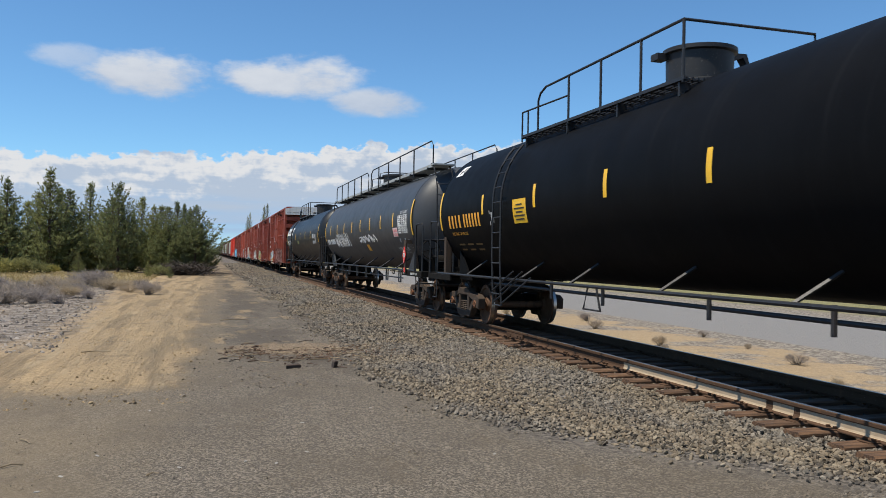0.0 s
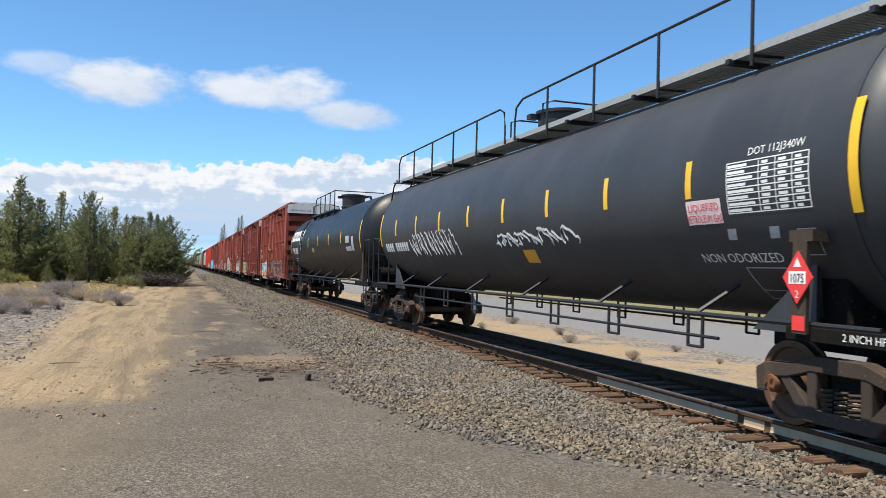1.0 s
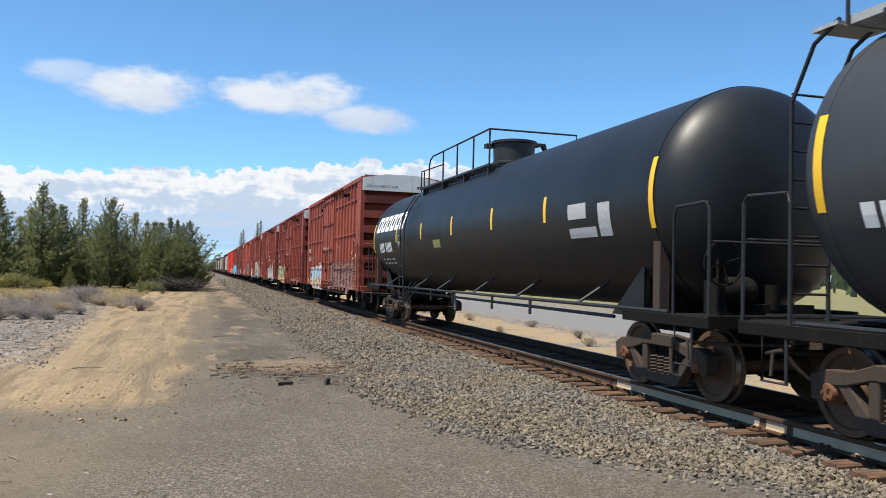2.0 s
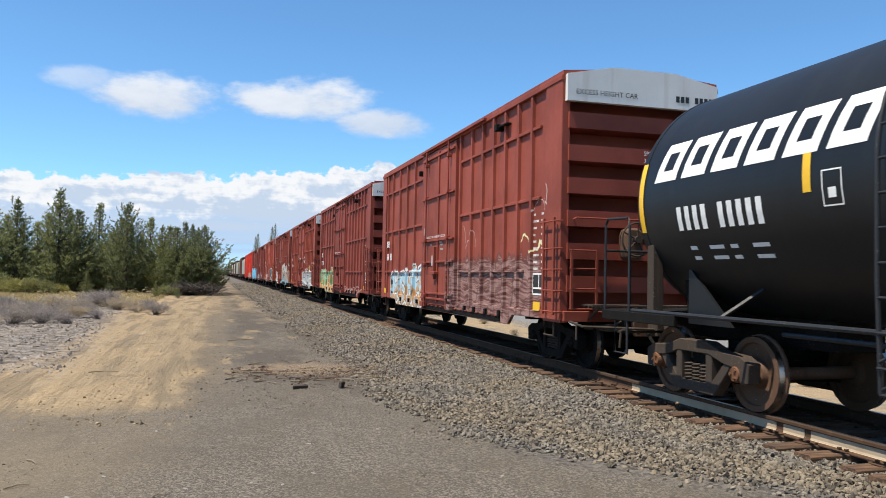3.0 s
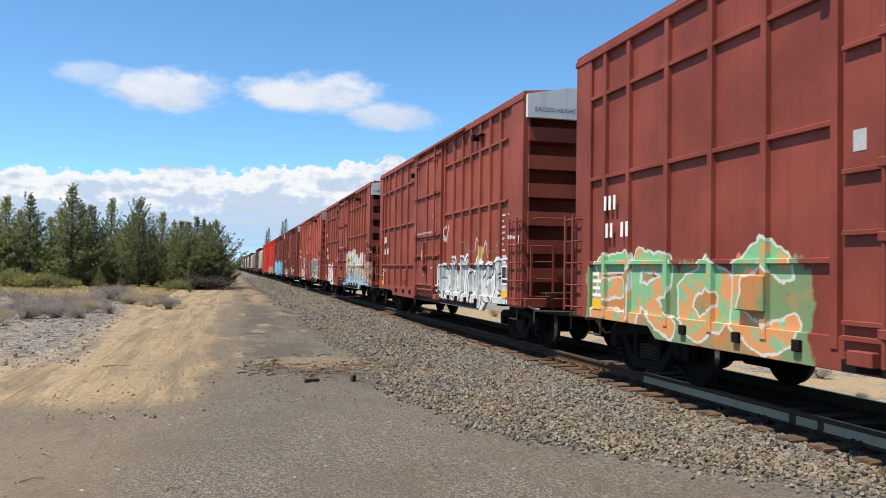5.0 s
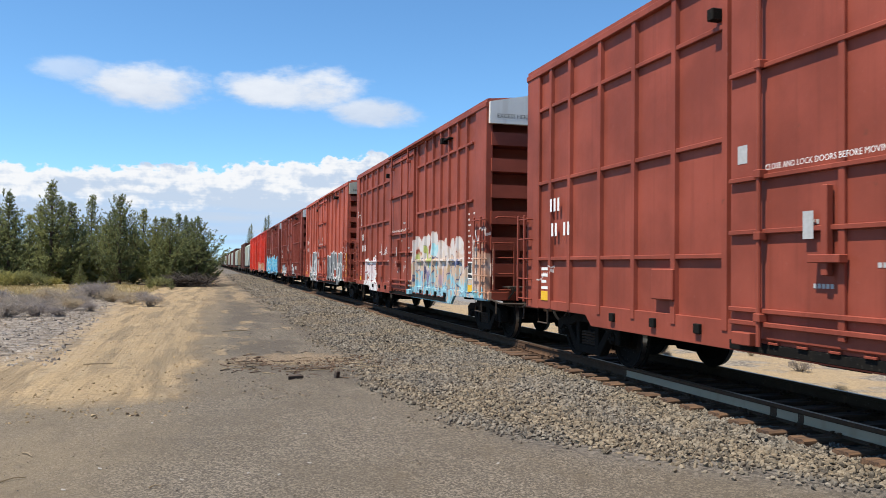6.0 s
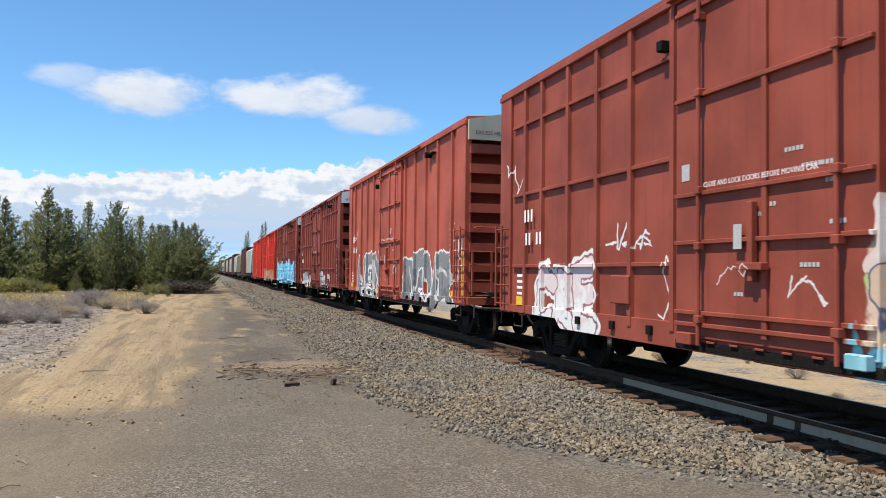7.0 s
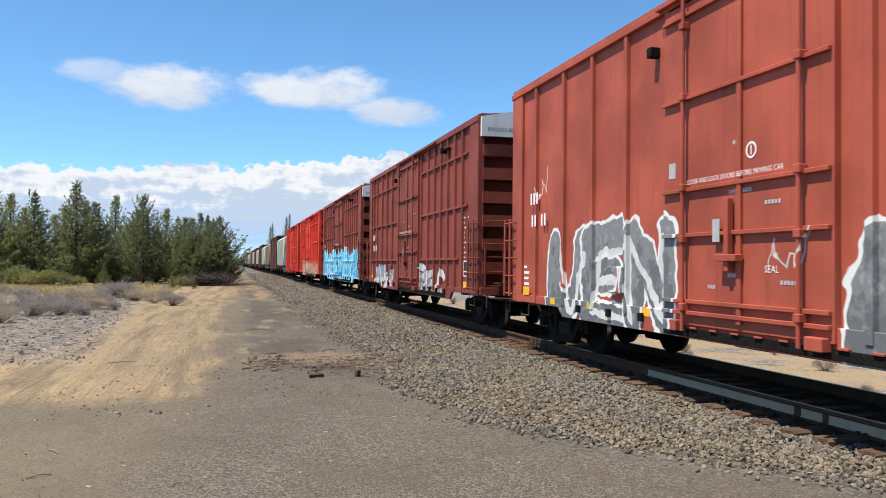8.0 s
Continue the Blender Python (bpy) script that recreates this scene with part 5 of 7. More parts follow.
def build_train():
    # three pressure tank cars
    sa = {"strips": [(y, 0.42) for y in (5.5, 2.7, 0.04, -2.5, -5.2)] + [(8.66, 0.95), (-8.66, 0.95)],
          "brackets": (6.6, 3.4, 1.2, -1.5, -4.0, -6.6), "lower_rail": False}
    a, shell = tank_car(10.5, TANK_A, "black tank car with yellow strips and short top railing", sa)
    top_rail_short(a)
    s = Solid()
    for k, (y, w) in enumerate(((8.0, 0.12), (7.74, 0.12), (7.48, 0.10), (7.22, 0.12))):
        wrap(s, bar(w, 0.30, 0, 3), y, -0.42)
    for k in range(6):
        wrap(s, bar(0.105, 0.30, 0, 3), 6.86 - 0.205 * k, -0.42)
    lettering(shell, s, AMBER, "amber reporting marks")
    s = Solid()
    wrap(s, glyphs("THE TANK CAR PEOPLE", 0.11, "LEFT"), 7.9, -0.60)
    lettering(shell, s, AMBER, "amber stencilled words")
    s = Solid()
    for k in range(3):
        wrap(s, bar(0.42, 0.045, 0, 1), 7.7 - 0.62 * k, -0.86)
        wrap(s, bar(0.36, 0.045, 0, 1), 7.7 - 0.62 * k, -1.0)
    lettering(shell, s, DIMAMBER, "faded amber stencilled data")
    s = Solid()
    wrap(s, bar(0.66, 0.46, 0, 5), 3.75, -0.44)
    pl = lettering(shell, s, YELLOW, "yellow warning placard", "placard")
    s = Solid()
    for k, w in enumerate((0.3, 0.5, 0.34, 0.52, 0.42)):
        wrap(s, bar(w, 0.028), 3.42 + w / 2, -0.10 - 0.07 * k, 1, 0.008)
    lettering(pl, s, INK, "lines of small writing")
    s = Solid()
    wrap(s, bar(0.5, 0.3, 0.12, 4), 8.25, 0.92, 1, 0.004)
    flag = lettering(shell, s, WHITE, "white flag shaped decal", "decal")
    s = Solid()
    wrap(s, bar(0.14, 0.12, 0.05, 2), 8.08, 0.98, 1, 0.008), wrap(s, bar(0.1, 0.16, 0.05, 2), 7.86, 1.0, 1, 0.008)
    lettering(flag, s, INK, "dark marks")
    s = Solid()
    wrap(s, bar(0.16, 0.22), 5.0, -0.38), wrap(s, bar(0.04, 0.3), 5.1, -0.42)
    lettering(shell, s, GREYW, "small stencilled box")
    ROLLING.append((a, 10.5))

    sb = {"strips": [(y, 0.44) for y in (6.95, 5.0, 3.1, 1.18, -0.7, -2.56, -4.44, -6.34)] +
          [(8.66, 0.95), (-8.74, 1.05)], "brackets": (6.4, 4.0, 1.2, -1.6, -4.3, -6.6), "lower_rail": True}
    b, shell = tank_car(30.95, TANK_B, "charcoal pressure tank car with long top walkway and graffiti", sb)
    top_rail_long(b)
    s = Solid()
    wrap(s, glyphs("DOT 112J340W", 0.12), -7.75, 0.19)
    wrap(s, glyphs("NON ODORIZED", 0.17), -6.95, -0.98)
    lettering(shell, s, WHITE, "white stencilled words")
    s = Solid()
    y_l, w, top, hgt = -7.02, 1.2, 0.13, 0.54
    for k in range(9):
        wrap(s, bar(w, 0.012), y_l, top - hgt * k / 8)
    for d in (0.0, 0.5, 0.74, 0.97, 1.188):
        wrap(s, bar(0.012, hgt, 0, 6), y_l - d, top - hgt)
    rs = random.Random(4)
    for r in range(8):
        for d, ww in ((0.02, 0.44), (0.55, 0.14), (0.79, 0.14), (1.02, 0.12)):
            wrap(s, bar(ww * rs.uniform(0.6, 1), 0.03), y_l - d, top - hgt * (r + 1) / 8 + 0.02)
    lettering(shell, s, WHITE, "white table of small figures", "data_table")
    s = Solid()
    wrap(s, bar(0.62, 0.28, 0, 3), -6.28, -0.50)
    pl = lettering(shell, s, plain("pinkish white sign", (0.75, 0.6, 0.6), 0.6), "pale sign with red words", "sign")
    s = Solid()
    wrap(s, glyphs("LIQUEFIED", 0.13), -6.59, -0.35, 0.9, 0.008), wrap(s, glyphs("PETROLEUM GAS", 0.13), -6.59, -0.48, 0.62, 0.008)
    lettering(pl, s, RED, "red words")
    for y in (-6.9, -7.55):
        s = Solid()
        wrap(s, bar(0.14, 0.13, 0.03, 2), y, -0.70)
        lettering(shell, s, GREYW, "worn white patch", "patch")
    s = Solid()
    for q in ((0.62, 0.014, 0, 0), (0.62, 0.014, 0, 0.16), (0.62, 0.014, 0, 0.5), (0.014, 0.5, 0, 0), (0.014, 0.5, -0.606, 0)):
        wrap(s, bar(q[0], q[1], 0, 4), -6.95 + q[2], -1.56 + q[3])
    wrap(s, bar(0.24, 0.012), -7.95, -0.9), wrap(s, bar(0.24, 0.012), -7.95, -0.62), wrap(s, bar(0.012, 0.28, 0, 3), -7.95, -0.9), wrap(s, bar(0.012, 0.28, 0, 3), -8.18, -0.9)
    lettering(shell, s, GREYW, "outlined stencil fields")
    s = Solid()
    wrap(s, bar(0.5, 0.26, 0, 3), -1.3, -0.98)
    lettering(shell, s, AMBER, "orange patch", "patch")
    s = Solid()
    for k in range(11):
        if k != 4:
            wrap(s, bar(0.16, 0.24, 0, 2), 8.2 - 0.215 * k, -0.62)
    lettering(shell, s, WHITE, "white reporting marks")
    # chalky tags, thin looping strokes
    rs = random.Random(11)
    for y_a, y_b, z_a, hh in ((5.6, 2.2, -0.75, 0.55), (-0.2, -1.3, -0.62, 0.2), (-1.6, -3.1, -0.62, 0.25)):
        y = y_a
        while y > y_b:
            pts, ph = [], rs.uniform(0, 6)
            for k in range(16):
                t = k / 15
                th = z_a + hh * (0.5 + 0.5 * math.sin(ph + t * rs.uniform(5.5, 6.5))) + rs.uniform(-0.03, 0.03)
                pts.append(tank_point(y - 0.42 * t + 0.13 * math.sin(ph + 7 * t), th, 0.005))
            st = Solid()
            for p, q in zip(pts, pts[1:]):
                p, q = Vector(p), Vector(q)
                st.add([p + Vector((0, 0, 0.022)), q + Vector((0, 0, 0.022)), q - Vector((0, 0, 0.022)), p - Vector((0, 0, 0.022))], [(0, 1, 2, 3)])
            part("spray_stroke", st, GREYW, shell, "chalk white spray stroke")
            y -= rs.uniform(0.2, 0.32)
    # hazard placard on its holder
    s = Solid().box(-1.56, -1.52, -8.23, -8.05, 1.05, 1.94).box(-1.56, -1.36, -8.30, -8.0, 1.92, 2.03)
    holder = part("placard_holder", s, IRON, b, "grey steel bracket")
    yc, zc = -8.14, 1.58
    s = Solid().prism([(yc - 0.19, zc), (yc, zc + 0.25), (yc + 0.19, zc), (yc, zc - 0.25)], "x", -1.585, -1.57)
    pl = part("hazard_placard", s, RED, holder, "red diamond placard")
    s = Solid()
    on_side(s, bar(0.22, 0.12), yc + 0.11, zc - 0.06, -1.587)
    on_side(s, ([(-0.05, 0.1, 0), (0.05, 0.1, 0), (0, 0.19, 0)], [(0, 1, 2)]), yc, zc, -1.587)
    on_side(s, glyphs("2", 0.1), yc, zc - 0.19, -1.587)
    face = lettering(pl, s, WHITE, "white field and figure")
    s = Solid()
    on_side(s, glyphs("1075", 0.12), yc, zc - 0.045, -1.592, 0.78)
    lettering(pl, s, INK, "black number")
    s = Solid()
    on_side(s, bar(0.16, 0.14), -8.06, 1.08, -1.566)
    lettering(holder, s, RED, "red label")
    s = Solid()
    on_side(s, glyphs("2 INCH HF COMP", 0.1), -9.0, 1.02, -1.506)
    lettering(b, s, WHITE, "white stencilled words")
    ROLLING.append((b, 30.95))

    sc = {"strips": [(y, 0.44) for y in (5.5, 2.7, 0.0, -2.7, -5.3)] + [(8.66, 0.95), (-8.66, 0.95)],
          "brackets": (6.8, 3.4, 1.2, -1.5, -4.0, -6.6), "lower_rail": False}
    c, shell = tank_car(51.2, TANK_C, "glossy black tank car with white block logo", sc)
    top_rail_short(c)
    # the maker's mark as plain leaning white blocks with openings
    s = Solid()
    for k in range(6):
        y, w, h2, lean, b_ = 8.35 - 0.62 * k, 0.50, 0.52, 0.16, 0.14

        def leaned(yy, x0, zz, ww, hh):
            wrap(s, bar(ww, hh, lean * hh / h2, 3), yy - x0 - lean * (zz / h2), 0.20 + zz)
        leaned(y, 0, 0, b_, h2), leaned(y, b_, h2 - b_, w - b_, b_), leaned(y, w - b_, b_, b_, h2 - 2 * b_), leaned(y, b_, 0.0, w - b_, b_)
    lettering(shell, s, WHITE, "white block logo", "logo")
    s = Solid()
    for k in range(10):
        if k != 4:
            wrap(s, bar(0.095, 0.30, 0, 2), 7.82 - 0.17 * k, -0.46)
    for r in range(2):
        for k in range(4):
            wrap(s, bar(0.14 if k in (0, 2) else 0.28, 0.05), 7.7 - 0.4 * k, -0.72 - 0.14 * r)
    lettering(shell, s, WHITE, "white reporting marks and data")
    s = Solid()
    for q in ((0.26, 0.014, 0, 0), (0.26, 0.014, 0, 0.34), (0.014, 0.34, 0, 0), (0.014, 0.34, -0.246, 0), (0.1, 0.1, -0.08, 0.08)):
        wrap(s, bar(q[0], q[1], 0, 2), 5.3 + q[2], -0.35 + q[3])
    lettering(shell, s, WHITE, "small white outlined field")
    s = Solid()
    wrap(s, bar(0.62, 0.24, 0.0, 3), -6.2, -0.2), wrap(s, bar(0.9, 0.16, 0.0, 2), -6.2, -0.5), wrap(s, bar(0.36, 0.5, 0.0, 4), -7.2, -0.5)
    lettering(shell, s, GREYW, "white tables of figures", "data_table")
    s = Solid()
    wrap(s, bar(0.6, 0.2, 0.0, 2), 1.6, -0.45)
    lettering(shell, s, plain("olive sign", (0.25, 0.25, 0.08), 0.6), "olive green sign", "sign")
    ROLLING.append((c, 51.2))

    cream, peach, aqua, violet = (0.60, 0.50, 0.34), (0.52, 0.30, 0.20), (0.16, 0.42, 0.48), (0.13, 0.13, 0.26)
    pale_g, lime = (0.13, 0.135, 0.14), (0.50, 0.52, 0.20)
    snow, ash, soot = (0.70, 0.70, 0.68), (0.46, 0.47, 0.48), (0.03, 0.03, 0.035)
    cars = (
        (70.1, OXIDE, PANELW, 2, [("field", 2.0, 6.0, 0.5, 1.05, (0.42, 0.25, 0.11), (0.52, 0.42, 0.24), 0.9), ("field", 2.1, 5.8, 1.0, 1.62, (0.30, 0.42, 0.46), (0.46, 0.52, 0.52), 0.9), ("word", 2.0, 5.9, 0.8, 1.65, "hcuh", 0.15, 0.03, (0.52, 0.27, 0.10), (0.40, 0.60, 0.70), soot, (0.62, 0.64, 0.62), 8, 0.95), ("scrawl", 2.3, 5.5, 1.62, 1.72, 14, 0.02, 0, snow, snow, soot, None, 71, 0.9),
                                 ("brush", -6.7, -0.9, 0.4, 2.03, (0.07, 0.03, 0.026), (0.12, 0.06, 0.05), 0.6), ("brush", -6.6, -0.95, 0.45, 1.95, (0.11, 0.04, 0.032), (0.36, 0.22, 0.19), 0.85), ("word", -5.9, -1.1, 0.75, 1.8, "cohrb", 0.035, 0, (0.06, 0.026, 0.022), (0.09, 0.04, 0.034), (0.46, 0.34, 0.31), None, 14, 0.6),
                                 ("scrawl", -6.8, -5.6, 2.0, 2.4, 9, 0.03, 0, (0.70, 0.66, 0.36), (0.70, 0.66, 0.36), soot, None, 5, 1.0), ("scrawl", -6.9, -6.2, 2.75, 3.3, 8, 0.012, 0, snow, snow, soot, None, 7, 0.8),
                                 ("scrawl", -2.6, -1.7, 2.1, 2.8, 7, 0.014, 0, snow, snow, soot, None, 8, 0.6)], "oxide red boxcar with silver and faded pink graffiti"),
        (87.6, BROWN, PANELW, 2, [("field", 2.2, 7.3, 0.6, 1.7, (0.16, 0.32, 0.15), (0.55, 0.25, 0.08), 0.75), ("word", 2.4, 7.2, 0.8, 1.7, 4, 0.14, 0.035, (0.62, 0.24, 0.06), (0.15, 0.40, 0.18), (0.6, 0.6, 0.55), None, 3, 0.9),
                                 ("word", -5.8, -1.4, 0.75, 1.15, 6, 0.03, 0, (0.50, 0.42, 0.38), (0.50, 0.42, 0.38), soot, None, 12, 0.7)], "brown red boxcar with green and orange graffiti"),
        (105.4, OXIDE, PANELW, 2, [("field", -6.0, -1.3, 0.5, 1.5, (0.54, 0.54, 0.51), (0.46, 0.46, 0.42), 0.92), ("field", -5.6, -1.6, 0.5, 0.8, (0.52, 0.48, 0.26), ash, 0.6), ("word", -6.75, -1.3, 0.84, 1.66, "ruwkb", 0.125, 0.04, (0.62, 0.62, 0.58), (0.42, 0.43, 0.43), soot, (0.70, 0.70, 0.68), 9, 0.96),
                                   ("scrawl", -4.3, -5.3, 1.75, 2.35, 6, 0.022, 0, snow, snow, soot, None, 26, 0.95), ("scrawl", -4.5, -4.9, 1.8, 2.1, 3, 0.09, 0, (0.50, 0.44, 0.14), (0.50, 0.44, 0.14), soot, None, 27, 0.8),
                                   ("scrawl", -3.2, -4.0, 1.95, 2.25, 8, 0.014, 0, (0.26, 0.24, 0.34), ash, soot, None, 28, 0.8), ("scrawl", -5.5, -6.1, 1.85, 2.2, 8, 0.014, 0, (0.42, 0.30, 0.16), ash, soot, None, 29, 0.7),
                                   ("scrawl", -1.9, -1.4, 2.2, 2.85, 9, 0.02, 0, snow, snow, soot, None, 3, 0.9), ("scrawl", -6.9, -7.4, 2.05, 2.3, 6, 0.035, 0, snow, snow, soot, None, 6, 0.8),
                                   ("scrawl", 6.6, 7.3, 1.1, 1.6, 9, 0.02, 0, snow, snow, soot, None, 16, 0.7)], "oxide red boxcar with white and grey graffiti"),
        (123.0, OXIDE, PANELW, 2, [("field", -6.1, -1.2, 0.9, 1.95, (0.60, 0.46, 0.37), (0.58, 0.42, 0.26), 0.95), ("field", -7.7, -6.7, 0.7, 1.9, (0.60, 0.55, 0.50), peach, 0.9),
                                   ("word", -6.0, -1.3, 1.5, 2.12, 6, 0.15, 0.035, (0.58, 0.49, 0.42), (0.60, 0.56, 0.54), (0.62, 0.50, 0.45), None, 22, 0.95), ("scrawl", -2.5, -3.2, 1.5, 2.1, 4, 0.075, 0.015, lime, (0.40, 0.44, 0.12), (0.2, 0.2, 0.1), None, 81, 0.9), ("scrawl", -1.4, -1.8, 1.3, 1.85, 4, 0.06, 0.015, (0.40, 0.44, 0.14), lime, (0.2, 0.2, 0.1), None, 82, 0.85),
                                   ("scrawl", 7.7, 6.9, 3.05, 3.7, 12, 0.022, 0, snow, snow, soot, None, 83, 0.95), ("word", 2.35, 3.8, 1.9, 2.2, "svuas", 0.026, 0, snow, (0.6, 0.66, 0.7), soot, None, 84, 0.92),
                                   ("scrawl", 0.95, 0.3, 1.45, 1.7, 8, 0.014, 0, snow, snow, soot, None, 85, 0.85), ("scrawl", -0.2, -0.8, 1.3, 1.6, 9, 0.018, 0, snow, snow, soot, None, 86, 0.85), ("scrawl", -3.3, -3.6, 1.8, 2.15, 3, 0.11, 0, (0.28, 0.58, 0.64), (0.4, 0.62, 0.68), soot, None, 61, 0.9),
                                   ("field", -3.3, -1.7, 0.95, 1.45, violet, (0.17, 0.15, 0.30), 0.9), ("field", -5.0, -3.9, 1.0, 1.5, (0.36, 0.24, 0.34), (0.50, 0.36, 0.40), 0.85), ("field", -5.6, -5.0, 1.55, 1.72, (0.10, 0.13, 0.28), violet, 0.9),
                                   ("field", -7.7, -1.0, 0.4, 0.98, aqua, (0.28, 0.54, 0.62), 0.95), ("field", -6.0, -3.6, 0.6, 1.2, (0.34, 0.58, 0.64), (0.24, 0.48, 0.56), 0.85),
                                   ("word", -6.9, -1.3, 0.75, 1.6, "wvahke", 0.13, 0.024, (0.26, 0.50, 0.58), (0.58, 0.42, 0.30), (0.07, 0.07, 0.15), None, 21, 0.92), ("scrawl", -1.4, -6.6, 0.7, 1.2, 14, 0.016, 0, (0.08, 0.10, 0.2), violet, soot, None, 63, 0.85),
                                   ("scrawl", -6.9, -7.6, 1.95, 2.4, 6, 0.035, 0, snow, (0.6, 0.5, 0.45), soot, None, 64, 0.8),
                                   ("word", 3.9, 6.3, 0.72, 1.62, "cre", 0.15, 0.035, snow, (0.66, 0.56, 0.56), (0.25, 0.08, 0.10), snow, 4, 0.96),
                                   ("word", 2.0, 2.3, 0.9, 1.7, "s", 0.02, 0, snow, snow, soot, None, 33, 0.9)], "oxide red boxcar with pastel and aqua graffiti"),
        (140.8, (0.365, 0.078, 0.046), PANELB, 1, [("word", 1.35, 5.95, 0.7, 1.95, "uen", 0.26, 0.06, pale_g, (0.20, 0.205, 0.21), snow, None, 6, 1.0), ("word", 1.6, 5.5, 0.75, 1.85, "ven", 0.07, 0, snow, (0.6, 0.6, 0.6), snow, None, 66, 0.85),
                                                  ("word", -6.7, -1.5, 0.72, 1.9, "bevr", 0.25, 0.055, pale_g, (0.20, 0.205, 0.21), snow, None, 2, 1.0), ("word", -6.2, -2.0, 0.8, 1.7, "vuc", 0.06, 0, snow, (0.5, 0.5, 0.5), snow, None, 19, 0.8), ("scrawl", -7.0, -7.5, 1.1, 1.8, 7, 0.016, 0, snow, snow, soot, None, 68, 0.7),
                                                  ("scrawl", 6.1, 6.7, 2.7, 3.5, 9, 0.02, 0, snow, snow, soot, None, 13, 0.8), ("scrawl", -0.4, -1.1, 1.5, 2.0, 9, 0.018, 0, (0.35, 0.6, 0.6), snow, soot, None, 23, 0.8),
                                                  ("scrawl", -7.5, -7.0, 1.6, 2.5, 9, 0.022, 0, snow, snow, soot, None, 43, 0.9)], "red boxcar with smooth posts and grey outlined graffiti"),
        (158.5, BROWN, PANELW, 2, [("word", 2.6, 6.6, 0.75, 1.5, 4, 0.12, 0.03, snow, (0.36, 0.45, 0.5), soot, None, 31, 0.85), ("word", -4.2, -1.5, 0.75, 1.5, 3, 0.12, 0.03, (0.3, 0.3, 0.31), snow, soot, None, 32, 0.8)],
         "brown red boxcar with two small white graffiti"),
        (176.2, BROWN, PANELW, 2, [("field", -7.2, 7.3, 0.5, 2.2, (0.06, 0.45, 0.70), (0.30, 0.66, 0.80), 0.95), ("word", -6.8, 7.0, 0.8, 2.2, 8, 0.13, 0.05, (0.05, 0.30, 0.52), (0.16, 0.60, 0.78), snow, None, 41, 0.9)],
         "brown red boxcar with bright blue graffiti"),
        (193.9, (0.58, 0.042, 0.02), None, 2, [("field", -6.5, 5.0, 0.6, 1.6, (0.45, 0.40, 0.38), (0.62, 0.36, 0.14), 0.7), ("word", -6.2, 4.8, 0.8, 1.6, 8, 0.1, 0.03, (0.55, 0.50, 0.48), (0.62, 0.40, 0.15), (0.3, 0.2, 0.2), None, 51, 0.8)],
         "bright red boxcar with pale graffiti along the bottom"),
        (211.6, (0.58, 0.046, 0.022), None, 2, [], "bright red boxcar without graffiti"),
    )
    for k, (y0, colour, panel, kind, tags, label) in enumerate(cars):
        boxcar(y0, boxcar_paint("boxcar paint " + "abcdefghi"[k], colour, tags), label, panel, (kind, 1), k < 7, 5.16, {0: 7.63, 3: 8.02}.get(k, 7.8))
    grey = painted("grey hopper paint", (0.20, 0.21, 0.21), 0.6)
    pale = painted("white hopper paint", (0.58, 0.60, 0.53), 0.6)
    dull = painted("dull brown car paint", (0.14, 0.05, 0.036), 0.7)
    sand = painted("sand coloured car paint", (0.36, 0.29, 0.20), 0.7)
    y = 229.6
    for k, kind in enumerate("pbspbpbpbsppbgpbspbgps"):
        if kind == "b":
            boxcar(y, dull, "dull brown boxcar far along the train", None, (1, 1), False)
            y += 17.7
        else:
            hopper(y, {"g": grey, "p": pale, "s": sand}[kind], {"g": "grey", "p": "white", "s": "sand coloured"}[kind] + " covered hopper car far along the train")
            y += 18.1


build_train()

# ---- ties, ballast, litter ----


def tie_mesh(seed):
    rs = random.Random(seed)
    s = Solid()
    n = 5
    prof = []
    for i in range(n + 1):
        x = -1.3 + 2.6 * i / n
        w, top = 0.115 + rs.uniform(-0.008, 0.008), -0.182 + rs.uniform(-0.006, 0.004)
        if i in (0, n):
            x += rs.uniform(-0.06, 0.06)
        prof.append((x, w, top))
    verts = []
    for x, w, top in prof:
        verts += [(x, -w, -0.36), (x, -w, top - 0.02), (x, -w + 0.025, top), (x, 0.01, top - rs.uniform(0.0, 0.014)), (x, w - 0.025, top), (x, w, top - 0.02), (x, w, -0.36)]
    faces = [(i * 7 + k, i * 7 + k + 1, (i + 1) * 7 + k + 1, (i + 1) * 7 + k) for i in range(n) for k in range(6)]
    faces += [tuple(range(7))[::-1], tuple(range(n * 7, n * 7 + 7))]
    s.add(verts, faces)
    return s.mesh("tie", TIE)


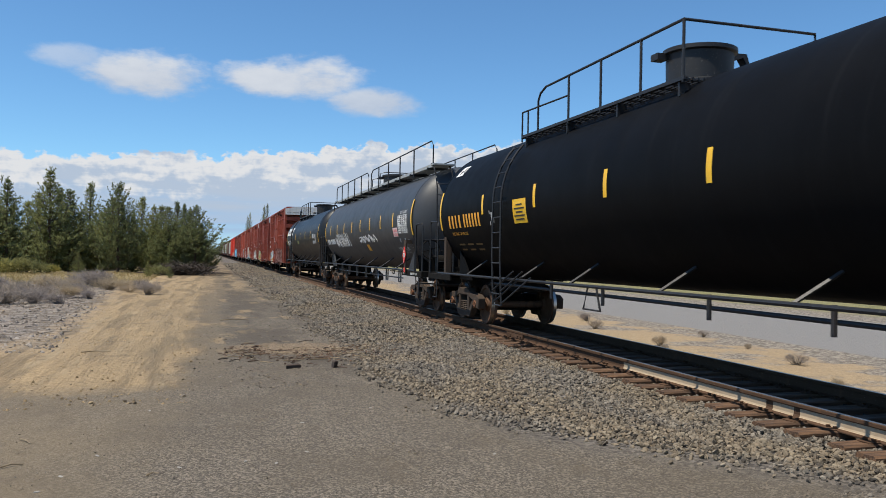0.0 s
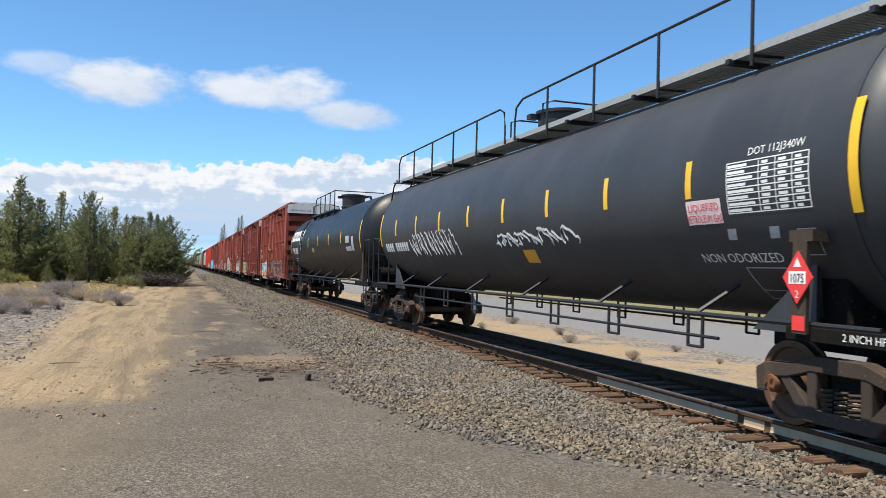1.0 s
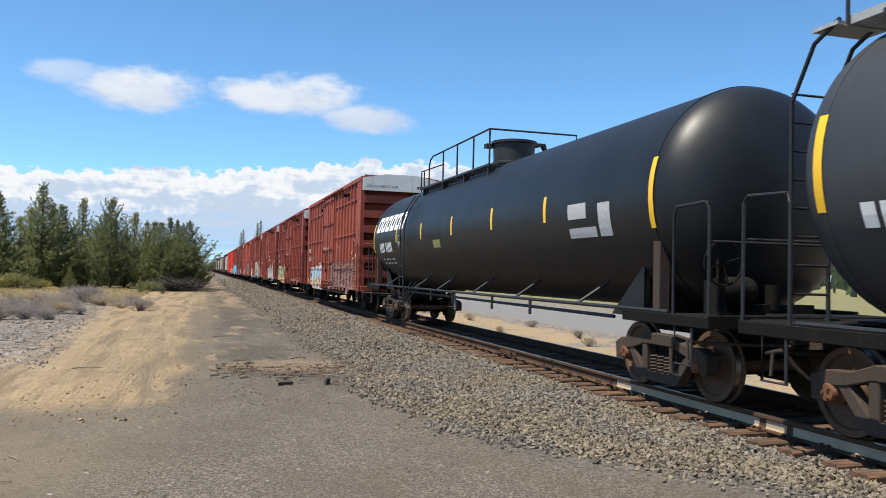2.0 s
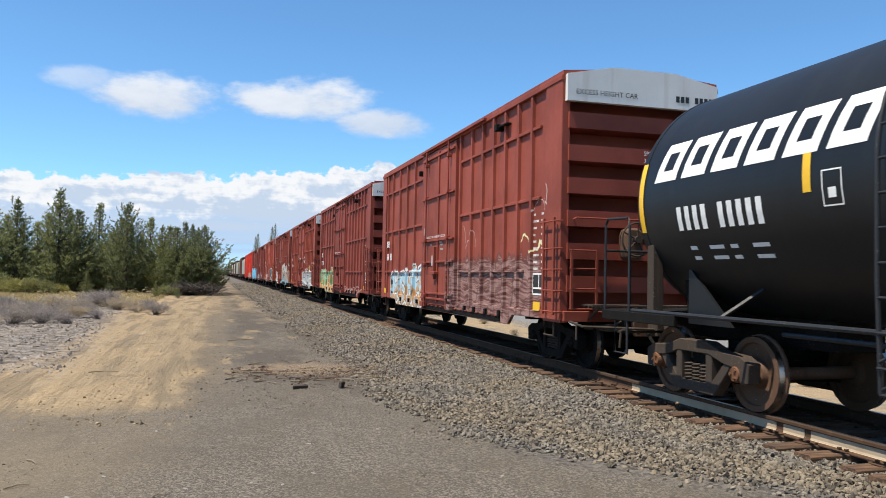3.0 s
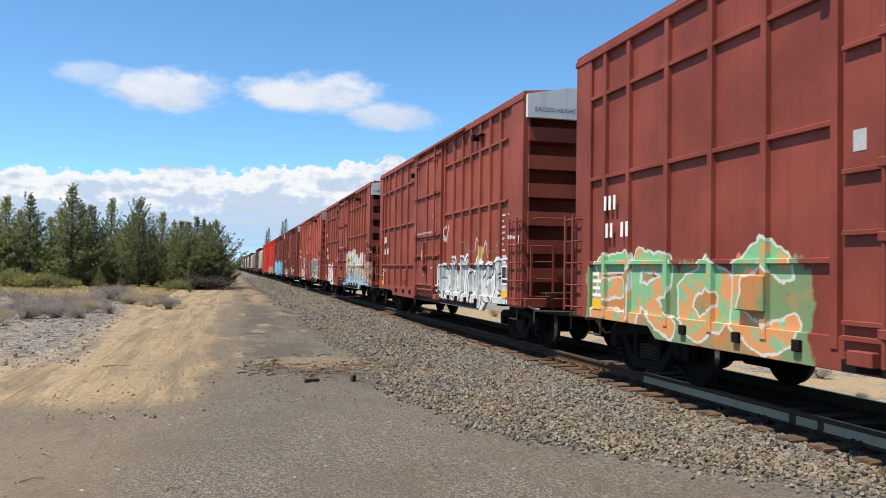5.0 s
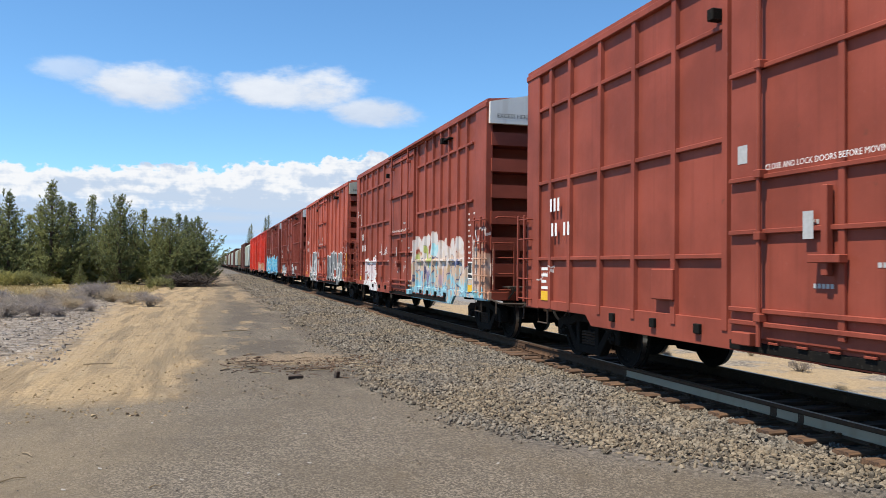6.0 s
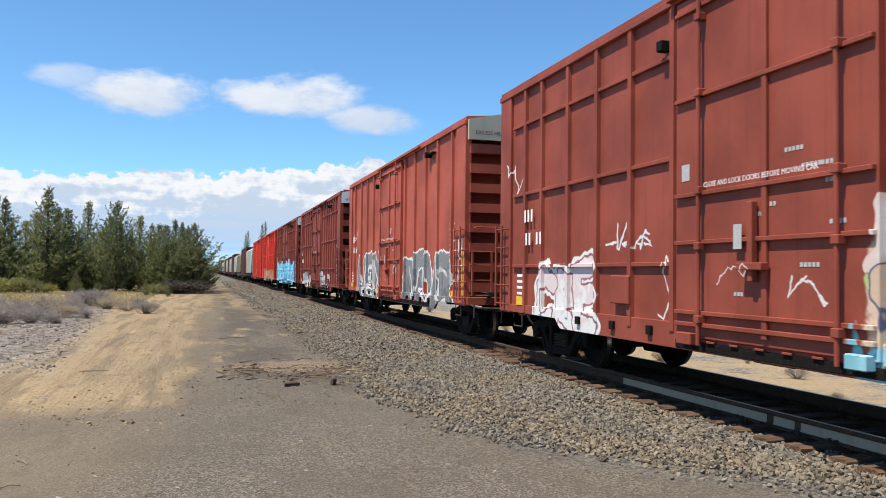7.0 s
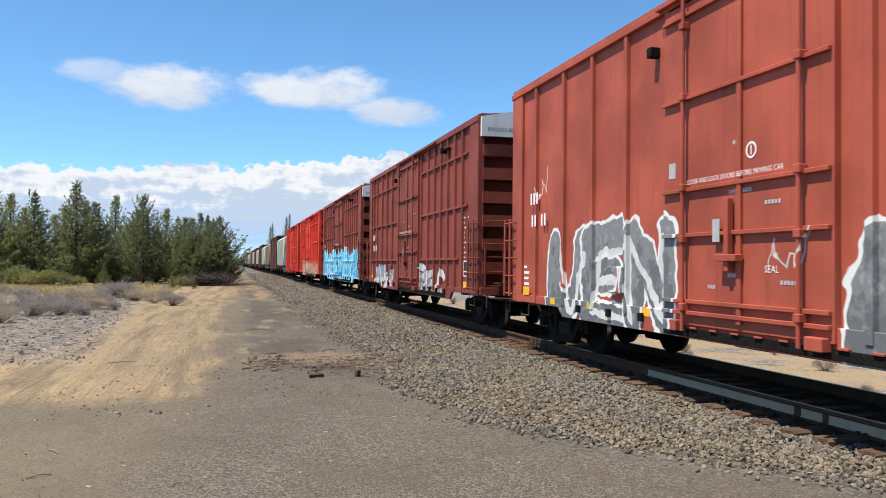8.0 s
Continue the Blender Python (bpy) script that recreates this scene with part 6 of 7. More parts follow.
def build_ties():
    kinds = [tie_mesh(k) for k in range(8)]
    plate = Solid().box(-0.18, 0.18, -0.09, 0.09, -0.186, -0.172).mesh("tie_plate", RAIL, 0.004)
    spike = Solid().prism([(-0.015, -0.17), (0.015, -0.17), (0.022, -0.145), (-0.022, -0.145)], "y", -0.015, 0.015).mesh("spike", RAIL, 0.003)
    rs = random.Random(5)
    for k in range(300):
        y = -10 + 0.495 * k
        t = share("tie", kinds[k % 8], track, pose(XC + rs.uniform(-0.07, 0.05), y + rs.uniform(-0.03, 0.03), rs.uniform(0.008, 0.018), 0, 0, rs.uniform(-2.2, 2.2)))
        if 2 < y < 40:
            for sd in (-0.755, 0.755):
                share("tie_plate", plate, t, pose(sd, 0, 0))
                for q, e in ((-0.1, -0.05), (0.1, 0.05), (-0.1, 0.05)):
                    share("spike", spike, t, pose(sd + q, e, 0))
    s = Solid()
    for k in range(700):
        y = -10 + 0.495 * (300 + k)
        s.box(XC - 1.3, XC + 1.3, y - 0.115, y + 0.115, -0.36, -0.185)
    ob = part("far_ties", s, TIE, track, "weathered ties farther off")
    ob["kind"] = "stuff"
    # rail anchors and a bolted joint on the near rail
    a = Solid().prism([(-0.1, -0.2), (0.1, -0.2), (0.1, -0.15), (0.07, -0.15), (0.07, -0.178), (-0.07, -0.178), (-0.07, -0.15), (-0.1, -0.15)], "y", -0.02, 0.02).mesh("rail_anchor", RAIL)
    for k in range(60):
        share("rail_anchor", a, track, pose(XC - 0.755, 3.1 + 0.99 * k + 0.15, 0))
    j = Solid().prism([(-0.045, -0.14), (-0.012, -0.13), (-0.012, -0.06), (-0.035, -0.05)], "y", -0.46, 0.46)
    for y in (-0.36, -0.2, 0.2, 0.36):
        j.lathe([(0.018, -0.06), (0.018, -0.03)], "x", (0, y, -0.095), 6)
    joint = part("joint_bar", j, RAIL, track, "bolted rail joint bar", 0, True)
    joint.location = (XC - 0.755, 15.9, 0)


def pebbles(name, label, xy, z, radius, seed, material=STONE, flat=0.7):
    """Many small crushed stones as one mesh."""
    rg = np.random.default_rng(seed)
    g = (1 + 5 ** 0.5) / 2
    ico = np.array([(-1, g, 0), (1, g, 0), (-1, -g, 0), (1, -g, 0), (0, -1, g), (0, 1, g), (0, -1, -g), (0, 1, -g), (g, 0, -1), (g, 0, 1), (-g, 0, -1), (-g, 0, 1)], float)
    ico /= np.linalg.norm(ico[0])
    tri = np.array([(0, 11, 5), (0, 5, 1), (0, 1, 7), (0, 7, 10), (0, 10, 11), (1, 5, 9), (5, 11, 4), (11, 10, 2), (10, 7, 6), (7, 1, 8),
                    (3, 9, 4), (3, 4, 2), (3, 2, 6), (3, 6, 8), (3, 8, 9), (4, 9, 5), (2, 4, 11), (6, 2, 10), (8, 6, 7), (9, 8, 1)])
    n = len(xy)
    v = np.repeat(ico[None], n, 0) * rg.uniform(0.5, 1.3, (n, 12, 1))
    v *= np.stack([rg.uniform(0.8, 1.35, n), rg.uniform(0.65, 1.05, n), rg.uniform(0.5, 0.9, n)], 1)[:, None]
    q = rg.normal(size=(n, 4)) * np.array([1.0, 0.45, 0.45, 1.0])
    q /= np.linalg.norm(q, axis=1, keepdims=True)
    w, x, y, zz = q.T
    rot = np.stack([np.stack([1 - 2 * (y * y + zz * zz), 2 * (x * y - w * zz), 2 * (x * zz + w * y)], 1),
                    np.stack([2 * (x * y + w * zz), 1 - 2 * (x * x + zz * zz), 2 * (y * zz - w * x)], 1),
                    np.stack([2 * (x * zz - w * y), 2 * (y * zz + w * x), 1 - 2 * (x * x + y * y)], 1)], 1)
    v = np.einsum("nij,nkj->nki", rot, v) * radius[:, None, None]
    v += np.concatenate([xy, z[:, None]], 1)[:, None]
    f = (tri[None] + 12 * np.arange(n)[:, None, None]).reshape(-1)
    me = bpy.data.meshes.new(name)
    me.vertices.add(n * 12)
    me.vertices.foreach_set("co", v.reshape(-1))
    me.loops.add(len(f))
    me.loops.foreach_set("vertex_index", f.astype(np.int32))
    me.polygons.add(n * 20)
    me.polygons.foreach_set("loop_start", np.arange(0, len(f), 3, dtype=np.int32))
    me.update(calc_edges=True)
    me.shade_flat()
    me.materials.append(material)
    return tagged(new(name, me), label, "gravel", kind="stuff")


def toe_line(y):
    """Where the ballast begins, seen across the track."""
    return np.where(y > 9.2, 2.7 + 0.35 * np.sin(y * 0.9) * np.exp(-y / 40), 2.7 + (9.2 - y) * 0.62)


def bed_height(x):
    c = np.clip((x - 3.0) / 2.3, 0, 1)
    c = np.where(x > XC, np.clip((9.9 - x) / 1.3, 0, 1), c)
    return GZ + (c * c * (3 - 2 * c)) * (-0.205 - GZ)


def build_ballast():
    rg = np.random.default_rng(3)
    pts, rad = [], []
    for y0, y1, per, r0, r1 in ((3.5, 9, 960, 0.012, 0.037), (9, 16, 600, 0.015, 0.038), (16, 28, 280, 0.021, 0.044), (28, 52, 110, 0.032, 0.062), (52, 85, 34, 0.05, 0.09), (85, 140, 12, 0.07, 0.13)):
        n = int((y1 - y0) * 6.3 * per)
        p = np.stack([rg.uniform(2.2, 8.5, n), rg.uniform(y0, y1, n)], 1)
        edge = toe_line(p[:, 1]) + rg.normal(0, 0.22, n)
        keep = (p[:, 0] > edge) & ((p[:, 0] < 6.2) | (rg.random(n) < 0.26))
        near_rail = (np.abs(p[:, 0] - (XC - 0.755)) < 0.11) | (np.abs(p[:, 0] - (XC + 0.755)) < 0.11)
        on_tie = (np.abs(((p[:, 1] + 10 + 0.2475) % 0.495) - 0.2475) < 0.13) & (p[:, 0] > 5.95 + 0.22 * np.sin(np.round((p[:, 1] + 10) / 0.495) * 7.0))
        p = p[keep & ~near_rail & (~on_tie | (rg.random(n) < 0.02 + 0.34 * np.clip((6.35 - p[:, 0]) / 0.5, 0, 1)))]
        pts.append(p)
        rad.append(rg.uniform(r0, r1, len(p)))
    xy, radius = np.concatenate(pts), np.concatenate(rad)
    z = bed_height(xy[:, 0]) + radius * rg.uniform(-0.2, 0.55, len(xy))
    z -= 0.03 * np.clip((xy[:, 0] - 5.5) / 0.3, 0, 1)
    # stones past the near rail are coloured dark for the train's shadow
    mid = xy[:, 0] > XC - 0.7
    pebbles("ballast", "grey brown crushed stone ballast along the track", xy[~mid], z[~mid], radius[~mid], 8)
    pebbles("shadowed_ballast", "ballast between the rails with the train's shadow in its colour", xy[mid], z[mid], radius[mid], 12, SHADOW_STONE)
    # loose grit on the packed road
    n = 10000
    p = np.stack([rg.uniform(-6.5, 5.2, n), 3.3 + 10.5 * rg.random(n) ** 1.5], 1)
    p = p[(p[:, 0] < toe_line(p[:, 1]) + 0.3) & ~((p[:, 0] < -0.5) & (p[:, 1] > 9.0))]
    radius = 0.004 + 0.008 * rg.random(len(p)) ** 3
    pebbles("loose_grit", "loose grit on the packed gravel road", p, np.full(len(p), GZ) + [ground_height(a, b) - GZ for a, b in p] + radius * 0.2, radius, 9)
    # clods on the dirt, pumice lumps under the sagebrush, grit farther up the road
    n = 6000
    p = np.stack([rg.uniform(-7.5, -0.2, n), 10 + 34 * rg.random(n) ** 1.6], 1)
    p = p[(p[:, 0] > -1.6 - 0.06 * p[:, 1]) | (rg.random(n) < 0.25)]
    radius = 0.006 + 0.026 * rg.random(len(p)) ** 4
    pebbles("dirt_clods", "dry tan clods scattered on bare dirt", p, np.array([ground_height(a, b) for a, b in p]), radius, 14, CLOD)
    n = 4500
    y = 15.5 + 30 * rg.random(n) ** 1.3
    p = np.stack([-1.7 - 0.06 * y - 5.5 * rg.random(n), y], 1)
    radius = 0.012 + 0.05 * rg.random(n) ** 3
    pebbles("pumice_lumps", "pale pumice lumps under the sagebrush", p, np.array([ground_height(a, b) for a, b in p]), radius, 15, PUMICE)
    n = 4000
    p = np.stack([rg.uniform(-0.2, 2.9, n), 11 + 34 * rg.random(n) ** 1.5], 1)
    radius = 0.006 + 0.02 * rg.random(n) ** 3
    pebbles("road_stones", "small stones on the gravel road", p, np.array([ground_height(a, b) for a, b in p]), radius, 16)
    # bark and splinters in a loose drift across the road
    n = 900
    p = np.stack([rg.uniform(0.3, 3.5, n), 14.8 + 0.55 * rg.normal(size=n)], 1)
    p[:, 1] += 0.35 * np.sin(p[:, 0] * 2.6)
    radius = 0.008 + 0.03 * rg.random(n) ** 3
    pebbles("wood_chips", "dark reddish bark chips strewn on gravel", p, np.array([ground_height(a, b) for a, b in p]) + radius * 0.1, radius, 17, RUSTWOOD)
    # rubble over the track
    n = 2600
    p = np.stack([rg.uniform(8.6, 11.0, n), rg.uniform(5, 40, n)], 1)
    radius = rg.uniform(0.02, 0.05, n)
    pebbles("far_ballast", "pale crushed stone on the far side of the track", p, np.array([ground_height(a, b) for a, b in p]) + radius * 0.2, radius, 10)


def stick(pts, r, material, label, name="stick"):
    s = Solid().tube(pts, r, 6, r * 0.6)
    return tagged(part(name, s, material), label, "stick", "sticks on the ground")


def build_litter():
    rs = random.Random(21)
    g = ground_height

    def block(x, y, l, w, h, turn, tilt, name, label):
        s = Solid().prism([(-l / 2, -w / 2), (-l / 2 + 0.05, w / 2), (l * 0.1, w * 0.42), (l / 2, w / 2), (l / 2 - 0.06, -w * 0.1), (l / 2, -w / 2)], "z", 0, h)
        ob = part(name, s, CHAR, None, "", 0.012)
        ob.matrix_world = pose(x, y, g(x, y) - 0.01, tilt, 0, turn)
        return tagged(ob, label, "wood block", "broken wood on the gravel")
    block(1.34, 13.0, 0.27, 0.10, 0.075, 14, 4, "wood_block", "short charred piece of tie lying on gravel")
    block(1.98, 12.9, 0.12, 0.08, 0.13, 50, 10, "wood_chunk", "small charred wood chunk standing on gravel")
    # splintered wood strewn across the road
    for k in range(90):
        x, y = rs.uniform(0.2, 3.3), 14.9 + rs.gauss(0, 0.8)
        l, a = rs.uniform(0.08, 0.4), rs.uniform(-1.2, 1.2)
        z = g(x, y) + 0.012
        stick([(x - l / 2 * math.cos(a), y - l / 2 * math.sin(a), z), (x, y, z + rs.uniform(0.0, 0.02)), (x + l / 2 * math.cos(a), y + l / 2 * math.sin(a), z)],
              rs.uniform(0.004, 0.011), rs.choice((STICK, RUSTWOOD, CHAR)), "splinter of dry wood lying on gravel", "wood_splinter")
    for x, y, l, a in ((0.72, 22.4, 0.8, 0.3), (1.75, 14.1, 0.3, 0.4), (2.2, 13.9, 0.35, -0.5), (0.75, 14.6, 0.35, 0.6), (-1.9, 15.5, 0.5, 0.2), (-1.62, 8.3, 0.22, -1.0),
                       (-1.55, 7.4, 0.2, 0.5), (-2.6, 9.4, 0.25, 0.2), (2.9, 15.2, 0.5, 0.9), (-0.4, 6.9, 0.1, 0.4)):
        z = g(x, y) + 0.01
        stick([(x - l / 2 * math.cos(a), y - l / 2 * math.sin(a), z), (x, y + 0.02, z + 0.012), (x + l / 2 * math.cos(a), y + l / 2 * math.sin(a), z)],
              0.008 if l < 0.4 else 0.013, STICK, "pale dry stick lying on the ground")
    chip = [(-0.9, 7.6), (-0.2, 7.1), (0.35, 7.15), (0.9, 7.35), (1.0, 8.6), (-2.4, 6.8), (-1.2, 6.6), (1.9, 9.4), (-0.6, 9.6), (0.2, 12.2), (-3.0, 10.6), (2.6, 7.0), (-1.1, 7.0), (0.6, 7.0)]
    me = Solid().prism([(-0.026, -0.008), (0.0, -0.015), (0.028, -0.004), (0.016, 0.01), (-0.016, 0.009)], "z", 0, 0.008).mesh("pale_chip", CHALK, 0.002)
    for x, y in chip:
        ob = new("pale_chip", me)
        ob.matrix_world = pose(x, y, g(x, y) - 0.001, rs.uniform(-8, 8), rs.uniform(-8, 8), rs.uniform(0, 360))
        tagged(ob, "pale chip of stone on packed gravel", "stone chip", "pale chips on the road")


# ---- plants ----


def blades(s, base, up, length, width, rs, count, spread):
    for _ in range(count):
        d = Vector((rs.gauss(0, spread), rs.gauss(0, spread), rs.gauss(0, spread * 0.8))) + up
        d.normalize()
        a = d.cross(Vector((rs.gauss(0, 1), rs.gauss(0, 1), rs.gauss(0, 1)))).normalized() * width
        l = length * rs.uniform(0.6, 1.25)
        s.add([base - a, base + a, base + d * l + a * 0.4, base + d * l - a * 0.4], [(0, 1, 2, 3)])


def raw_mesh(s, name, material):
    me = bpy.data.meshes.new(name)
    me.from_pydata(s.v, [], s.f)
    me.materials.append(material)
    return me


def pine_meshes(h, rmax, seed, tufts=1.0, leaders=1):
    """Whorls of limbs that turn up at their tips, tufted towards the ends."""
    rs = random.Random(seed)
    trunk = Solid().tube([(0, 0, -0.3), (0.04, 0.02, h * 0.3), (-0.03, 0.05, h * 0.65), (0.02, 0, h * 0.97)], 0.018 * h + 0.03, 8, 0.02)
    crown = Solid()
    z, fat = 0.04 * h, rs.uniform(0.85, 1.15)
    while z < h * 0.97:
        t = z / h
        reach = 1.3 * rmax * min(1.0, 0.75 + 1.0 * t) * (1 - t) ** (0.95 * fat) * rs.uniform(0.72, 1.18)
        twist = rs.uniform(0, TAU)
        for q in range(rs.randint(5, 6)):
            a, l = twist + q * TAU / 5.5 + rs.gauss(0, 0.2), max(0.12, reach * rs.choice((0.5, 0.75, 0.9, 1.0, 1.06)))
            out = Vector((math.cos(a), math.sin(a), 0))
            root = Vector((0, 0, z))
            mid = root + out * (0.6 * l) + Vector((0, 0, l * rs.uniform(-0.05, 0.2)))
            tip = root + out * l + Vector((0, 0, l * (rs.uniform(0.25, 0.5) + 0.5 * t) + 0.1))
            trunk.tube([root, mid, tip], 0.035, 3, 0.01)
            n = max(4, int(l / 0.092 * tufts))
            for k in range(n):
                f = (0.10 + 0.90 * (k + rs.random()) / n) ** 0.8
                p = root.lerp(mid, f / 0.6) if f < 0.6 else mid.lerp(tip, (f - 0.6) / 0.4)
                side = Vector((-out.y, out.x, 0)) * rs.gauss(0, 0.06 + 0.17 * l * f * 0.6)
                p = p + side + Vector((0, 0, rs.gauss(0.03, 0.07)))
                blades(crown, p, out * 0.55 + side * 0.8 + Vector((0, 0, 0.6)), 0.28 - 0.10 * t, 0.036 - 0.010 * t, rs, 6, 0.5)
        z += rs.uniform(0.22, 0.36) * (0.5 + 0.05 * h)
    for q in range(leaders):
        lx, ly = (rs.gauss(0, 0.5), rs.gauss(0, 0.5)) if q else (0.0, 0.0)
        low = h * rs.uniform(0.92, 0.95)
        trunk.tube([(lx * 0.3, ly * 0.3, low - 0.5), (lx, ly, low), (lx, ly, h * 1.0)], 0.03, 4, 0.01)
        for k in range(12):
            blades(crown, Vector((lx + rs.gauss(0, 0.05), ly + rs.gauss(0, 0.05), low + (h * 1.0 - low) * k / 11)), Vector((0, 0, 0.9)), 0.16, 0.018, rs, 6, 0.4)
    return trunk.mesh("trunk", BARK), raw_mesh(crown, "crown", NEEDLE)


def build_trees():
    kinds = [pine_meshes(8.4, 3.1, 1, 1.0, 3), pine_meshes(8.2, 2.5, 2, 1.0, 2), pine_meshes(8.6, 2.2, 3), pine_meshes(8.0, 2.8, 4, 1.0, 3), pine_meshes(8.4, 1.8, 5, 1.0, 2)]
    thin = [pine_meshes(8.4, 2.9, 6, 0.55, 2), pine_meshes(8.3, 2.3, 7, 0.55)]
    rows = ((-14.9, 71, 8.7), (-12.35, 71, 9.3), (-9.95, 70, 9.4), (-8.75, 73, 8.6), (-7.55, 79, 8.6), (-5.8, 71, 7.9), (-4.35, 78, 7.4), (-3.6, 71, 6.2), (-2.65, 70, 7.0), (-1.65, 73, 6.4),
            (-0.9, 71, 6.8), (-0.5, 75, 5.0), (-13.7, 78, 8.4), (-11.2, 77, 7.6), (-9.3, 82, 8.2), (-6.7, 74, 6.2), (-4.9, 73, 5.8), (-3.1, 80, 7.4), (-2.1, 84, 7.2), (-16.4, 76, 9.0),
            (-18, 74, 9.0), (-10.6, 88, 8.8), (-8.1, 76, 6.0), (-6.2, 90, 8.2), (-1.3, 90, 7.6), (-20, 76, 8.5), (-23, 80, 9.5), (-12.9, 90, 9.0))
    rs = random.Random(8)
    for k, (az, d, h) in enumerate(rows):
        tk, cr = kinds[k % 5] if d < 76 else thin[k % 2]
        t = empty("pine_tree", "dark green young pine tree with full crown" if h > 7 else "low dense dark green pine tree", "tree", "pines beside the track")
        x, y = d * math.tan(radians(az)), d
        part("trunk", tk, BARK, t), part("crown", cr, NEEDLE, t)
        f = h / 9.3
        t.matrix_world = pose(x, y, ground_height(x, y) - 0.1, 0, 0, rs.uniform(0, 360)) @ Matrix.Diagonal((f * rs.uniform(0.85, 1.25), f * rs.uniform(0.85, 1.25), f * rs.uniform(0.92, 1.06), 1))
    # tall pines far off beyond the track
    tall = pine_meshes(18, 3.3, 9, 0.26)
    for x, y, f in ((25.5, 395, 1.4), (27.6, 405, 1.5), (20.5, 430, 1.3), (30, 470, 1.35), (18.5, 410, 1.15), (26, 520, 0.95), (34, 560, 1.2), (28, 620, 1.1)):
        t = empty("tall_pine", "tall far pine tree beyond the track", "tree", "tall pines far off")
        part("trunk", tall[0], BARK, t), part("crown", tall[1], NEEDLE, t)
        t.matrix_world = pose(x, y, -0.4, 0, 0, 40 * f * 7) @ Matrix.Scale(f, 4)
    # saplings at the edge of the meadow
    for az, d, f in ((-8.2, 64, 0.2), (-3.9, 60, 0.14), (-6.9, 66, 0.11), (-2.5, 58, 0.1)):
        t = empty("pine_sapling", "small light green pine sapling in dry grass", "sapling", "pine saplings")
        part("trunk", thin[0][0], BARK, t), part("crown", thin[0][1], GREENB, t)
        x = d * math.tan(radians(az))
        t.matrix_world = pose(x, d, ground_height(x, d)) @ Matrix.Scale(f, 4)


def build_far_woods():
    rs = random.Random(17)
    s = Solid()
    for k in range(1500):
        if k > 1100:
            y, x = rs.uniform(900, 1300), rs.uniform(-260, 320)
        elif rs.random() < 0.5:
            y = rs.uniform(170, 900)
            x = -rs.uniform(6 + y * 0.015, 30 + y * 0.9)
        else:
            y = rs.uniform(40, 900)
            x = rs.uniform(70, 140) + y * rs.uniform(0.0, 0.7)
        h = rs.uniform(6, 12)
        for _ in range(22):
            t = rs.random()
            a, r = rs.uniform(0, TAU), 1.9 * (1 - t) ** 0.8
            p = Vector((x + r * 0.5 * math.cos(a), y + r * 0.5 * math.sin(a), GZ + h * t * 0.9))
            w = Vector((-math.sin(a), math.cos(a), 0)) * (0.2 + r * 0.36)
            s.add([p - w, p + w + Vector((0, 0, -0.3)), p + Vector((0.3 * math.cos(a), 0.3 * math.sin(a), h * 0.2))], [(0, 1, 2)])
    ob = new("far_woods", raw_mesh(s, "far_woods", FARGREEN))
    tagged(ob, "dark line of far pine woods on the horizon", "woods", kind="stuff")


def shrub_mesh(seed, material, stems, h, fine, width):
    """Woody stems under a haze of fine twigs."""
    rs = random.Random(seed)
    s = Solid()
    lobes = [(rs.uniform(-0.5, 0.5) * h, rs.uniform(-0.5, 0.5) * h, rs.uniform(0.4, 0.62) * h, rs.uniform(0.3, 0.48) * h) for _ in range(5)]
    for _ in range(stems):
        lx, ly, lz, lr = rs.choice(lobes)
        tip = Vector((lx + rs.gauss(0, lr * 0.6), ly + rs.gauss(0, lr * 0.6), lz + rs.gauss(0.1, lr * 0.5)))
        root = Vector((rs.gauss(0, 0.06), rs.gauss(0, 0.06), -0.03))
        mid = root.lerp(tip, 0.5) + Vector((0, 0, -0.08 * h))
        s.tube([root, mid, tip], 0.012, 3, 0.004)
    for _ in range(fine):
        lx, ly, lz, lr = rs.choice(lobes)
        d = Vector((rs.gauss(0, 1), rs.gauss(0, 1), rs.gauss(0, 0.8))).normalized()
        p = Vector((lx, ly, lz)) + d * lr * rs.uniform(0.3, 1.0)
        if p.z < 0.04:
            p.z = 0.04
        blades(s, p, d * 0.5 + Vector((0, 0, 0.5)), 0.17 * h, width, rs, 1, 0.45)
    return raw_mesh(s, "twigs", material)


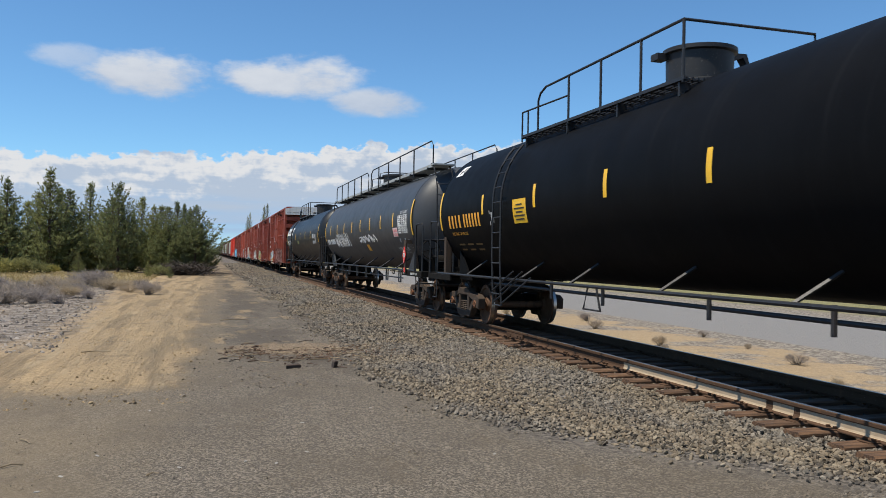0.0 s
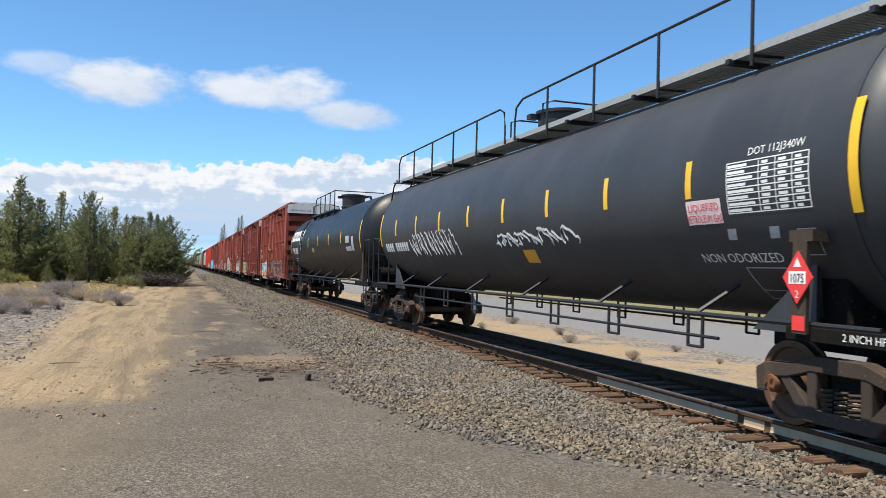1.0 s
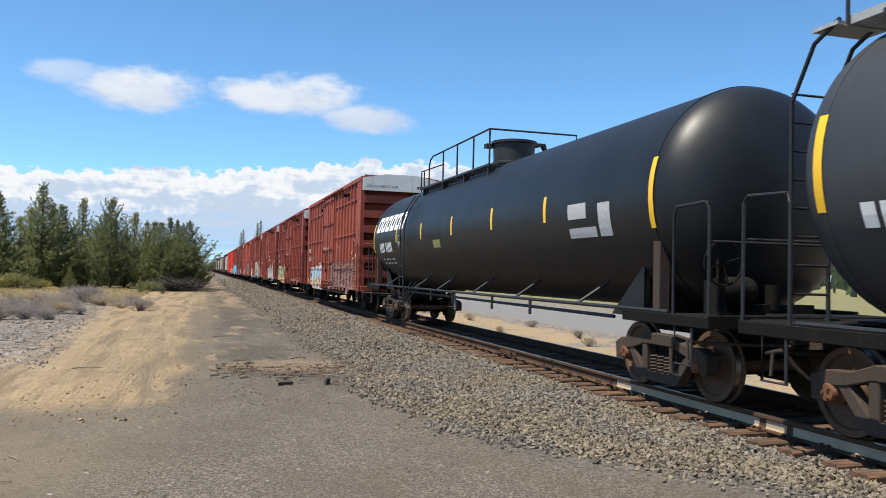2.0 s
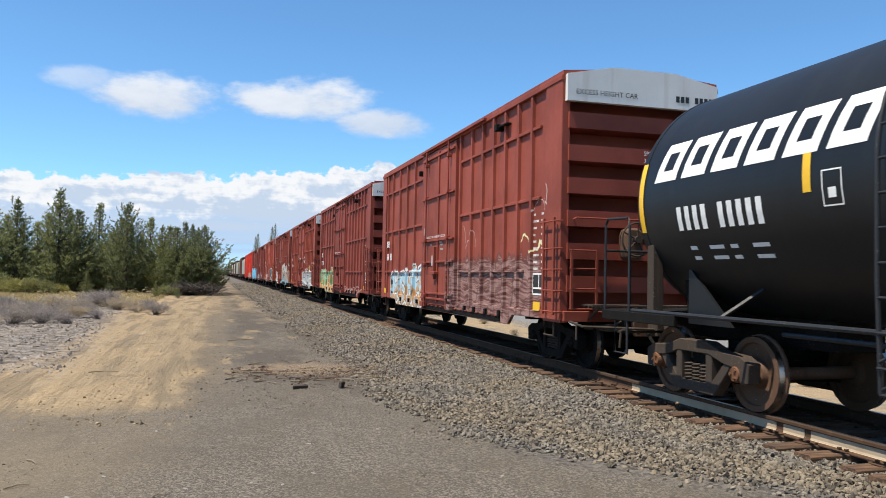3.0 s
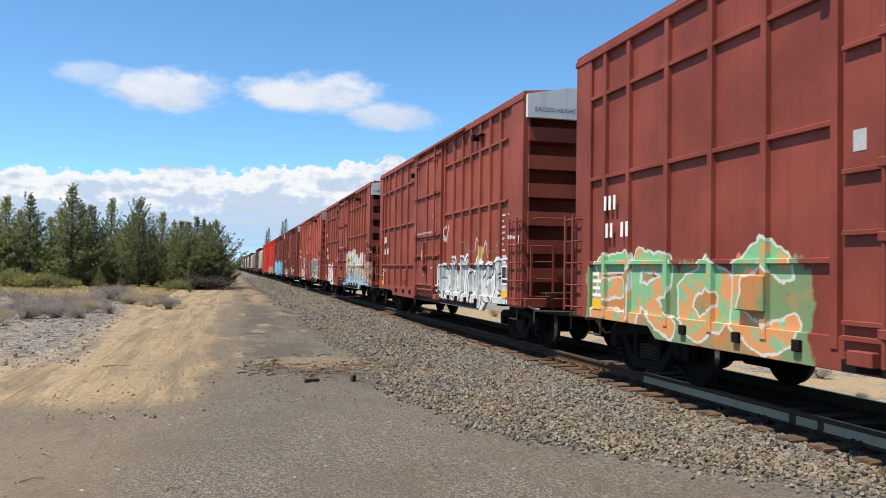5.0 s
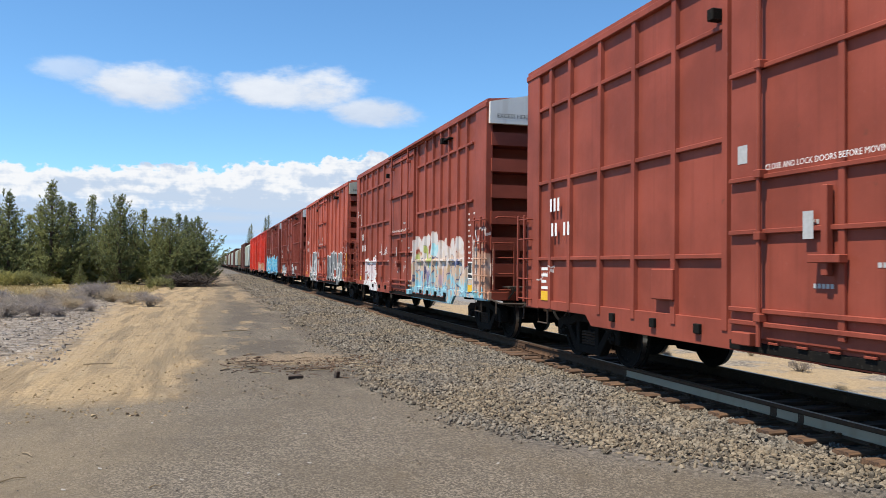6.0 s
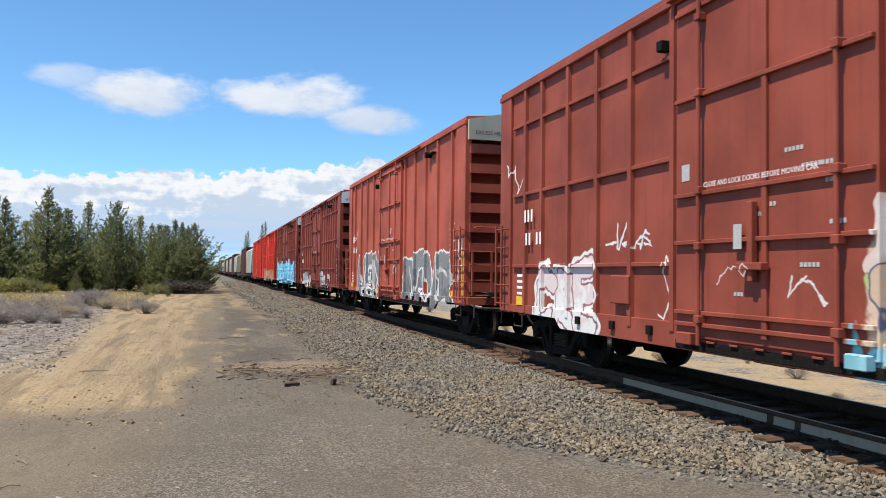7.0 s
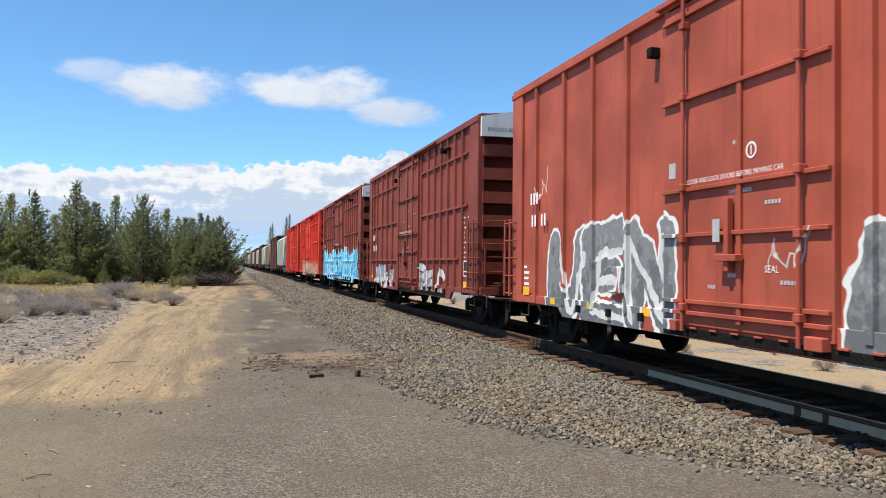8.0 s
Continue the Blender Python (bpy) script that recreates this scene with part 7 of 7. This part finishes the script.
def build_shrubs():
    rs = random.Random(31)
    kinds = [shrub_mesh(k, SAGE, 60, 0.85, 1500, 0.006) for k in range(4)]

    def put(name, label, cat, group, me, x, y, f):
        ob = new(name, me)
        ob.matrix_world = pose(x, y, ground_height(x, y), 0, 0, rs.uniform(0, 360)) @ Matrix.Diagonal((f * rs.uniform(1, 1.3), f * rs.uniform(1, 1.3), f * (0.7 if name == "sagebrush" else 1.0), 1))
        tagged(ob, label, cat, group)
    spots = [(-2.45, 35.5, 0.95), (-3.3, 37.5, 0.6), (-3.6, 39, 0.9), (-4.4, 40, 1.0), (-5.4, 44, 1.5), (-5.0, 36, 0.8), (-5.3, 33, 0.9), (-6.0, 32, 0.95), (-6.6, 34, 1.0), (-7.4, 35, 1.0),
             (-4.7, 29, 0.6), (-5.6, 29.5, 0.8), (-6.4, 29, 0.9), (-7.3, 30, 0.9), (-8.2, 32, 1.0), (-6.0, 38, 1.1), (-7.2, 40, 1.1), (-8.5, 38, 1.0), (-9.5, 36, 1.0), (-3.2, 41, 0.8),
             (-4.2, 32, 0.55), (-6.9, 27, 0.8), (-8.9, 29, 0.9), (-10.5, 40, 1.1), (-5.9, 46, 1.3), (-6.6, 26, 0.7)]
    for k, (x, y, f) in enumerate(spots):
        put("sagebrush", "grey leafless sagebrush on pale pumice soil", "shrub", "sagebrush beside the road", kinds[k % 4], x, y, f)
    green = [shrub_mesh(50 + k, GREENB, 30, 1.5, 900, 0.03) for k in range(2)]
    for k, (x, y, f) in enumerate(((-16.9, 65, 0.85), (-15.6, 66, 0.95), (-14.4, 64.5, 0.8), (-13.4, 65.5, 0.85), (-12.3, 65, 0.75), (-18.6, 66, 1.0), (-3.6, 64, 0.6), (-11.4, 65.5, 0.5))):
        put("green_bush", "low yellow green bush at the edge of the trees", "bush", "green bushes", green[k % 2], x, y, f)
    for k, (x, y, f) in enumerate(((11.8, 19.0, 0.45), (12.8, 15.0, 0.4), (11.0, 17.6, 0.35), (12.4, 24, 0.5), (13.6, 27, 0.5), (14.2, 33, 0.5), (11.6, 30, 0.45), (13.0, 38, 0.6), (11.2, 12.0, 0.3), (14.5, 21, 0.3),
                                   (12.6, 45, 0.6), (13.8, 18, 0.25))):
        put("dry_tuft", "small dry grey tuft in sandy soil beyond the track", "shrub", "dry tufts beyond the track", kinds[k % 4], x, y, f * 0.75)
    # a pile of dead branches under the trees
    s = Solid()
    for _ in range(420):
        x = rs.triangular(-4.4, 0.2, -1.4)
        y = rs.uniform(64.5, 68)
        a, l = rs.uniform(0, TAU), rs.uniform(0.6, 1.8)
        z = ground_height(x, y) + rs.uniform(0, 0.75) * (1 - abs(x + 1.6) / 4.2)
        s.tube([(x, y, z), (x + l * math.cos(a), y + l * math.sin(a), z + rs.uniform(-0.2, 0.6))], 0.04, 4, 0.015)
    ob = part("brush_pile", s, CHAR)
    tagged(ob, "dark pile of dead branches under the pines", "brush pile", kind="stuff")
    s = Solid()
    for _ in range(240):
        y = rs.uniform(17, 46)
        x = -1.9 - 0.06 * y - 5.0 * rs.random()
        a, l = rs.uniform(0, TAU), rs.uniform(0.12, 0.5)
        z = ground_height(x, y) + 0.015
        s.tube([(x, y, z), (x + l * math.cos(a), y + l * math.sin(a), z + rs.uniform(0, 0.1))], 0.011, 4, 0.005)
    ob = part("dead_twigs", s, DEADWOOD)
    tagged(ob, "dead grey twigs littering pale soil", "twigs", kind="stuff")
    # dry grass on the meadow
    s = Solid()
    for _ in range(9000):
        y = 44 + 24 * rs.random()
        x = rs.uniform(-26, -3.5)
        blades(s, Vector((x, y, ground_height(x, y) - 0.02)), Vector((0, 0, 1)), 0.16, 0.018, rs, 2, 0.35)
    ob = new("dry_grass", raw_mesh(s, "dry_grass", foliage("dry straw grass", (0.30, 0.23, 0.11), (0.52, 0.42, 0.22))))
    tagged(ob, "short dry straw coloured grass of the meadow", "grass", kind="stuff")


build_litter()
build_shrubs()
build_trees()
build_far_woods()
build_ballast()
build_ties()


# ---- what moves ----
def motions():
    """The train rolls by, its wheels turning."""
    steps = [k * 0.5 for k in range(17)]
    for car, y0 in ROLLING:
        walk(car, [(t, pose(XC, y0 - s_of(t), 0)) for t in steps])
    ticks = [k / 30 for k in range(241)]
    for w, y in SPINNING:
        walk(w, [(t, pose(0, y, WR, math.degrees(s_of(t) / WR))) for t in ticks])


motions()
